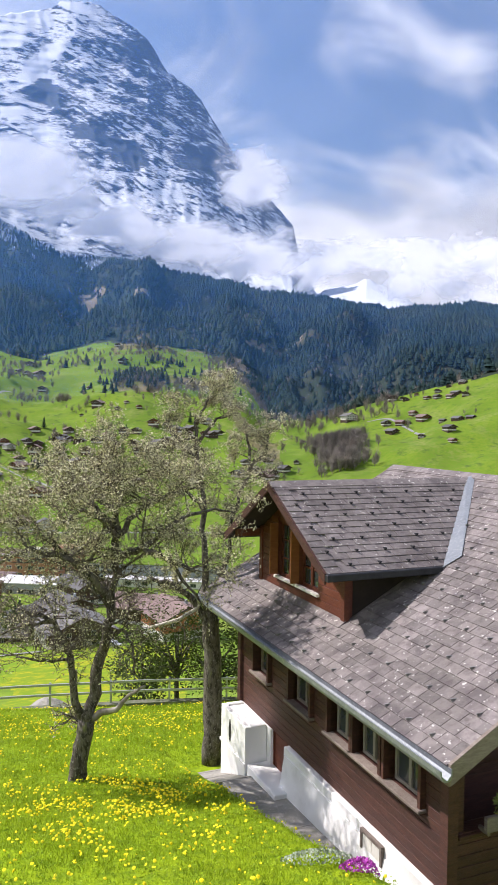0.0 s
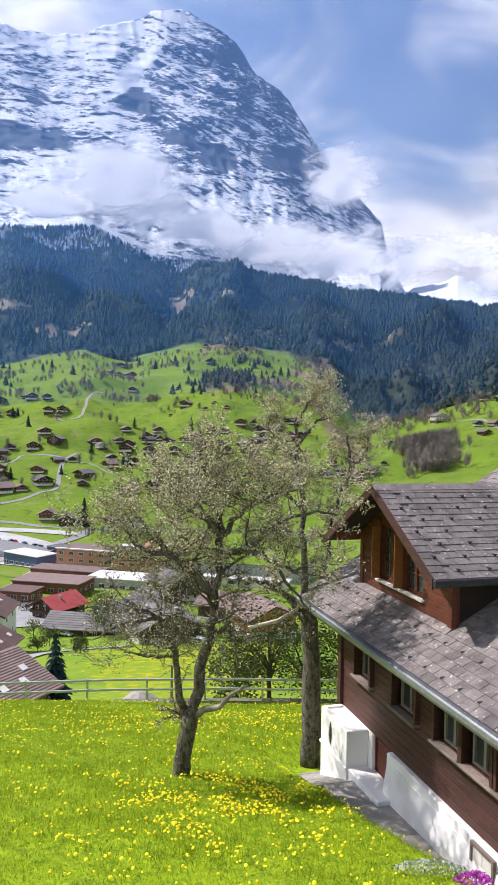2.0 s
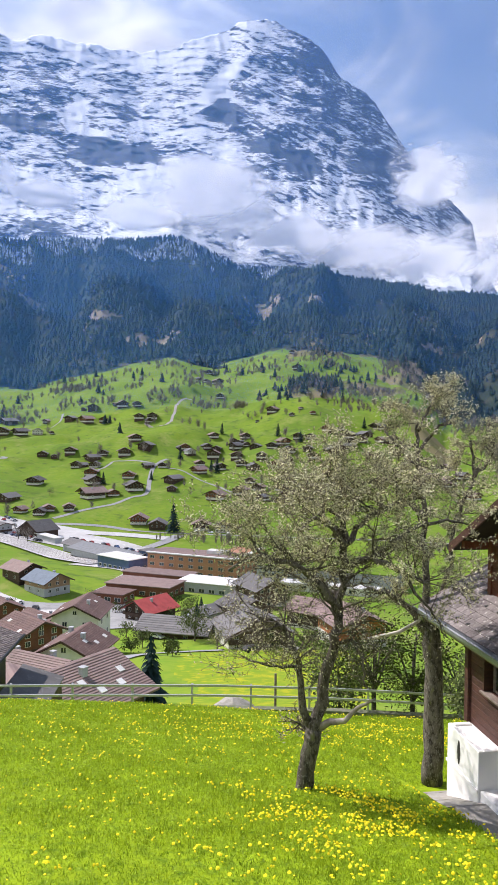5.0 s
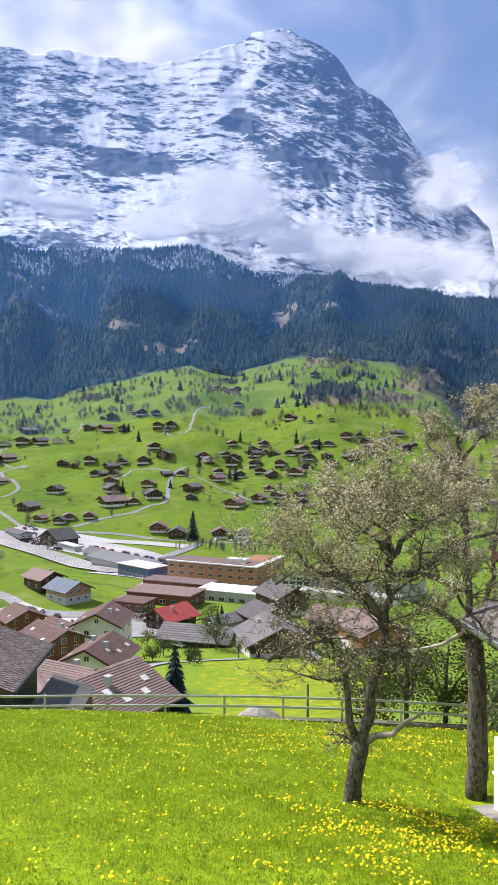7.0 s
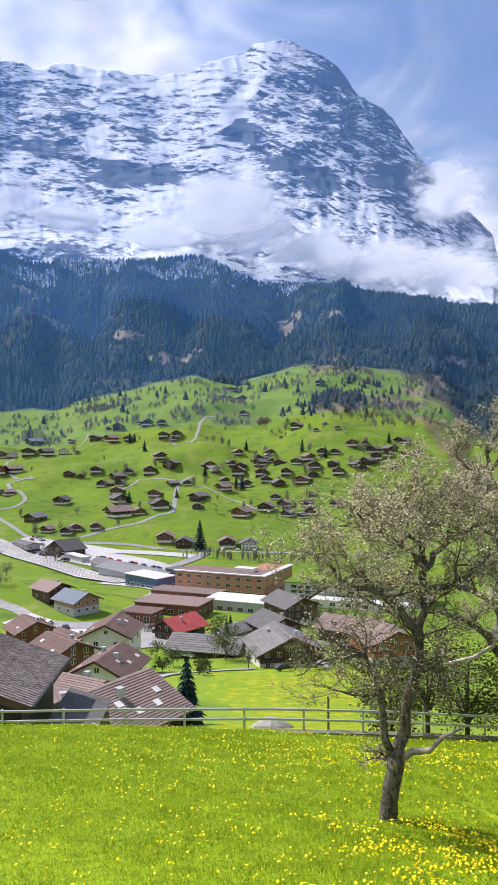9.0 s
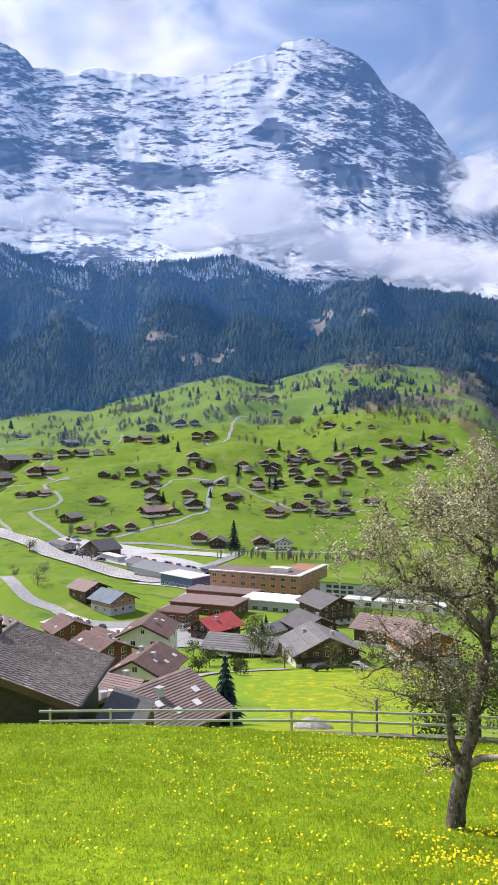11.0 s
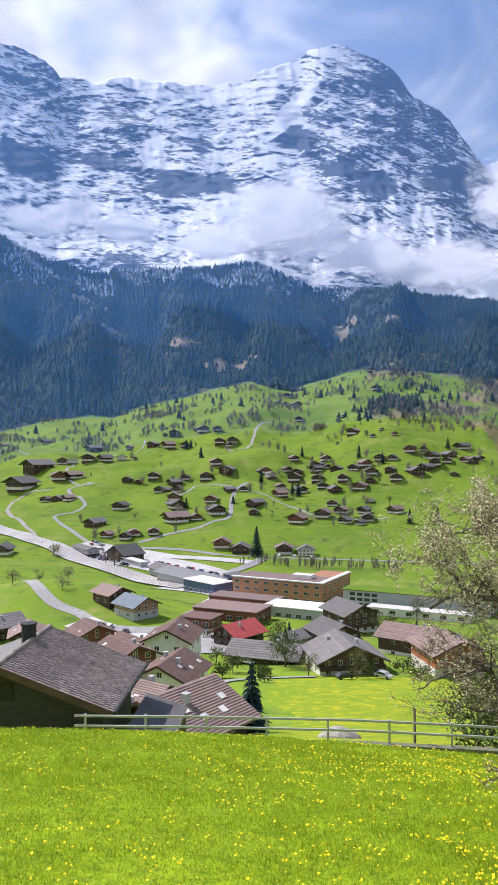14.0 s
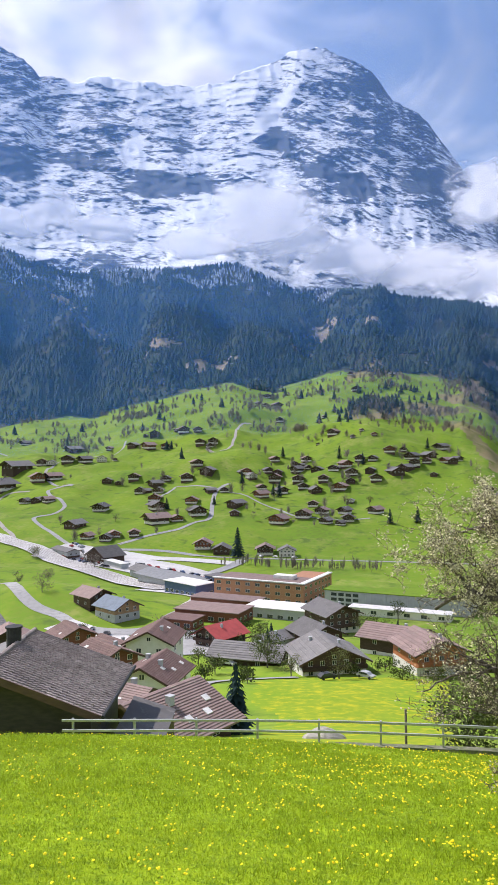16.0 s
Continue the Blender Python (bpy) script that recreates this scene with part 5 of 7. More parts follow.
def gabled(name, label, w, d, h, pitch, wall, roof_material, base=None, base_h=0.0, over=1.25, floors=2, cols=3, balcony=True, chimneys=1, courses=0, skylights=0, category="house", sides=True, shutters=False):
    """A gabled house at the origin, its gable facing -y, its ridge along y."""
    house = empty(name, (0, 0, 0), label, category)
    rise = pitch * w / 2
    s = Solid()
    lo = base_h if base else 0.0
    prof = [(-w / 2, lo), (w / 2, lo), (w / 2, h), (0, h + rise), (-w / 2, h)]
    s.add([(x, -d / 2, z) for x, z in prof] + [(x, d / 2, z) for x, z in prof], [(0, 1, 2, 3, 4), (9, 8, 7, 6, 5)] + [(i, 5 + i, 5 + (i + 1) % 5, (i + 1) % 5) for i in range(5)])
    local_part("wall", s, wall, house)
    if base:
        local_part("ground_floor", Solid().box(-w / 2 - 0.05, w / 2 + 0.05, -d / 2 - 0.05, d / 2 + 0.05, -0.4, base_h, None), base, house)
        local_part("footing", Solid().box(-w / 2 + 0.05, w / 2 - 0.05, -d / 2 + 0.05, d / 2 - 0.05, -6.0, -0.4), V_DARK, house)
    else:
        local_part("footing", Solid().box(-w / 2 - 0.04, w / 2 + 0.04, -d / 2 - 0.04, d / 2 + 0.04, -6.0, 0.25), V_DARK, house)
    r, tiles = Solid(), []
    e = w / 2 + over
    ze, zr = h - pitch * over + 0.12, h + rise + 0.12
    y0, y1 = -d / 2 - over * 1.3, d / 2 + over
    for sx in (-1, 1):
        if courses:
            for i in range(courses):
                a, b = i / courses, (i + 1) / courses + 0.15 / courses
                xa, xb = sx * e * (1 - a), sx * e * (1 - min(b, 1))
                za, zb = ze + (zr - ze) * a, ze + (zr - ze) * min(b, 1)
                tiles.append(Solid().slab([(xa, y0, za + 0.10), (xa, y1, za + 0.10), (xb, y1, zb + 0.02), (xb, y0, zb + 0.02)], 0.09))
        r.slab([(sx * e, y0, ze), (sx * e, y1, ze), (0, y1, zr), (0, y0, zr)], 0.22)
    roof_ob = local_part("roof", r, roof_material, house)
    for t in tiles:
        local_part("tile_course", t, roof_material, roof_ob)
    for sx in (-1, 1):
        b = Solid().hexa([(sx * e, y0 - 0.08, ze - 0.35), (0, y0 - 0.08, zr - 0.35), (0, y0 - 0.005, zr - 0.35), (sx * e, y0 - 0.005, ze - 0.35)],
                         [(sx * e, y0 - 0.08, ze + 0.08), (0, y0 - 0.08, zr + 0.08), (0, y0 - 0.005, zr + 0.08), (sx * e, y0 - 0.005, ze + 0.08)])
        local_part("barge_board", b, V_DARK, house)
    for c in range(chimneys):
        x, y = (0.18 * w, -0.12 * d) if c == 0 else (-0.2 * w, 0.2 * d)
        z = zr - abs(x) * pitch
        ch = Solid().box(x - 0.35, x + 0.35, y - 0.35, y + 0.35, z - 0.6, z + 0.9, None, 0.03)
        ch.box(x - 0.42, x + 0.42, y - 0.42, y + 0.42, z + 0.9, z + 1.0)
        o = local_part("chimney", ch, V_GREY, house)
    for k in range(skylights):
        sx = 1 if k % 3 else -1
        f = 0.35 + 0.22 * (k % 2)
        y = -d / 2 + d * (k + 0.7) / (skylights + 0.4)
        x, z = sx * e * (1 - f), ze + (zr - ze) * f + 0.16
        n = Vector((sx * pitch, 0, 1)).normalized()
        q = [(x - 0.4 * 1, y - 0.45, z + 0.4 * sx * pitch), (x + 0.4, y - 0.45, z - 0.4 * sx * pitch), (x + 0.4, y + 0.45, z - 0.4 * sx * pitch), (x - 0.4, y + 0.45, z + 0.4 * sx * pitch)]
        local_part("skylight", Solid().slab(q, 0.12), R_PALE, house)
    fh = h / floors
    for f in range(floors):
        zc = f * fh + 0.95
        ww = min(1.2, w / cols * 0.5)
        for c in range(cols):
            x = (c - (cols - 1) / 2) * w / (cols + 0.3)
            pane(ww, 1.2, house, Matrix.Translation((x, -d / 2 - (0.06 if base and zc < base_h else 0.0), zc)))
        if sides:
            for sx in (-1, 1):
                for c in range(2):
                    m = Matrix.Translation((sx * (w / 2 + (0.06 if base and zc < base_h else 0)), (c - 0.5) * d * 0.45, zc)) @ Matrix.Rotation(sx * math.pi / 2, 4, "Z")
                    pane(ww, 1.2, house, m)
    if rise > 2.0:
        pane(1.0, 1.0, house, Matrix.Translation((0, -d / 2, h + 0.25)))
    if balcony:
        b = Solid().box(-w / 2 - 0.1, w / 2 + 0.1, -d / 2 - 1.1, -d / 2, fh - 0.05, fh + 0.08)
        b.box(-w / 2 - 0.1, w / 2 + 0.1, -d / 2 - 1.12, -d / 2 - 1.05, fh + 0.08, fh + 0.92)
        for sx in (-1, 1):
            b.box(sx * (w / 2 + 0.03), sx * (w / 2 + 0.1), -d / 2 - 1.05, -d / 2, fh + 0.08, fh + 0.92)
        local_part("balcony", b, wall, house)
    return house


def put(ob, x, y, turn, z=None, lift=0.0):
    """Stands a thing on the land. turn: degrees, anticlockwise from above."""
    ob.location = (x, y, (ground_at(x, y) if z is None else z) + lift)
    ob.rotation_euler = (0, 0, radians(turn))
    return ob


VG = "village houses below the lawn"
put(tagged(gabled("terrace_house", "long house with brown tiled roof, skylights and a small dormer", 11.5, 9.5, 5.0, 0.5, V_DARK, R_PINK, courses=20, skylights=6, chimneys=1, balcony=False), group=VG), -37.9, 75.5, -20, -34.6)
put(tagged(gabled("cream_house", "cream rendered chalet with brown tiled roof and skylights", 10.0, 11, 6.0, 0.5, V_CREAM, R_BROWN, courses=16, skylights=5, floors=2, cols=2, balcony=False, over=0.85, chimneys=2), group=VG), -60.3, 121, 3, -45.9)
put(tagged(gabled("white_gabled_house", "white gabled house under a broad brown tiled roof", 11, 12, 7.0, 0.48, V_WHITE, R_BROWN, courses=12, skylights=2, floors=2, cols=2, balcony=False, over=0.9), group=VG), -79.5, 163, 10, -52)
put(tagged(gabled("brown_roof_house", "low house with brown tiled roof", 10, 10, 3.6, 0.45, V_RED, R_BROWN, courses=12, skylights=4, balcony=False), group=VG), -81, 141, 58, -47)
put(tagged(gabled("brown_roof_house", "house with faded brown roof and red wooden gable", 7, 8, 4.0, 0.5, V_RED, R_PINK, courses=12, skylights=2, balcony=False), group=VG), -54.5, 98, 75, -40)
put(tagged(gabled("brown_roof_house", "house with dark reddish tiled roof behind the others", 12, 12, 4.5, 0.48, V_RED, R_BROWN, courses=10, skylights=3, balcony=False), group=VG), -105, 190, 60)
put(tagged(gabled("annex_house", "small annex with faded tiled roof beside the terrace", 7, 6.5, 4.0, 0.5, V_DARK, R_PINK, courses=10, balcony=False, chimneys=1, cols=2), group=VG), -45.2, 74.5, 40, -34.3)
put(tagged(gabled("brown_roof_house", "narrow house with pinkish tiled roof squeezed between neighbours", 7, 8, 4.4, 0.5, V_RED, R_PINK, courses=10, skylights=1, balcony=False), group=VG), -68.5, 112, 62, -44.8)
put(tagged(gabled("brown_roof_house", "broad house with brown tiled roof below the grassy spur", 12, 11, 4.6, 0.46, V_RED, R_BROWN, courses=10, skylights=2, balcony=False), group=VG), -132, 212, 50)
put(tagged(gabled("pink_roof_house", "house with faded tiled roof near the spur lane", 11, 11, 4.8, 0.48, V_DARK, R_PINK, courses=10, skylights=1, balcony=False), group=VG), -152, 206, 35)
put(tagged(gabled("pink_roof_house", "old house with faded tiled roof and dark chimney", 13, 12, 5.0, 0.5, V_RED, R_PINK, courses=10, chimneys=2, balcony=False), group=VG), -112, 140, -20)
put(tagged(gabled("grey_roof_house", "house with grey slate roof at the village edge", 13, 11, 5.0, 0.45, V_DARK, R_GREY, courses=8, balcony=False), group=VG), -170, 216, -30)
put(tagged(gabled("new_house", "new timber house with grey ground floor and blue-grey panel roof", 11, 13, 5.0, 0.5, mat("tan_timber", (0.34, 0.22, 0.14), 0.7, [(0.8, 0.4, 0.7, (0.28, 0.18, 0.11))], coords="World"), R_BLUE, V_GREY, 2.6, floors=2, cols=3, balcony=False, over=1.2), group=VG), -136, 251, 62)
put(tagged(gabled("old_barn", "weathered brown barn joined to a pale house", 10, 12, 4.6, 0.45, V_DARK, R_PINK, balcony=False, cols=2), group=VG), -151, 259, 62)
put(tagged(gabled("red_roof_house", "dark wooden chalet with bright red roof", 10.5, 12, 4.2, 0.55, V_DARK, R_RED, balcony=True), group=VG), -84, 222, -25)
put(tagged(gabled("slate_barn", "long low barn with dark grey slate roof", 12, 19, 3.0, 0.42, V_DARK, R_GREY, balcony=False, cols=3, floors=1, courses=8), group=VG), -66, 196, 88)
put(tagged(gabled("grey_shed", "narrow shed with weathered grey sheet roof", 8, 14, 3.6, 0.35, V_GREY, R_GREY, balcony=False, floors=1), group=VG), -66, 224, -32)
put(tagged(gabled("dark_chalet", "dark brown chalet with balcony and grey roof", 12, 13, 5.2, 0.45, V_DARK, R_DARK, V_WHITE, 2.2, floors=2, cols=4), group=VG), -54, 226, 40)
put(tagged(gabled("dark_chalet", "tall dark chalet with brown roof beside the factory", 13, 16, 7.0, 0.45, V_DARK, R_DARK, V_WHITE, 2.0, floors=3, cols=4), group=VG), -56, 262, 42)
put(tagged(gabled("patched_chalet", "large chalet with patched grey roof and white ground floor", 16, 15, 4.4, 0.45, V_DARK, R_GREY, V_WHITE, 2.4, floors=2, cols=5, chimneys=2, courses=10), group=VG), -42, 184, 28)
put(tagged(gabled("pale_roof_house", "dark timber house with pale pinkish roof", 13, 17, 6.0, 0.4, V_DARK, R_PINK, V_WHITE, 2.0, floors=2, cols=4, courses=8), group=VG), -28, 218, 72)
put(tagged(gabled("orange_house", "orange timber chalet with white ground floor", 13, 14, 6.4, 0.42, mat("orange_timber", (0.36, 0.13, 0.05), 0.7, [(0.8, 0.4, 0.7, (0.42, 0.17, 0.07))], coords="World"), R_PINK, V_WHITE, 2.8, floors=2, cols=3, courses=8), group=VG), -17, 190, 30)


def flat_block(name, label, w, d, h, wall, roof_material, cols=0, floors=1, edge=0.6, category="building", deep=-6.0):
    house = empty(name, (0, 0, 0), label, category)
    local_part("wall", Solid().box(-w / 2, w / 2, -d / 2, d / 2, deep, h), wall, house)
    r = Solid().box(-w / 2 - edge, w / 2 + edge, -d / 2 - edge, d / 2 + edge, h, h + 0.35, None, 0.05)
    local_part("roof", r, roof_material, house)
    for f in range(floors if cols else 0):
        for c in range(cols):
            x = (c - (cols - 1) / 2) * w / cols
            pane(min(w / cols * 0.6, 2.4), 1.5, house, Matrix.Translation((x, -d / 2, 0.9 + f * h / floors)))
        n = max(2, int(cols * d / w))
        for c in range(n):
            pane(min(d / n * 0.6, 2.4), 1.5, house, Matrix.Translation((w / 2, (c - (n - 1) / 2) * d / n, 0.9 + f * h / floors)) @ Matrix.Rotation(math.pi / 2, 4, "Z"))
    return house


hotel = put(flat_block("terracotta_building", "long terracotta clad building with flat roof and rows of windows", 46, 17, 9.5, V_TERRA, R_PINK, 9, 3), -101, 332, -10)
rim = Solid()
for x0, x1, y0, y1 in ((-23.6, 23.6, -9.1, -7.4), (21.0, 23.6, -7.4, 26)):
    rim.box(x0, x1, y0, y1, 9.86, 10.3)
local_part("parapet", rim, R_PALE, hotel)
wing = Solid().box(8, 23, 8.55, 26, -6, 9.84)
local_part("wing", wing, V_TERRA, hotel)
for f in range(3):
    for c in range(4):
        pane(1.8, 1.5, hotel, Matrix.Translation((23.0, 10.5 + c * 4.0, 0.9 + f * 3.1)) @ Matrix.Rotation(math.pi / 2, 4, "Z"))
local_part("roof_hut", Solid().box(4, 14, 0, 5, 9.86, 11.6, None, 0.1), R_PALE, hotel)
put(flat_block("white_roof_hall", "low hall with broad white flat roof", 30, 13, 4.5, V_GREY, R_PALE, 7, 1), -77, 279, -8)
put(flat_block("brown_roof_hall", "low workshop with brown flat roof", 26, 14, 4.2, V_RED, R_PINK, 6, 1), -101, 262, -6)
put(flat_block("brown_roof_hall", "long shed with pinkish brown roof", 30, 10, 4.6, V_RED, R_PINK, 6, 1), -106, 292, -8)
put(flat_block("brown_shed", "small brown shed beside the street", 12, 9, 3.4, V_RED, R_BROWN, 3, 1), -107, 246, -6)
deck_b = put(flat_block("parking_deck", "long grey concrete parking building with open slots", 60, 24, 8.0, V_GREY, M_MEADOW, 0, 1), -37, 318, -8)
for f in range(3):
    for c in range(4):
        local_part("opening", Solid().box(-27 + c * 3.2, -24.6 + c * 3.2, -12.05, -11.9, 1.6 + f * 2.1, 2.9 + f * 2.1), V_GLASS, deck_b)
for c in range(19):
    local_part("fin", Solid().box(-12 + c * 2.2, -11.8 + c * 2.2, -12.2, -12.0, 0.0, 7.8), V_GREY, deck_b)
put(flat_block("white_wall_hall", "long low white hall in front of the parking building", 40, 6, 3.0, V_WHITE, R_PALE, 6, 1), -35, 296, -8)

station = put(gabled("station_hall", "long station building with shallow grey metal roof", 17, 54, 5.0, 0.22, V_GREY, roof_mat("grey_sheet", (0.21, 0.22, 0.23)), floors=1, cols=5, balcony=False, chimneys=0, over=2.0, category="station", sides=False), -163, 372, 58)
put(flat_block("blue_hall", "boxy hall with blue glazed walls and pale roof", 24, 12, 6.0, V_BLUE, R_PALE, 6, 1), -143, 340, -28)
put(flat_block("blue_hall", "small blue pavilion at the end of the station", 10, 9, 7.0, V_BLUE, R_GREY, 3, 2), -136, 362, -28)
put(gabled("wooden_barn", "large dark wooden barn with broad brown roof near the station", 20, 16, 5.5, 0.55, V_DARK, R_DARK, floors=1, cols=3, balcony=False, chimneys=0, category="barn"), -245, 442, -25)
put(gabled("station_shelter", "low platform building with grey roof", 9, 26, 3.6, 0.3, V_GREY, R_GREY, floors=1, cols=2, balcony=False, chimneys=0), -284, 456, 55)
put(flat_block("platform_roof", "long pale platform canopy beside the tracks", 34, 5, 3.6, V_GREY, R_PALE, 0, 1), -232, 428, -36)
put(gabled("station_hall", "long station hall with grey metal roof and glazed side", 12, 60, 5.0, 0.34, V_GREY, R_GREY, floors=1, cols=2, balcony=False, chimneys=0, over=1.6, category="station"), -176, 385, 56)

# the big tiled roof just below the fence
def near_house():
    n, f = Vector((-19.46, 28.27, -11.4)), Vector((-21.40, 35.15, -11.4))
    rn = Vector((-24.4, 26.88, -9.48))
    along = (f - n).normalized()
    ob = empty("tiled_house", Vector((-22.5, 31, -16)), "dark timber house with weathered grey-brown tiled roof below the fence", "house", VG)
    run = Vector((rn.x - n.x, rn.y - n.y, 0)) - along * Vector((rn.x - n.x, rn.y - n.y, 0)).dot(along)
    rise = rn.z - n.z
    length = (f - n).length
    s = Solid()
    s.slab([n, n + along * length, n + along * length + run + Vector((0, 0, rise)), n + run + Vector((0, 0, rise))], 0.16)
    s.slab([n + run + Vector((0, 0, rise)), n + along * length + run + Vector((0, 0, rise)), n + along * length + run * 2.1 + Vector((0, 0, -0.1 * rise)), n + run * 2.1 + Vector((0, 0, -0.1 * rise))], 0.16)
    roof_o = add_part("roof", s.mesh("roof", R_GREY), ob)
    w = Solid()
    inn, w0, w1 = along * 0.9, run * 0.13, run * 1.85
    z0 = Vector((0, 0, -5.5))
    prof = [n + w0 + z0, n + w1 + z0, n + w1 + Vector((0, 0, 0.05)), n + run + Vector((0, 0, rise - 0.25)), n + w0 + Vector((0, 0, 0.0))]
    a, b = [p + inn for p in prof], [p + along * (length - 0.6) for p in prof]
    w.add(a + b, [(0, 1, 2, 3, 4), (9, 8, 7, 6, 5)] + [(i, 5 + i, 5 + (i + 1) % 5, (i + 1) % 5) for i in range(5)])
    add_part("wall", w.mesh("wall", mat("black_brown_timber", (0.035, 0.032, 0.035), 0.7, [(2, 0.4, 0.7, (0.06, 0.05, 0.05))], scale=(1, 1, 4), coords="World")), ob)
    g = Solid()
    for p0, p1 in ((n, n + run + Vector((0, 0, rise))), (n + run * 2.1 + Vector((0, 0, -0.1 * rise)), n + run + Vector((0, 0, rise)))):
        d = -along * 0.06
        up, dn = Vector((0, 0, 0.05)), Vector((0, 0, -0.3))
        g.hexa([p0 + dn, p1 + dn, p1 + d + dn, p0 + d + dn], [p0 + up, p1 + up, p1 + d + up, p0 + d + up])
    add_part("barge_board", g.mesh("barge_board", V_DARK), ob)
    gt = Solid().tube([n + run * -0.02 - along * 0.1, n + run * -0.02 + along * (length + 0.1)], 0.08, 8)
    add_part("gutter", gt.mesh("gutter", DARK_METAL), ob)
    x = run.normalized()
    ch = Solid().tube([(-25.9, 31.3, -10.6), (-25.9, 31.3, -8.75)], 0.36, 14)
    ch.tube([(-25.9, 31.3, -8.75), (-25.9, 31.3, -8.66)], 0.42, 14)
    add_part("chimney", ch.mesh("chimney", DARK_METAL), ob, "dark metal chimney drum")
    wn = Solid()
    c = n + run * 0.92 - along * 0.0 + along * 0.86 + Vector((0, 0, 0.15))
    wn.hexa([c, c + x * 0.7, c + x * 0.7 + along * 0.03, c + along * 0.03], [c + Vector((0, 0, 0.75)), c + x * 0.7 + Vector((0, 0, 0.75)), c + x * 0.7 + along * 0.03 + Vector((0, 0, 0.75)), c + along * 0.03 + Vector((0, 0, 0.75))])
    # plain dark block, the unlit room behind painted into it
    add_part("window", wn.mesh("window", ROOM_SHADE), ob)
    ln = Solid()
    q = n - run * 0.02 + along * 2.0
    ln.slab([q + Vector((0, 0, -1.45)), q + along * 5 + Vector((0, 0, -1.45)), q + along * 5 - run * 0.42 + Vector((0, 0, -2.15)), q - run * 0.42 + Vector((0, 0, -2.15))], 0.14)
    add_part("lean_to_roof", ln.mesh("lean_to_roof", R_DARK), ob)
    lw = Solid()
    lw.hexa([q + Vector((0, 0, -5)), q - run * 0.42 + Vector((0, 0, -5)), q - run * 0.42 + along * 4.8 + Vector((0, 0, -5)), q + along * 4.8 + Vector((0, 0, -5))],
            [q + Vector((0, 0, -1.62)), q - run * 0.40 + Vector((0, 0, -2.28)), q - run * 0.40 + along * 4.8 + Vector((0, 0, -2.28)), q + along * 4.8 + Vector((0, 0, -1.62))])
    add_part("lean_to_wall", lw.mesh("lean_to_wall", V_DARK), ob)
    return roof_o, n, along, run, rise, length


NEAR_ROOF = near_house()


# ---- roads draped on the land ----
def smooth_line(pts, n=10):
    out = []
    P = [Vector((*p, 0)) for p in pts]
    for i in range(len(P) - 1):
        a, b, c, d = P[max(i - 1, 0)], P[i], P[i + 1], P[min(i + 2, len(P) - 1)]
        for k in range(n):
            t = k / n
            out.append(0.5 * ((2 * b) + (c - a) * t + (2 * a - 5 * b + 4 * c - d) * t * t + (3 * b - a - 3 * c + d) * t ** 3))
    return out + [P[-1]]


def road(name, label, pts, width, material, lift=0.25, across=4):
    ln = smooth_line(pts)
    v, k = [], across + 1
    for i, p in enumerate(ln):
        d = (ln[min(i + 1, len(ln) - 1)] - ln[max(i - 1, 0)]).normalized()
        nrm = Vector((-d.y, d.x, 0))
        for j in range(k):
            v.append(p + nrm * width * (j / across - 0.5))
    v = np.array([(q.x, q.y, 0) for q in v])
    v[:, 2] = land_z(v[:, 0], v[:, 1]) + lift
    tagged(new(name, mesh_from(name, v, grid_faces(len(ln), k), material, None, True)), label, "road", kind="structure")

road("road", "pale lane climbing from the valley past the red chalets", [(-260, 490), (-240, 533), (-230, 562), (-221, 576), (-233, 617), (-243, 655), (-244, 695)], 4.0, M_ASPHALT)
road("road", "winding farm track across the meadow", [(-295, 478), (-327, 507), (-365, 539), (-370, 553), (-360, 577), (-384, 607), (-415, 637), (-408, 650), (-397, 654)], 3.6, M_ASPHALT)
road("road", "lane curving round the western meadow beside a stone wall", [(-330, 463), (-357, 497), (-421, 554), (-443, 579), (-466, 632), (-443, 648)], 3.4, M_GRAVEL)
road("road", "short lane between the hamlet gardens", [(-291, 635), (-292, 664), (-291, 678), (-252, 670)], 3.0, M_ASPHALT)
road("road", "gravel lane on the upper meadow", [(-334, 868), (-294, 830), (-311, 913), (-330, 986), (-318, 1011)], 3.6, M_GRAVEL)
road("road", "thin farm track below the upper barns", [(-486, 845), (-463, 871), (-463, 895), (-476, 925)], 2.6, M_ASPHALT)
road("road", "pale lane through the western hamlet", [(-495, 785), (-479, 737), (-463, 707), (-442, 683), (-397, 654)], 3.4, M_ASPHALT)
road("road", "pale track at the edge of the meadow", [(-688, 884), (-598, 826)], 2.6, M_ASPHALT)
road("road", "lane along the foot of the eastern hamlet", [(-253, 670), (-175, 615), (-145, 594), (-90, 600)], 2.6, M_ASPHALT)
road("road", "pale valley road beside the river meadow", [(-256, 478), (-218, 486), (-177, 482), (-130, 484), (-71, 488), (20, 490)], 4.5, M_ASPHALT)
road("forecourt", "pale asphalt station forecourt and car park", [(-300, 462), (-270, 456), (-222, 436), (-184, 412), (-142, 372), (-125, 345)], 40, M_PLAZA, 0.5, 10)
road("track_bed", "gravel bed of the railway tracks", [(-440, 528), (-345, 478), (-284, 441), (-201, 381), (-160, 352)], 15, M_PLAZA, 0.95, 8)
road("road", "pale lane over the grassy spur", [(-267, 340), (-184, 259), (-152, 241), (-120, 215)], 5, M_ASPHALT)
road("street", "village street between workshops and houses", [(-135, 360), (-116, 285), (-113, 251), (-98, 228), (-84, 204)], 12, M_ASPHALT, 0.3, 6)
road("yard", "pale paved yard in front of the new house", [(-152, 236), (-128, 226), (-104, 212)], 13, M_PLAZA, 0.3, 6)
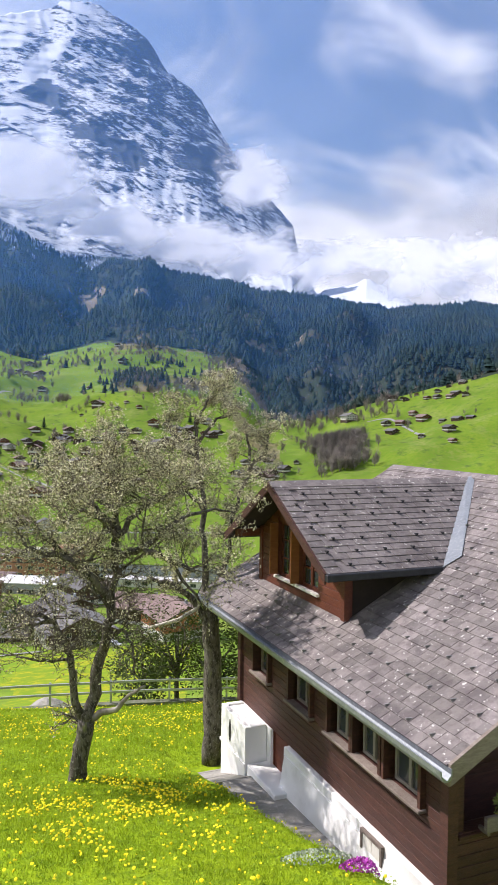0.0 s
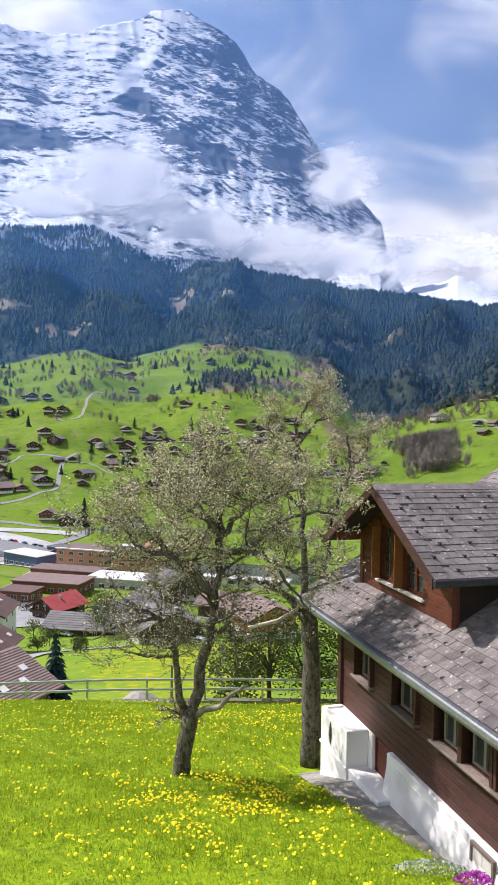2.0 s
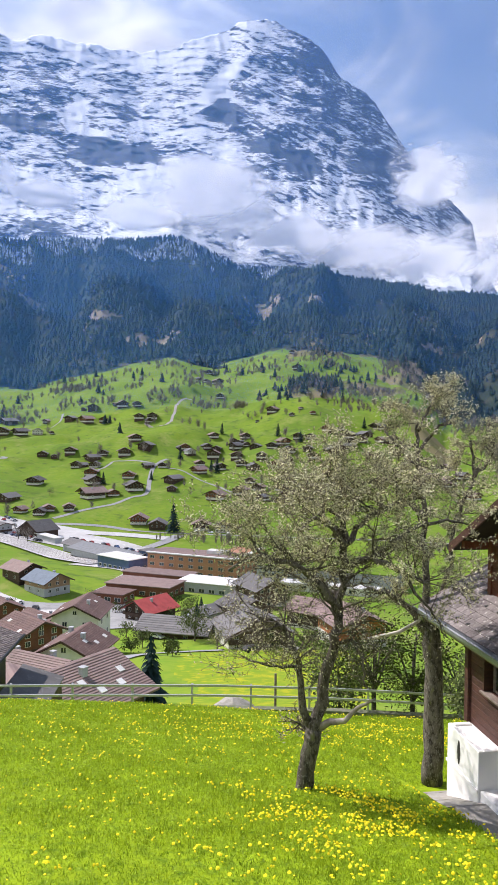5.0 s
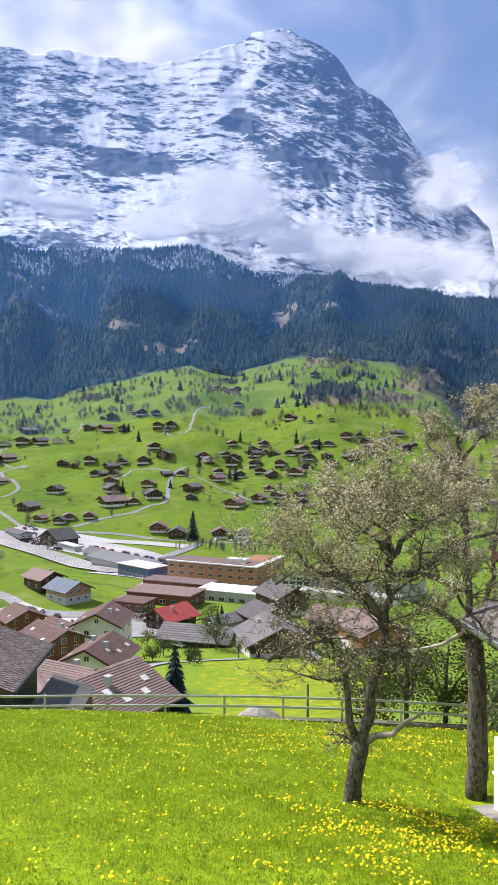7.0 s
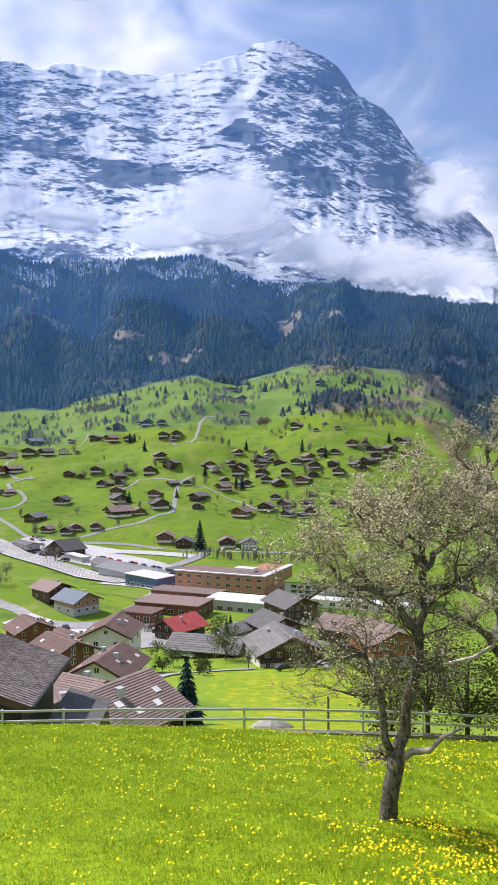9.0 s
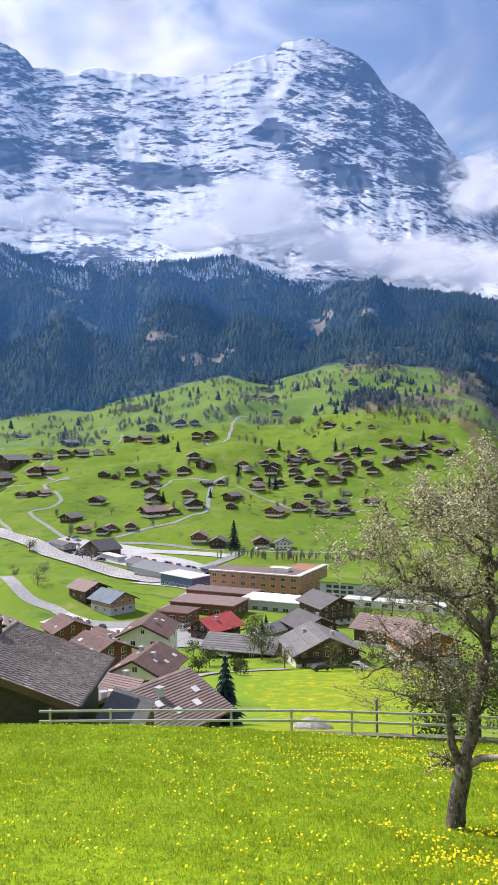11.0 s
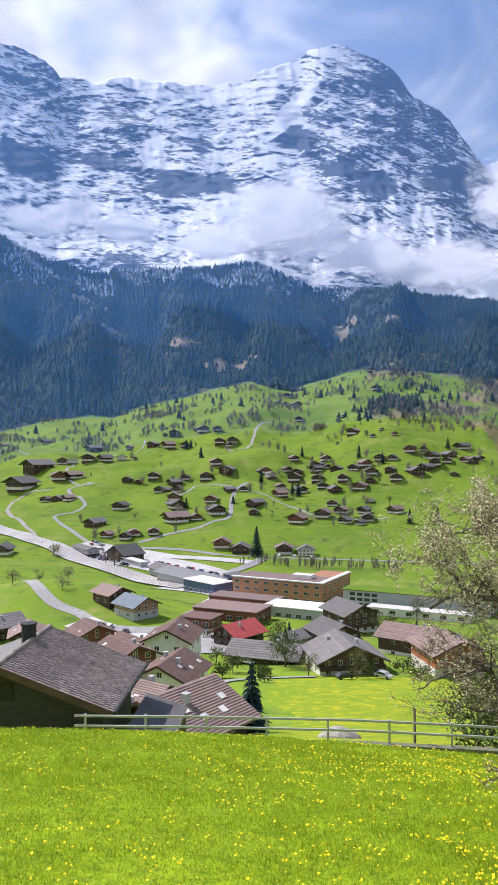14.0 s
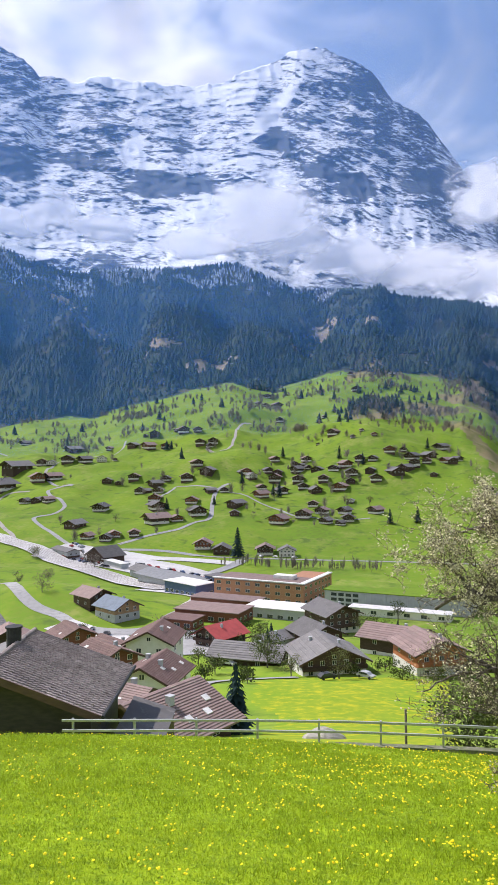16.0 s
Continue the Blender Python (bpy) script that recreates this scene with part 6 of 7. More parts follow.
road("lane", "pale lane beside the dandelion meadow", [(-61, 132), (-61, 156), (-55, 165), (-46, 170)], 4, M_ASPHALT)
road("road", "thin farm lane on the opposite meadow", [(145, 858), (174, 839), (185, 730)], 3, M_ASPHALT)
road("forecourt", "pale paved bus yard beside the station hall", [(-172, 356), (-136, 338), (-122, 316), (-112, 276)], 20, M_PLAZA, 0.42, 8)
road("car_park", "pale gravel car park behind the station", [(-256, 469), (-217, 465), (-183, 462), (-158, 457)], 15, M_PLAZA, 0.4, 6)
road("road", "pale bridge road crossing to the station", [(-166, 392), (-160, 420), (-157, 446), (-158, 474)], 8, M_ASPHALT, 0.45)
road("street", "street curving round the grassy spur", [(-117, 290), (-113, 262), (-112, 245), (-122, 234), (-138, 232)], 9, M_ASPHALT, 0.4)
RAIL = mat("rusty_rail", (0.16, 0.12, 0.10), 0.5, [(2, 0.4, 0.7, (0.24, 0.19, 0.16))], metal=0.5, coords="World")


def rails():
    ln = smooth_line([(-440, 528), (-345, 478), (-284, 441), (-201, 381), (-160, 352)], 8)
    for k in range(4):
        s = Solid()
        for side in (-0.72, 0.72):
            pts = []
            for i, p in enumerate(ln):
                d = (ln[min(i + 1, len(ln) - 1)] - ln[max(i - 1, 0)]).normalized()
                q = p + Vector((-d.y, d.x, 0)) * ((k - 1.5) * 3.2 + side)
                pts.append((q.x, q.y, ground_at(q.x, q.y) + 1.1))
            s.tube(pts, 0.06, 4)
        tagged(new("railway_track", s.mesh("railway_track", RAIL)), "pair of steel rails on gravel ballast", "railway track", "station tracks")


rails()

# ---- chalets on the far slopes ----
KINDS = [
    gabled("chalet", "dark timber chalet with white ground floor on the slope", 11, 11, 4.6, 0.5, V_DARK, R_DARK, V_WHITE, 1.4, cols=4, over=2.0),
    gabled("chalet", "reddish timber chalet with brown roof on the slope", 11, 11, 4.4, 0.5, V_RED, R_PINK, V_WHITE, 1.3, cols=4, over=1.9),
    gabled("chalet", "dark barn with grey slate roof on the slope", 11, 14, 3.4, 0.5, V_DARK, R_GREY, None, 0, cols=3, floors=1, balcony=False, over=1.7, chimneys=0),
    gabled("chalet", "brown chalet with faded pinkish roof on the slope", 11, 12, 4.6, 0.48, V_DARK, R_PINK, V_WHITE, 1.4, cols=4, over=1.9),
    gabled("chalet", "pale rendered house with dark roof on the slope", 11, 11, 4.8, 0.48, V_WHITE, R_GREY, None, 0, cols=4, floors=2, over=1.2),
]
UPPER = [(-174, 883, 13), (-146, 854, 6), (-139, 876, 5), (-122, 861, 7), (-189, 862, 5), (-322, 1162, 16), (-286, 1050, 12), (-342, 1164, 9), (-357, 1240, 14), (-197, 1198, 15), (-233, 1359, 10), (-157, 1366, 10), (-51, 1439, 12), (-221, 1055, 7)]
HAMLET_WEST = [(-699, 910, 10), (-658, 956, 13), (-510, 722, 25), (-506, 766, 14), (-494, 767, 11), (-473, 770, 16), (-453, 776, 14), (-538, 891, 16), (-446, 803, 14), (-482, 653, 26), (-457, 682, 16), (-446, 696, 14), (-417, 602, 10), (-402, 600, 10), (-373, 681, 11), (-329, 588, 13), (-320, 529, 13), (-291, 498, 9), (-273, 507, 10), (-259, 513, 9), (-345, 687, 12), (-313, 697, 9), (-321, 651, 11), (-318, 681, 11), (-303, 654, 11), (-293, 624, 13)]
HAMLET_MIDDLE = [(-281, 602, 14), (-261, 559, 16), (-254, 619, 12), (-236, 587, 15), (-248, 570, 11), (-292, 700, 14), (-277, 722, 15), (-296, 738, 13), (-346, 878, 13), (-328, 876, 14), (-399, 949, 16), (-381, 957, 12), (-439, 942, 15), (-439, 876, 13), (-415, 872, 15), (-400, 889, 12), (-484, 895, 9), (-235, 655, 9), (-209, 612, 12), (-203, 589, 9)]
HAMLET_EAST = [(-242, 745, 12), (-233, 734, 11), (-222, 758, 10), (-211, 758, 11), (-226, 799, 11), (-209, 740, 14), (-191, 765, 12), (-200, 788, 9), (-188, 794, 11), (-168, 759, 12), (-181, 726, 13), (-152, 713, 11), (-171, 706, 11), (-155, 689, 12), (-148, 748, 12), (-138, 757, 13), (-125, 774, 12), (-111, 772, 10), (-128, 735, 13), (-125, 713, 10), (-109, 737, 10), (-101, 718, 12), (-99, 813, 13), (-84, 735, 15), (-75, 752, 13), (-68, 765, 13)]
HAMLET_LOW = [(-73, 796, 14), (-57, 806, 13), (-85, 825, 8), (-46, 867, 14), (-38, 782, 10), (-28, 814, 10), (-132, 694, 14), (-189, 690, 12), (-196, 646, 11), (-210, 693, 10), (-161, 578, 15), (-144, 593, 13), (-133, 614, 11), (-123, 582, 10), (-146, 638, 10), (-107, 594, 11), (-114, 618, 10), (-88, 619, 11), (-115, 653, 7), (-48, 746, 8)]
EAST = [(187, 919, 16), (197, 908, 9), (214, 906, 8), (220, 877, 10), (229, 866, 11), (240, 848, 11), (248, 854, 12), (267, 894, 11), (252, 898, 8), (236, 889, 10), (195, 841, 11), (201, 819, 16), (213, 781, 9), (177, 823, 14), (161, 791, 14), (176, 721, 9), (202, 716, 14), (198, 690, 9), (128, 885, 22), (91, 978, 14), (72, 875, 9), (54, 731, 8), (235, 755, 9), (-3, 662, 15), (12, 684, 16), (27, 686, 16), (40, 704, 15), (25, 737, 15), (45, 637, 14), (3, 701, 11), (-33, 786, 15)]


def far_houses():
    rnd = random.Random(77)
    for name, spots, unit in (("upper meadow chalets", UPPER, 13.0), ("western hamlet chalets", HAMLET_WEST, 13.0), ("chalets in the middle of the slope", HAMLET_MIDDLE, 13.0),
                              ("eastern hamlet chalets", HAMLET_EAST, 13.0), ("chalets by the lower road", HAMLET_LOW, 13.0), ("chalets on the opposite slope", EAST, 17.0)):
        for x, y, size in spots:
            kind = rnd.choices(range(5), (5, 2.6, 4.2, 3, 0.9))[0]
            if (x, y) == (128, 885):
                kind = 4
            k = size / unit
            turn = rnd.choice((rnd.uniform(-40, 40), rnd.uniform(5, 45), rnd.uniform(-30, 30)))
            m = Matrix.Translation((x, y, ground_at(x, y) + 0.2)) @ Matrix.Rotation(radians(turn), 4, "Z") @ Matrix.Diagonal((k, k * rnd.uniform(0.85, 1.15), k * rnd.uniform(0.85, 1.0), 1))
            o = copy_thing(KINDS[kind], Matrix.Identity(4))
            o.matrix_basis = m
            o["group"] = name
            if size < 20 and rnd.random() < 0.15:
                x2, y2 = x + rnd.choice((-1, 1)) * rnd.uniform(10, 17), y + rnd.uniform(-14, 14)
                k2 = rnd.uniform(0.45, 0.75)
                o = copy_thing(KINDS[rnd.choice((0, 2, 2, 3))], Matrix.Identity(4))
                o.matrix_basis = Matrix.Translation((x2, y2, ground_at(x2, y2) + 0.2)) @ Matrix.Rotation(radians(rnd.uniform(-50, 60)), 4, "Z") @ Matrix.Diagonal((k2, k2, k2, 1))
                o["group"] = name


far_houses()
for q, (x, y) in zip(KINDS, ((-336, 432), (-198, 502), (-182, 498), (-151, 503), (-134, 499))):
    put(q, x, y, 15)
    q["group"] = "chalets by the lower road"

# ---- woods ----
NEEDLE = mat("spruce_needles", (0.026, 0.052, 0.050), 0.85, [(0.006, 0.45, 0.62, (0.055, 0.075, 0.05)), (0.05, 0.45, 0.7, (0.018, 0.038, 0.038))], island=0.18, spec=0.1, coords="World")
SNOWY = mat("snow_dusted_needles", (0.30, 0.33, 0.36), 0.8, [(0.03, 0.45, 0.6, (0.06, 0.085, 0.09)), (0.2, 0.5, 0.65, (0.7, 0.73, 0.78))], island=0.4, spec=0.1, coords="World")
BARE = mat("bare_branches", (0.23, 0.205, 0.18), 0.9, [(0.05, 0.4, 0.7, (0.33, 0.28, 0.24)), (0.4, 0.45, 0.7, (0.20, 0.18, 0.155))], island=0.3, spec=0.05, coords="World")


def spruce_shape(rnd, tiers, sides):
    """Stacked ragged skirts of branches on a thin trunk, one unit high."""
    v, f = [], []
    for t in range(tiers):
        z0 = 0.08 + 0.80 * t / tiers
        z1 = min(1.0, z0 + 1.55 / tiers)
        r = 0.20 * (1 - t / tiers) ** 0.85 + 0.02
        b = len(v)
        for k in range(sides):
            a = 2 * math.pi * (k + 0.5 * (t % 2)) / sides
            q = r * rnd.uniform(0.72, 1.2)
            v.append((math.cos(a) * q, math.sin(a) * q, z0 + rnd.uniform(-0.03, 0.03)))
        v.append((rnd.uniform(-0.01, 0.01), rnd.uniform(-0.01, 0.01), z1))
        f += [(b + k, b + (k + 1) % sides, b + sides) for k in range(sides)]
    return v, f


def bare_shape(rnd, n=75):
    """A leafless broad crown: trunk and a spray of thin branches, one unit high."""
    v, f = [], []

    def sliver(a, b, w):
        d = (b - a).orthogonal().normalized() * w
        k = len(v)
        v.extend([tuple(a - d), tuple(a + d), tuple(b)])
        f.append((k, k + 1, k + 2))

    sliver(Vector((0, 0, -0.03)), Vector((0, 0, 0.75)), 0.022)
    for _ in range(n):
        a = Vector((rnd.gauss(0, 0.06), rnd.gauss(0, 0.06), rnd.uniform(0.12, 0.6)))
        ang = rnd.uniform(0, 6.28)
        h = rnd.uniform(0.3, 1.0)
        r = 0.38 * math.sqrt(max(0.05, 1 - ((h - 0.58) / 0.45) ** 2)) * rnd.uniform(0.4, 1.1)
        sliver(a, Vector((math.cos(ang) * r, math.sin(ang) * r, h)), 0.013)
    return v, f


def scatter(shapes, x, y, height, rng, wide=1.0):
    """Many trees of a few shapes as one pair of arrays."""
    z = land_z(x, y)
    which = rng.integers(0, len(shapes), len(x))
    V, F, base = [], [], 0
    for k, (sv, sf) in enumerate(shapes):
        i = np.flatnonzero(which == k)
        if not len(i):
            continue
        sv, sf = np.array(sv), np.array(sf)
        a = rng.uniform(0, 2 * np.pi, len(i))
        c, s = np.cos(a)[:, None], np.sin(a)[:, None]
        h = height[i][:, None]
        w = h * wide * rng.uniform(0.8, 1.2, len(i))[:, None]
        vx = (sv[None, :, 0] * c - sv[None, :, 1] * s) * w + x[i][:, None]
        vy = (sv[None, :, 0] * s + sv[None, :, 1] * c) * w + y[i][:, None]
        vz = sv[None, :, 2] * h + z[i][:, None] - 0.3
        V.append(np.stack([vx, vy, vz], 2).reshape(-1, 3))
        F.append((sf[None] + (np.arange(len(i)) * len(sv))[:, None, None] + base).reshape(-1, 3))
        base += len(i) * len(sv)
    return np.concatenate(V), np.concatenate(F)


def edge_radius(az):
    return np.interp(np.clip(az, -25, 50), [-25, -8, -5, -2.2, 0, 2], [950, 950, 1000, 1100, 1250, 1400])


def forest():
    rng = np.random.default_rng(1)
    rnd = random.Random(2)
    n = 52000
    az = rng.uniform(-23, 43, n)
    r = np.sqrt(rng.uniform(880 ** 2, 2320 ** 2, n))
    a = np.radians(az)
    x, y = CENTRE[0] - np.sin(a) * r, CENTRE[1] + np.cos(a) * r
    rm = edge_radius(az) + 45 * wobble(x, y, 60, 5)
    open_ = in_clearing(x, y)
    keep = (r > rm + 8) & (~open_ | (rng.random(n) < 0.12)) & (rng.random(n) < 0.93)
    leafless = (wobble(x, y, 110, 9.1) + 0.4 * wobble(x, y, 30, 3.9) > 0.24) & (r < rm + 750)
    dark = keep & (~leafless | (rng.random(n) < 0.4))
    pale = keep & leafless & (rng.random(n) < 0.5)
    spruces = [spruce_shape(rnd, 4, 5) for _ in range(6)]
    h = rng.uniform(6, 19, n) * (1 + 0.35 * wobble(x, y, 40, 3.3))
    dusted = dark & (r > 2120 + 60 * wobble(x, y, 45, 6.6)) & (az > 9) & (wobble(x, y, 70, 2.4) > -0.1) & (rng.random(n) < 0.75)
    v, f = scatter(spruces, x[dusted], y[dusted], h[dusted], rng)
    tagged(new("snowy_spruces", tri_mesh("snowy_spruces", v, f, SNOWY)), "snow-dusted spruces at the upper edge of the forest", "trees", kind="stuff")
    dark &= ~dusted
    v, f = scatter(spruces, x[dark], y[dark], h[dark] * rng.uniform(0.75, 1.15, dark.sum()), rng, 1.85)
    tagged(new("forest", tri_mesh("forest", v, f, NEEDLE)), "dense dark spruce forest covering the lower mountainside", "forest", kind="stuff")
    bare = [bare_shape(rnd, 30) for _ in range(5)]
    v, f = scatter(bare, x[pale], y[pale], h[pale] * 0.7, rng)
    # copses and hedgerows on the meadow
    m = 5200
    az = rng.uniform(-22, 42, m)
    r = np.sqrt(rng.uniform(560 ** 2, 1420 ** 2, m))
    a = np.radians(az)
    X, Y = CENTRE[0] - np.sin(a) * r, CENTRE[1] + np.cos(a) * r
    rm = edge_radius(az)
    clump = wobble(X, Y, 34, 2.7) + 0.5 * wobble(X, Y, 90, 6.1)
    ok = (r < rm - 10) & (clump > 0.62 - 0.5 * np.clip((r - rm + 480) / 480, 0, 1)) & (az > -3.5)
    pick = rng.random(m) < np.clip(0.05 + 0.36 * np.clip((r - 700) / 500, 0, 1), 0, 1)
    ok &= pick
    spr = ok & (wobble(X, Y, 60, 1.1) > 0.1) & (rng.random(m) < 0.4)
    lf = ok & ~spr
    fine = [bare_shape(rnd, 60) for _ in range(5)]
    v2, f2 = scatter(fine, X[lf], Y[lf], rng.uniform(8, 15, lf.sum()), rng)
    # the grove of bare trees beside the stream
    k = 330
    t = rng.random(k)
    gx = 84 + 26 * t + rng.normal(0, 10, k)
    gy = 672 + 120 * rng.random(k)
    v3, f3 = scatter(fine, gx, gy, rng.uniform(12, 20, k), rng)
    # bare trees along the foot of the ravine
    k2 = 420
    a2 = np.radians(rng.uniform(-12, 3, k2))
    r2 = edge_radius(np.degrees(a2)) - rng.uniform(-60, 75, k2)
    v4, f4 = scatter(fine, CENTRE[0] - np.sin(a2) * r2, CENTRE[1] + np.cos(a2) * r2, rng.uniform(8, 15, k2), rng)
    # clumps on the upper meadow
    cx, cy = [], []
    for _ in range(75):
        ca, cr = radians(rng.uniform(1, 40)), rng.uniform(0.55, 0.98)
        cr = 560 + (edge_radius(math.degrees(ca)) - 560) * cr
        q = int(rng.integers(4, 16))
        cx.append(CENTRE[0] - math.sin(ca) * cr + rng.normal(0, 13, q))
        cy.append(CENTRE[1] + math.cos(ca) * cr + rng.normal(0, 9, q))
    for _ in range(26):
        ca, cr = radians(rng.uniform(-3, 8)), rng.uniform(900, 1350)
        q = int(rng.integers(6, 20))
        cx.append(CENTRE[0] - math.sin(ca) * cr + rng.normal(0, 24, q))
        cy.append(CENTRE[1] + math.cos(ca) * cr + rng.normal(0, 24, q))
    for x0, y0 in [(-656, 1025), (-634, 1113), (-579, 1092), (-556, 1119), (-531, 1122), (-374, 999), (-344, 1010), (-299, 1003), (-238, 957), (-194, 896), (-423, 1056), (-481, 1102), (-489, 954), (-558, 930), (-541, 872), (-471, 993), (-278, 1018)]:
        q = int(rng.integers(7, 16))
        cx.append(x0 + rng.normal(0, 11, q))
        cy.append(y0 + rng.normal(0, 9, q))
    # orchard trees and hedges round the chalets
    for x0, y0, size in UPPER + HAMLET_WEST + HAMLET_MIDDLE + HAMLET_EAST + HAMLET_LOW + EAST:
        q = int(rng.integers(0, 3))
        t = rng.uniform(0, 2 * np.pi, q)
        cx.append(x0 + np.cos(t) * (size * 0.8 + rng.uniform(2, 12, q)))
        cy.append(y0 + np.sin(t) * (size * 0.8 + rng.uniform(2, 12, q)))
    cx, cy = np.concatenate(cx), np.concatenate(cy)
    v5, f5 = scatter(fine, cx, cy, rng.uniform(6, 15, len(cx)), rng)
    # poplars and hedges along the river meadow
    px = rng.uniform(-165, -60, 90)
    v6, f6 = scatter(fine, px, 452 + rng.normal(0, 5, 90), rng.uniform(5, 10, 90), rng, 0.5)
    V, F, b = [], [], 0
    for vv, ff in ((v, f), (v2, f2), (v3, f3), (v4, f4), (v5, f5), (v6, f6)):
        V.append(vv)
        F.append(ff + b)
        b += len(vv)
    tagged(new("bare_trees", tri_mesh("bare_trees", np.concatenate(V), np.concatenate(F), BARE)), "leafless grey-brown trees in groves and hedgerows", "trees", kind="stuff")
    tall = [spruce_shape(rnd, 6, 7) for _ in range(5)]
    # a dark wood on the brow of the meadow
    k3 = 150
    bx, by = -158 + rng.normal(0, 30, k3), 1085 + rng.normal(0, 52, k3) 
    bx = bx - (by - 1085) * -0.1
    xs, ys = np.concatenate([X[spr], bx]), np.concatenate([Y[spr], by])
    v, f = scatter(tall, xs, ys, rng.uniform(7, 17, len(xs)), rng, 1.45)
    tagged(new("meadow_spruces", tri_mesh("meadow_spruces", v, f, NEEDLE)), "scattered dark spruces on the upper meadow", "trees", kind="stuff")


forest()


def spruce(label, x, y, height, seed):
    rnd = random.Random(seed)
    ob = empty("spruce", (0, 0, 0), label, "tree")
    local_part("trunk", Solid().tube([(0, 0, -0.5), (0, 0, height * 0.9)], [height * 0.018, height * 0.004], 6), BARK, ob)
    v, f = [], []
    for t in range(11):
        z0 = 0.05 + 0.86 * t / 11
        r = 0.27 * (1 - t / 11.5) ** 0.9
        for k in range(13):
            a = 2 * math.pi * (k + rnd.random() * 0.6) / 13
            q = r * rnd.uniform(0.75, 1.2)
            tip = Vector((math.cos(a) * q, math.sin(a) * q, z0 - 0.03 * rnd.random()))
            side = Vector((-math.sin(a), math.cos(a), 0)) * q * 0.26
            b = len(v)
            top = Vector((0, 0, z0 + 0.09))
            mid = tip * 0.55
            mid.z = z0 + 0.045
            v += [top * height, (mid + side) * height, tip * height, (mid - side) * height]
            f += [(b, b + 1, b + 2), (b, b + 2, b + 3)]
    me = mesh_from("crown", v, f, NEEDLE)
    c = new("crown", me)
    c.parent = ob
    return put(ob, x, y, rnd.uniform(0, 360))


spruce("slim dark spruce standing just below the fence", -31.6, 82, 9.0, 1)
spruce("tall dark spruce by the valley road", -166, 486, 23, 2)
for i, (x, y, hh) in enumerate([(-185, 668, 16), (-192, 672, 13), (-236, 712, 15), (-150, 790, 16), (-73, 590, 13), (-52, 597, 14), (-120, 760, 14), (-60, 840, 14), (-270, 600, 12), (-92, 196, 8), (-66, 214, 8), (-30, 240, 9), (-70, 232, 7), (-220, 815, 14)]):
    spruce("dark green spruce standing among the chalets", x, y, hh, 10 + i)

LEAFY = mat("fresh_leaves", (0.09, 0.12, 0.035), 0.7, [(0.5, 0.4, 0.7, (0.13, 0.15, 0.05)), (3, 0.45, 0.7, (0.05, 0.075, 0.025))], island=0.4, spec=0.1, coords="World")
PALE_LEAF = mat("pale_spring_leaves", (0.20, 0.20, 0.09), 0.7, [(0.5, 0.4, 0.7, (0.25, 0.24, 0.12))], island=0.35, spec=0.1, coords="World")
GREY_TWIG = mat("grey_twigs", (0.16, 0.14, 0.12), 0.9, [(2, 0.4, 0.7, (0.22, 0.19, 0.16))], island=0.3, coords="World")


def broad_tree(name, label, x, y, height, wide, material, n, seed, leaf=0.25):
    """A small broadleaf: tapering trunk, limbs, and many small leaf clumps with gaps between."""
    rnd = random.Random(seed)
    ob = empty(name, (0, 0, 0), label, "tree" if "bush" not in name else "bush")
    s = Solid().tube([(0, 0, -0.6), (0.05, 0, height * 0.35), (0, 0.05, height * 0.8)], [height * 0.03, height * 0.022, 0.02], 6)
    v, f = [], []
    for _ in range(14):
        a, e = rnd.uniform(0, 6.28), rnd.uniform(0.35, 1.0)
        tip = Vector((math.cos(a) * wide * 0.42 * rnd.uniform(0.6, 1.05), math.sin(a) * wide * 0.42 * rnd.uniform(0.6, 1.05), height * e * 0.95))
        root = Vector((0, 0, height * rnd.uniform(0.22, 0.5)))
        s.tube([root, root.lerp(tip, 0.5) + Vector((0, 0, 0.05 * height)), tip], [height * 0.012, height * 0.008, 0.01], 4)
        for _ in range(n // 14):
            c = tip + Vector((rnd.gauss(0, 1), rnd.gauss(0, 1), rnd.gauss(0, 0.8))) * wide * 0.13
            d = Vector((rnd.uniform(-1, 1), rnd.uniform(-1, 1), rnd.uniform(-1, 1))).normalized() * leaf * rnd.uniform(0.5, 1.1)
            g = d.orthogonal().normalized() * leaf * 0.45
            b = len(v)
            v += [c - d, c + g, c + d, c - g]
            f.append((b, b + 1, b + 2, b + 3))
    local_part("trunk", s, BARK, ob)
    c = new("crown", mesh_from("crown", v, f, material))
    c.parent = ob
    return put(ob, x, y, rnd.uniform(0, 360))


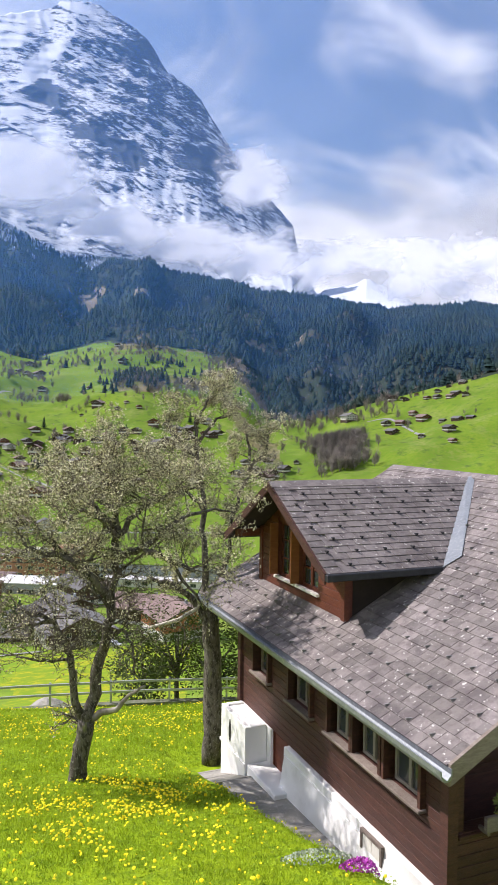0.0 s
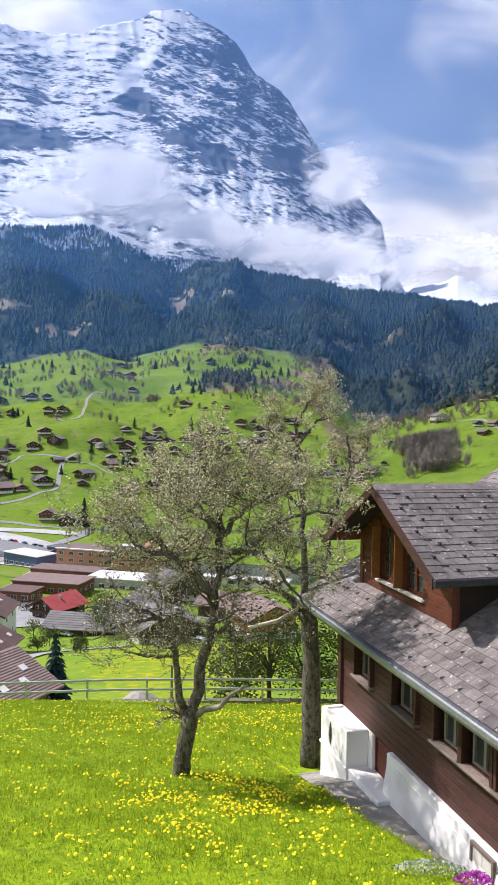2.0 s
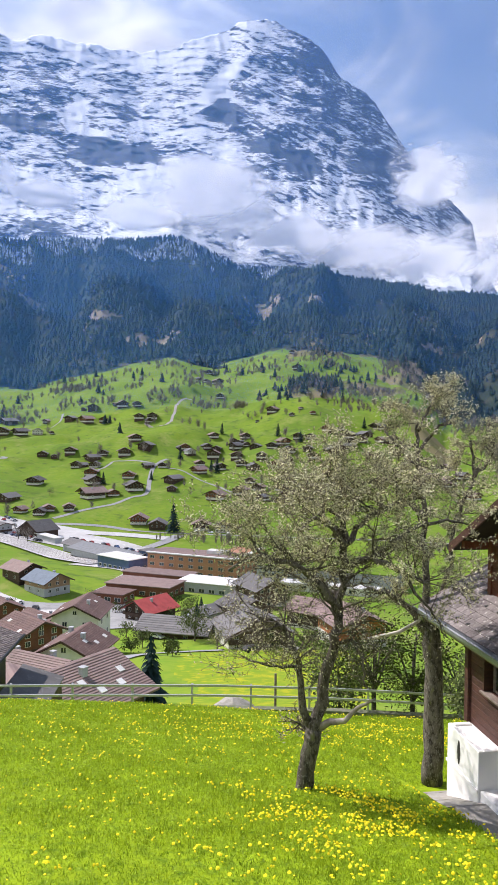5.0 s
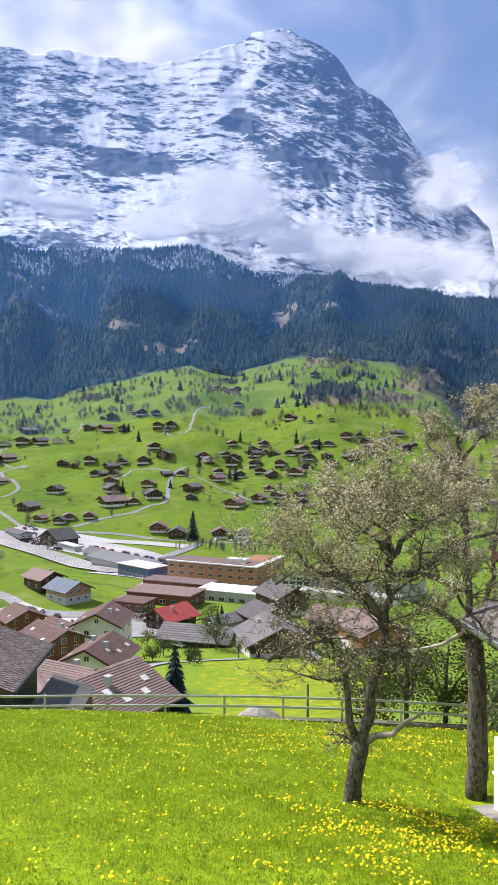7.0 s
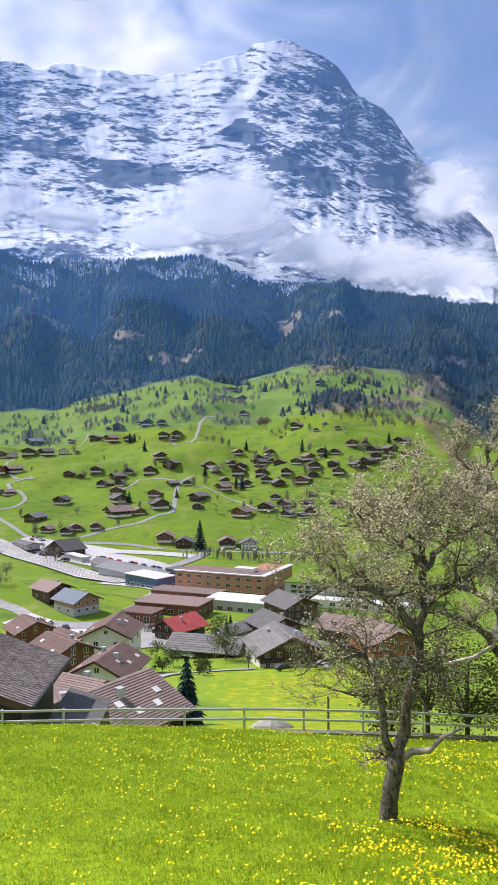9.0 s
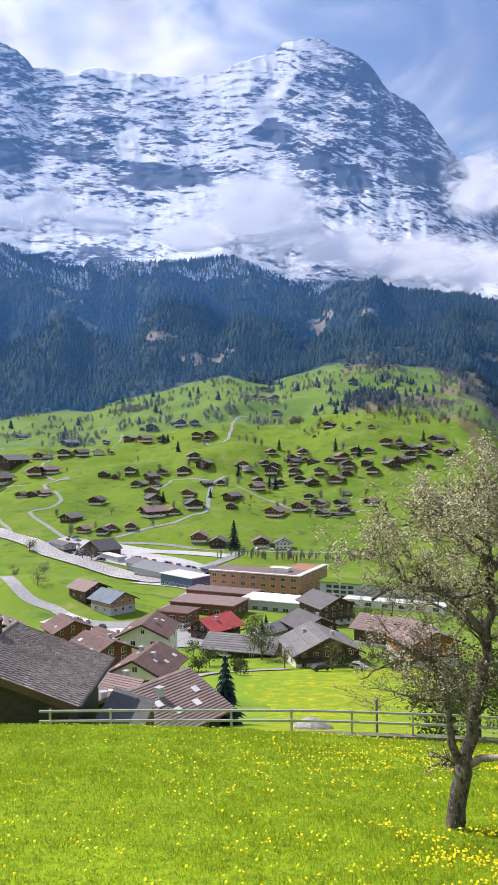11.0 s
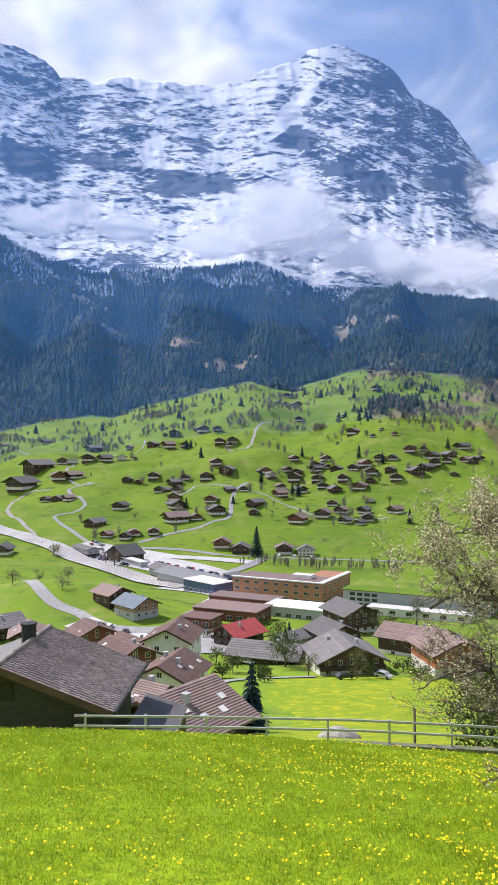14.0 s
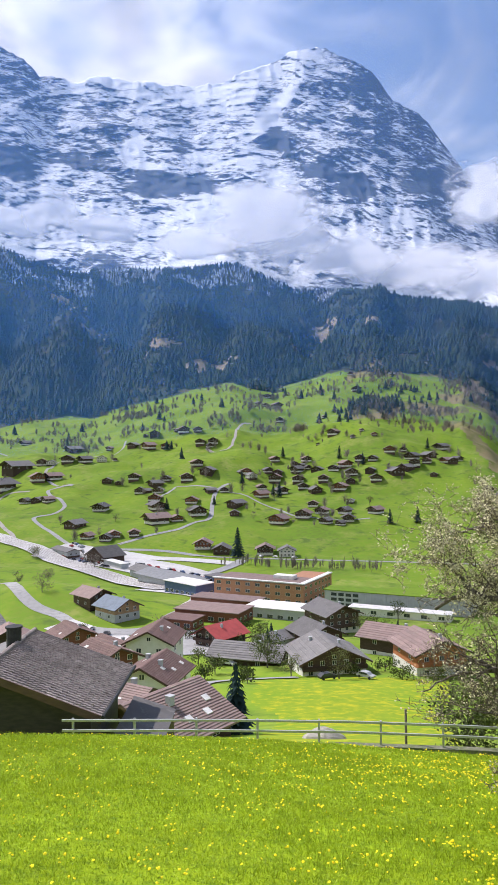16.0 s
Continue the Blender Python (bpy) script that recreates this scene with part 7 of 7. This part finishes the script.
for i, (x, y, h, w, m, k, leaf) in enumerate([
    (-58, 186, 9, 9, LEAFY, 1500, 0.3), (-36, 170, 6.5, 6, PALE_LEAF, 700, 0.22), (-48, 172, 6, 4, PALE_LEAF, 420, 0.2), (-90, 168, 5, 5, LEAFY, 500, 0.25),
    (-45, 258, 6, 8, PALE_LEAF, 700, 0.25), (-36, 262, 6, 6, LEAFY, 600, 0.25), (-90, 226, 6, 7, PALE_LEAF, 500, 0.25), (-22, 204, 5, 6, LEAFY, 600, 0.22), (-12, 188, 5, 6, LEAFY, 600, 0.22),
    (-205, 268, 7, 6, GREY_TWIG, 350, 0.3), (-188, 285, 6, 5, GREY_TWIG, 300, 0.25), (-214, 300, 8, 5, GREY_TWIG, 320, 0.3), (-176, 262, 7, 8, GREY_TWIG, 500, 0.28), (-230, 320, 6, 5, GREY_TWIG, 260, 0.25),
    (-112, 238, 6, 5, GREY_TWIG, 300, 0.25), (-300, 440, 9, 9, PALE_LEAF, 600, 0.4), (-250, 425, 11, 7, GREY_TWIG, 420, 0.35), (-238, 415, 10, 6, GREY_TWIG, 400, 0.35), (-96, 152, 5, 4, LEAFY, 400, 0.25),
    (-300, 560, 7, 6, GREY_TWIG, 300, 0.3), (-120, 650, 9, 7, PALE_LEAF, 350, 0.4), (-96, 640, 10, 6, PALE_LEAF, 350, 0.4)]):
    broad_tree("garden_tree", "dark leafy tree beside a barn" if m is LEAFY else "small tree with pale spring leaves" if m is PALE_LEAF else "leafless grey orchard tree on the meadow", x, y, h, w, m, k, 50 + i, leaf)

# dense shrubs and hedges in the gardens of the village
for i, (x, y, h, w) in enumerate([(-78, 222, 4, 4), (-83, 245, 4, 5), (-69, 176, 4.5, 4.5), (-68, 166, 4, 4), (-79, 190, 5, 5), (-50, 268, 5, 6), (-42, 267, 5, 5), (-35, 288, 8, 5), (-52, 232, 4, 4), (-77, 243, 4, 5), (-79, 288, 5, 5), (-98, 230, 4, 5), (-132, 219, 6, 3), (-35, 178, 3, 4), (-27, 184, 3, 5),
                                  (-62, 258, 4, 5), (-70, 150, 3.5, 4), (-92, 150, 5, 3.5), (-88, 178, 4, 4), (-100, 196, 4, 5), (-72, 134, 4, 3), (-47, 110, 3.5, 3), (-22, 176, 3, 5), (-14, 178, 3, 5), (-104, 206, 4, 4), (-60, 172, 3, 4), (-52, 150, 3, 3)]):
    broad_tree("garden_bush", "dark green garden bush between the village houses", x, y, h, w, LEAFY, 420, 300 + i, 0.3)

# evergreen shrubs at the end of the lawn, behind the fruit trees
for i, (x, y, h, w) in enumerate([(-2.9, 33.5, 4.6, 3.6), (-1.2, 34.0, 4.8, 4.0), (0.8, 33.6, 4.2, 3.6), (-4.6, 34.6, 3.4, 3.0), (1.6, 30.5, 3.2, 3.0)]):
    o = broad_tree("garden_bush", "dense olive-green bush behind the fruit trees", x, y, h, w, LEAFY, 2600, 90 + i, 0.11)


def stone_heap(x, y, w, h):
    """A low grey mound of stones on the meadow."""
    rows, cols, v, f = 9, 22, [], []
    for i in range(rows):
        for j in range(cols):
            a, q = 2 * math.pi * j / cols, i / (rows - 1)
            k = 1 + 0.16 * noise.noise(Vector((math.cos(a) * 2, math.sin(a) * 2, q * 3)))
            px, py = x + math.cos(a) * w * q * k, y + math.sin(a) * w * 0.7 * q * k
            v.append((px, py, ground_at(px, py) - 0.1 + h * (1 - q * q) + 0.12 * noise.noise(Vector((px * 2.3, py * 2.3, 0)))))
    for i in range(rows - 1):
        f += [(i * cols + j, i * cols + (j + 1) % cols, (i + 1) * cols + (j + 1) % cols, (i + 1) * cols + j) for j in range(cols)]
    tagged(new("stone_heap", mesh_from("stone_heap", v, f, M_CONCRETE)), "low grey heap of stones on the dandelion meadow", "stones")


stone_heap(-19.5, 74.0, 2.3, 1.3)


# ---- parked cars ----
def car(paint):
    ob = empty("parked_car", (0, 0, 0), "small parked car on the station forecourt", "car", "parked cars")
    s = Solid()
    prof = [(-2.1, 0.35), (2.1, 0.35), (2.15, 0.75), (1.25, 0.88), (0.6, 1.42), (-1.2, 1.45), (-1.9, 0.95), (-2.15, 0.8)]
    s.add([(x, -0.85, z) for x, z in prof] + [(x, 0.85, z) for x, z in prof], [tuple(range(8)), tuple(range(15, 7, -1))] + [(i, 8 + i, 8 + (i + 1) % 8, (i + 1) % 8) for i in range(8)])
    local_part("body", s, paint, ob)
    local_part("window_band", Solid().hexa([(-1.6, -0.87, 0.95), (0.95, -0.87, 0.95), (0.95, 0.87, 0.95), (-1.6, 0.87, 0.95)], [(-1.15, -0.865, 1.36), (0.55, -0.865, 1.36), (0.55, 0.865, 1.36), (-1.15, 0.865, 1.36)]), V_GLASS, ob)
    for x in (-1.35, 1.35):
        for y in (-0.85, 0.85):
            local_part("wheel", Solid().tube([(x, y - 0.1, 0.33), (x, y + 0.1, 0.33)], 0.33, 12), DARK_METAL, ob)
    return ob


def cars():
    rnd = random.Random(8)
    paints = [mat("car_" + n, c, 0.3, [(1, 0.4, 0.7, tuple(0.9 * q for q in c))]) for n, c in (("white", (0.7, 0.7, 0.7)), ("black", (0.03, 0.03, 0.035)), ("silver", (0.4, 0.41, 0.42)), ("blue", (0.05, 0.09, 0.2)), ("red", (0.35, 0.04, 0.04)))]
    first = [car(p) for p in paints]
    for k, c in enumerate(first):
        put(c, -118 + 0.8 * k, 300 + 6 * k, 80, lift=0.3)
    for i in range(60):
        t = rnd.random()
        x = -292 + 130 * t
        y = 468 - 78 * t + rnd.choice((-11, -6, 6, 12))
        along, off = (x + 176) * 0.83 - (y - 385) * 0.56, (x + 176) * 0.56 + (y - 385) * 0.83
        if abs(along) < 34 and abs(off) < 10:
            x, y = x + 0.56 * 17, y + 0.83 * 17
        copy_thing(rnd.choice(first), pose(x, y, ground_at(x, y) + 0.5, 0, 0, rnd.choice((-35, 145, 55)) + rnd.uniform(-6, 6)))
    for x, y in ((-106, 232), (-128, 228), (-137, 232), (-38, 166), (-30, 172), (-70, 190), (-150, 489), (-140, 489), (-126, 488), (-36, 196)):
        copy_thing(first[rnd.randrange(3)], pose(x, y, ground_at(x, y) + 0.3, 0, 0, rnd.uniform(0, 360)))


cars()

# ---- low cloud hanging along the mountain's foot ----
def cloud_material():
    m = bpy.data.materials.new("cloud")
    m.use_nodes = True
    nt = m.node_tree
    nt.nodes.clear()
    N, L = nt.nodes.new, nt.links.new
    out = N("ShaderNodeOutputMaterial")
    tc = N("ShaderNodeTexCoord")
    geo = N("ShaderNodeNewGeometry")
    sub = N("ShaderNodeVectorMath")
    sub.operation = "MULTIPLY_ADD"
    sub.inputs[1].default_value, sub.inputs[2].default_value = (2, 2, 2), (-1, -1, -1)
    L(tc.outputs["UV"], sub.inputs[0])
    ln = N("ShaderNodeVectorMath")
    ln.operation = "LENGTH"
    flat = N("ShaderNodeVectorMath")
    flat.operation = "MULTIPLY"
    flat.inputs[1].default_value = (1, 1, 0)
    L(sub.outputs[0], flat.inputs[0])
    L(flat.outputs[0], ln.inputs[0])
    n = N("ShaderNodeTexNoise")
    n.inputs["Scale"].default_value, n.inputs["Detail"].default_value, n.inputs["Roughness"].default_value, n.inputs["Distortion"].default_value = 0.0062, 9, 0.55, 0.6
    L(geo.outputs["Position"], n.inputs["Vector"])
    a = N("ShaderNodeMath")
    a.operation = "MULTIPLY_ADD"
    a.inputs[1].default_value = 2.6
    L(n.outputs["Fac"], a.inputs[0])
    b = N("ShaderNodeMath")
    b.operation = "MULTIPLY"
    b.inputs[1].default_value = -1.35
    L(ln.outputs["Value"], b.inputs[0])
    L(b.outputs[0], a.inputs[2])
    r = N("ShaderNodeMapRange")
    r.interpolation_type = "SMOOTHSTEP"
    r.inputs[1].default_value, r.inputs[2].default_value, r.inputs[3].default_value, r.inputs[4].default_value = 0.22, 0.95, 0.0, 0.98
    L(a.outputs[0], r.inputs[0])
    rim = N("ShaderNodeMapRange")
    rim.interpolation_type = "SMOOTHSTEP"
    rim.inputs[1].default_value, rim.inputs[2].default_value, rim.inputs[3].default_value, rim.inputs[4].default_value = 0.99, 0.75, 0.0, 1.0
    L(ln.outputs["Value"], rim.inputs[0])
    al = N("ShaderNodeMath")
    al.operation = "MULTIPLY"
    L(r.outputs[0], al.inputs[0])
    L(rim.outputs[0], al.inputs[1])
    d, t, tr = N("ShaderNodeBsdfDiffuse"), N("ShaderNodeBsdfTranslucent"), N("ShaderNodeBsdfTransparent")
    d.inputs["Color"].default_value = (0.97, 0.97, 0.98, 1)
    t.inputs["Color"].default_value = (0.97, 0.97, 0.98, 1)
    m1, m2 = N("ShaderNodeMixShader"), N("ShaderNodeMixShader")
    m1.inputs[0].default_value = 0.45
    L(d.outputs[0], m1.inputs[1])
    L(t.outputs[0], m1.inputs[2])
    L(al.outputs[0], m2.inputs[0])
    L(tr.outputs[0], m2.inputs[1])
    L(m1.outputs[0], m2.inputs[2])
    L(m2.outputs[0], out.inputs["Surface"])
    return m


CLOUD = cloud_material()


def cloud(az, tan, wide, high, r):
    """One billow: a soft-edged rounded sheet, leaning back with the slope. az, wide in degrees; tan, high as slopes from the valley's rim."""
    rows, cols = 14, 48
    v, uv = [], []
    for i in range(rows):
        for j in range(cols):
            rho, th = i / (rows - 1), 2 * math.pi * j / (cols - 1)
            s, t = rho * math.cos(th), rho * math.sin(th)
            a = radians(az + s * wide / 2)
            bulge = 35 * (1 - rho * rho)
            q = r + 1.35 * t * high / 2 * r - bulge + 14 * noise.noise(Vector((s * 3 + az, t * 3, 0.5)))
            v.append((CENTRE[0] - math.sin(a) * q, CENTRE[1] + math.cos(a) * q, (tan + t * high / 2) * q))
            uv.append((0.5 + 0.5 * s, 0.5 + 0.5 * t))
    me = mesh_from("cloud", v, grid_faces(rows, cols), CLOUD, None, True)
    layer = me.uv_layers.new(name="UVMap")
    for lp in me.loops:
        layer.data[lp.index].uv = uv[lp.vertex_index]
    tagged(new("cloud", me), "soft white cloud hanging along the mountain's foot", "cloud", "low clouds")


for c in ((35.9, 0.300, 6.5, 0.050, 2420), (32.6, 0.318, 4.6, 0.075, 2440), (29.0, 0.296, 7.5, 0.048, 2430), (21.0, 0.287, 9, 0.060, 2420), (16.4, 0.322, 9.0, 0.110, 2440),
          (14.5, 0.300, 9.5, 0.125, 2430), (10.0, 0.262, 11, 0.092, 2420), (4.8, 0.243, 10, 0.082, 2410), (-0.5, 0.230, 11, 0.085, 2440), (-6.5, 0.216, 12, 0.085, 2560), (-12.5, 0.214, 12, 0.095, 2750), (-19, 0.208, 12, 0.10, 2850), (-0.2, 0.326, 6.2, 0.115, 2700)):
    cloud(c[0], c[1], c[2] * 1.2, c[3] * 1.2, c[4])


# ---- thin blue sheets standing in for haze in the valley air ----
def haze_sheet_material(name, thickness):
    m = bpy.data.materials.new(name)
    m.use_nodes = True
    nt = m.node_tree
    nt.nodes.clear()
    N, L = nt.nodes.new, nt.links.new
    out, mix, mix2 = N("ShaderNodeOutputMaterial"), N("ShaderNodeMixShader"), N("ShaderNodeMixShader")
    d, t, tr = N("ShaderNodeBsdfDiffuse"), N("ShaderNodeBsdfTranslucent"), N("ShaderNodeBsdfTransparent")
    # the blue scatter of distant air is put into the sheet's colour
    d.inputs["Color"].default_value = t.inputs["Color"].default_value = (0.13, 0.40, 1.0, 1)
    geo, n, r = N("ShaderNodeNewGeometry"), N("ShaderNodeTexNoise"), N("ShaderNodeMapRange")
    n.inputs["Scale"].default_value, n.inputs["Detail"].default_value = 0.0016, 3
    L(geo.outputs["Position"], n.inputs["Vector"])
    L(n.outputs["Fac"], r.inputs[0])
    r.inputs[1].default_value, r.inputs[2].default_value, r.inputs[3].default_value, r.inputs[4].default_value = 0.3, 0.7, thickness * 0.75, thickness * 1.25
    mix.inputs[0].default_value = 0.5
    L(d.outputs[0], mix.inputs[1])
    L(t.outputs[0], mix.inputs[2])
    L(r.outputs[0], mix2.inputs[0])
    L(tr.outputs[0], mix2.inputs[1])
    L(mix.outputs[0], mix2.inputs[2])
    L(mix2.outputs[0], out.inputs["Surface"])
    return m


# one curved, nearly transparent sheet, added to tint everything behind it blue
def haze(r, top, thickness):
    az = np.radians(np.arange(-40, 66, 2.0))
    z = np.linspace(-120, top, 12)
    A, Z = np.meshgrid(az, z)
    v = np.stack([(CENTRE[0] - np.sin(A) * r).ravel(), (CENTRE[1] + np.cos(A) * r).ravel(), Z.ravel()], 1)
    me = mesh_from("haze", v, grid_faces(len(z), len(az)), haze_sheet_material("haze", thickness), None, True)
    tagged(new("haze", me), "see-through blue sheet standing in for haze in the valley air", "haze", kind="stuff")


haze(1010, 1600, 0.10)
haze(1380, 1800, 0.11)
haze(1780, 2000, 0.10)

# ---- shingles, hooks ----
def shingle_at(origin, along, up, normal, w, length, lift):
    """Pose of one shingle: along the eaves, up the slope, tilted a little by its lap."""
    m = Matrix((along, up, normal)).transposed().to_4x4()
    m.translation = origin + normal * lift
    return m @ Matrix.Rotation(radians(-2.2), 4, "X") @ Matrix.Diagonal((w, length, 1, 1))


def shingle_base():
    s = Solid().hexa([(0.012, 0, 0), (0.988, 0, 0), (0.988, 1.12, 0), (0.012, 1.12, 0)], [(0.02, 0.006, 0.016), (0.98, 0.006, 0.016), (0.98, 1.12, 0.010), (0.02, 1.12, 0.010)])
    return s


def main_roof_shingles():
    rnd = random.Random(11)
    along, up = (H(1, 0, 0) - H(0, 0, 0)).normalized(), (H(0, 1, PITCH) - H(0, 0, 0)).normalized()
    normal = along.cross(up).normalized()
    if normal.z < 0:
        normal = -normal
    k = math.sqrt(1 + PITCH ** 2)
    base = shingle_base()
    me = base.mesh("shingle", SHINGLE)
    rows = int(RIDGE_V * k / 0.205)
    single, rest = [], []
    for i in range(rows):
        v = i * 0.205 / k
        n = 32
        w = 9.77 / n
        for j in range(-1, n + 1):
            u0 = (j + (0.5 if i % 2 else 0.0)) * w
            a, b = max(u0, 0.0), min(u0 + w, 9.77)
            if b - a < 0.05:
                continue
            c = (a + b) / 2
            if D0 - 0.02 < c < D1 + 0.02 and v > DWV - 0.1 and dormer_z(c) - 0.35 > roof_z(v) - 0.0 and DW0 - 0.2 < c < DW1 + 0.2:
                continue
            if DW0 < c < DW1 and valley_v(c) > v > DWV:
                continue
            origin = H(a, v, roof_z(v)) - up * 0.02
            m = shingle_at(origin, along, up, normal, b - a, 0.205 * rnd.uniform(0.97, 1.03), 0.012 + rnd.random() * 0.006)
            m = m @ Matrix.Rotation(radians(rnd.uniform(-0.8, 0.8)), 4, "Z")
            (single if len(single) < 300 and c < 7.0 else rest).append(m)
    for m in single:
        ob = new("shingle", me)
        ob.parent = roof
        ob.matrix_basis = m
    v, f = merge_copies(base.v, base.f, [np.array(m) for m in rest])
    tagged(add_part("shingles", mesh_from("shingles", v, f, SHINGLE), roof), kind="stuff")
    # snow hooks
    hook = Solid().hexa([(-0.012, -0.01, 0), (0.012, -0.01, 0), (0.012, 0.10, 0), (-0.012, 0.10, 0)], [(-0.012, -0.03, 0.05), (0.012, -0.03, 0.05), (0.012, -0.015, 0.055), (-0.012, -0.015, 0.055)])
    hm = hook.mesh("snow_hook", mat("galvanised_hook", (0.16, 0.155, 0.15), 0.6, [(30, 0.4, 0.7, (0.30, 0.30, 0.29))], metal=0.4, coords="World"))
    for i in range(1, 26, 3):
        v = i * 0.205 / k
        for j in range(18):
            u = 0.3 + j * 0.54 + (0.27 if i % 2 else 0)
            if u > 9.6 or (DW0 - 0.5 < u < DW1 + 0.5 and v > DWV - 0.15 and v < valley_v(min(max(u, D0), D1)) + 0.3):
                continue
            ob = new("snow_hook", hm)
            ob.parent = roof
            ob.matrix_basis = shingle_at(H(u, v, roof_z(v)), along, up, normal, 1.0, 0.8, 0.025)


def dormer_shingles():
    rnd = random.Random(12)
    k = math.sqrt(1 + DP ** 2)
    base = shingle_base()
    hooks = Solid().hexa([(-0.014, -0.02, 0), (0.014, -0.02, 0), (0.014, 0.1, 0), (-0.014, 0.1, 0)], [(-0.014, -0.04, 0.06), (0.014, -0.04, 0.06), (0.014, -0.025, 0.065), (-0.014, -0.025, 0.065)])
    hm = hooks.mesh("snow_hook", DARK_METAL)
    for a, s in ((D0, 1), (D1, -1)):
        along = (H(0, 1, 0) - H(0, 0, 0)).normalized() * (-s)
        up = (H(s, 0, DP) - H(0, 0, 0)).normalized()
        normal = along.cross(up).normalized()
        if normal.z < 0:
            along, normal = -along, -normal
        mats4 = []
        step = 0.185
        for i in range(int((DM - D0) * k / step)):
            u = a + s * i * step / k
            v1 = valley_v(u) + 0.02
            n = max(1, round((v1 - DV) / 0.31))
            w = (v1 - DV) / n
            for j in range(n):
                v = DV + (j if along.dot(H(0, 1, 0) - H(0, 0, 0)) > 0 else j + 1) * w
                off = (0.5 * w if i % 2 else 0) * (1 if 0 < j < n - 1 else 0)
                m = shingle_at(H(u, v + off, dormer_z(u)) - up * 0.01, along, up, normal, w, step * 1.03, 0.01 + rnd.random() * 0.006)
                mats4.append(np.array(m))
            if i % 2 == 1:
                for j in range(int((v1 - DV) / 0.62)):
                    ob = new("snow_hook", hm)
                    ob.parent = dormer_roof
                    ob.matrix_basis = shingle_at(H(u, DV + 0.25 + j * 0.62 + (0.3 if i % 4 == 1 else 0), dormer_z(u)), along, up, normal, 1.2, 0.8, 0.02)
        v, f = merge_copies(base.v, base.f, mats4)
        tagged(add_part("shingles", mesh_from("shingles", v, f, SHINGLE), dormer_roof), kind="stuff")


main_roof_shingles()
dormer_shingles()


def near_roof_tiles():
    """Interlocking tiles on the roof below the fence: each with a raised roll."""
    roof_o, n, along, run, rise, length = NEAR_ROOF
    up = (run + Vector((0, 0, rise))).normalized()
    normal = along.cross(up).normalized()
    if normal.z < 0:
        normal = -normal
    slope = (run + Vector((0, 0, rise))).length
    tile = mat("weathered_tile", (0.26, 0.22, 0.205), 0.8, [(0.8, 0.42, 0.7, (0.34, 0.295, 0.275)), (6, 0.5, 0.7, (0.15, 0.115, 0.105))], random_=0.22, island=0.2, bump=0.2, coords="World")
    s = Solid()
    s.hexa([(0.0, 0, 0), (0.97, 0, 0), (0.97, 1.1, 0), (0.0, 1.1, 0)], [(0.0, 0, 0.03), (0.97, 0, 0.03), (0.97, 1.1, 0.02), (0.0, 1.1, 0.02)])
    s.hexa([(0.66, -0.02, 0.03), (0.97, -0.02, 0.03), (0.97, 1.1, 0.02), (0.66, 1.1, 0.02)], [(0.74, 0.0, 0.085), (0.89, 0.0, 0.085), (0.89, 1.1, 0.06), (0.74, 1.1, 0.06)])
    me = s.mesh("tile", tile)
    rows, cols = int(slope / 0.255), int(length / 0.25)
    single, rest = [], []
    flip = along.cross(up).z < 0
    ax = -along if flip else along
    for i in range(rows):
        for j in range(cols):
            a = n + along * ((j + (1 if flip else 0)) * length / cols) + up * (i * slope / rows)
            m = shingle_at(a, ax, up, normal, length / cols, slope / rows, 0.01)
            (single if len(single) < 290 else rest).append(m)
    for m in single:
        ob = new("tile", me)
        ob.parent = roof_o
        ob.matrix_basis = m
    if rest:
        v, f = merge_copies(s.v, s.f, [np.array(m) for m in rest])
        tagged(add_part("tiles", mesh_from("tiles", v, f, tile), roof_o), kind="stuff")
    r = Solid()
    p = n + run + Vector((0, 0, rise))
    for k in range(16):
        q = p + along * (k * length / 16)
        r.tube([q + Vector((0, 0, 0.02)), q + along * (length / 16 - 0.02) + Vector((0, 0, 0.05))], 0.13, 8)
    add_part("ridge_tiles", r.mesh("ridge_tiles", tile), roof_o)


near_roof_tiles()
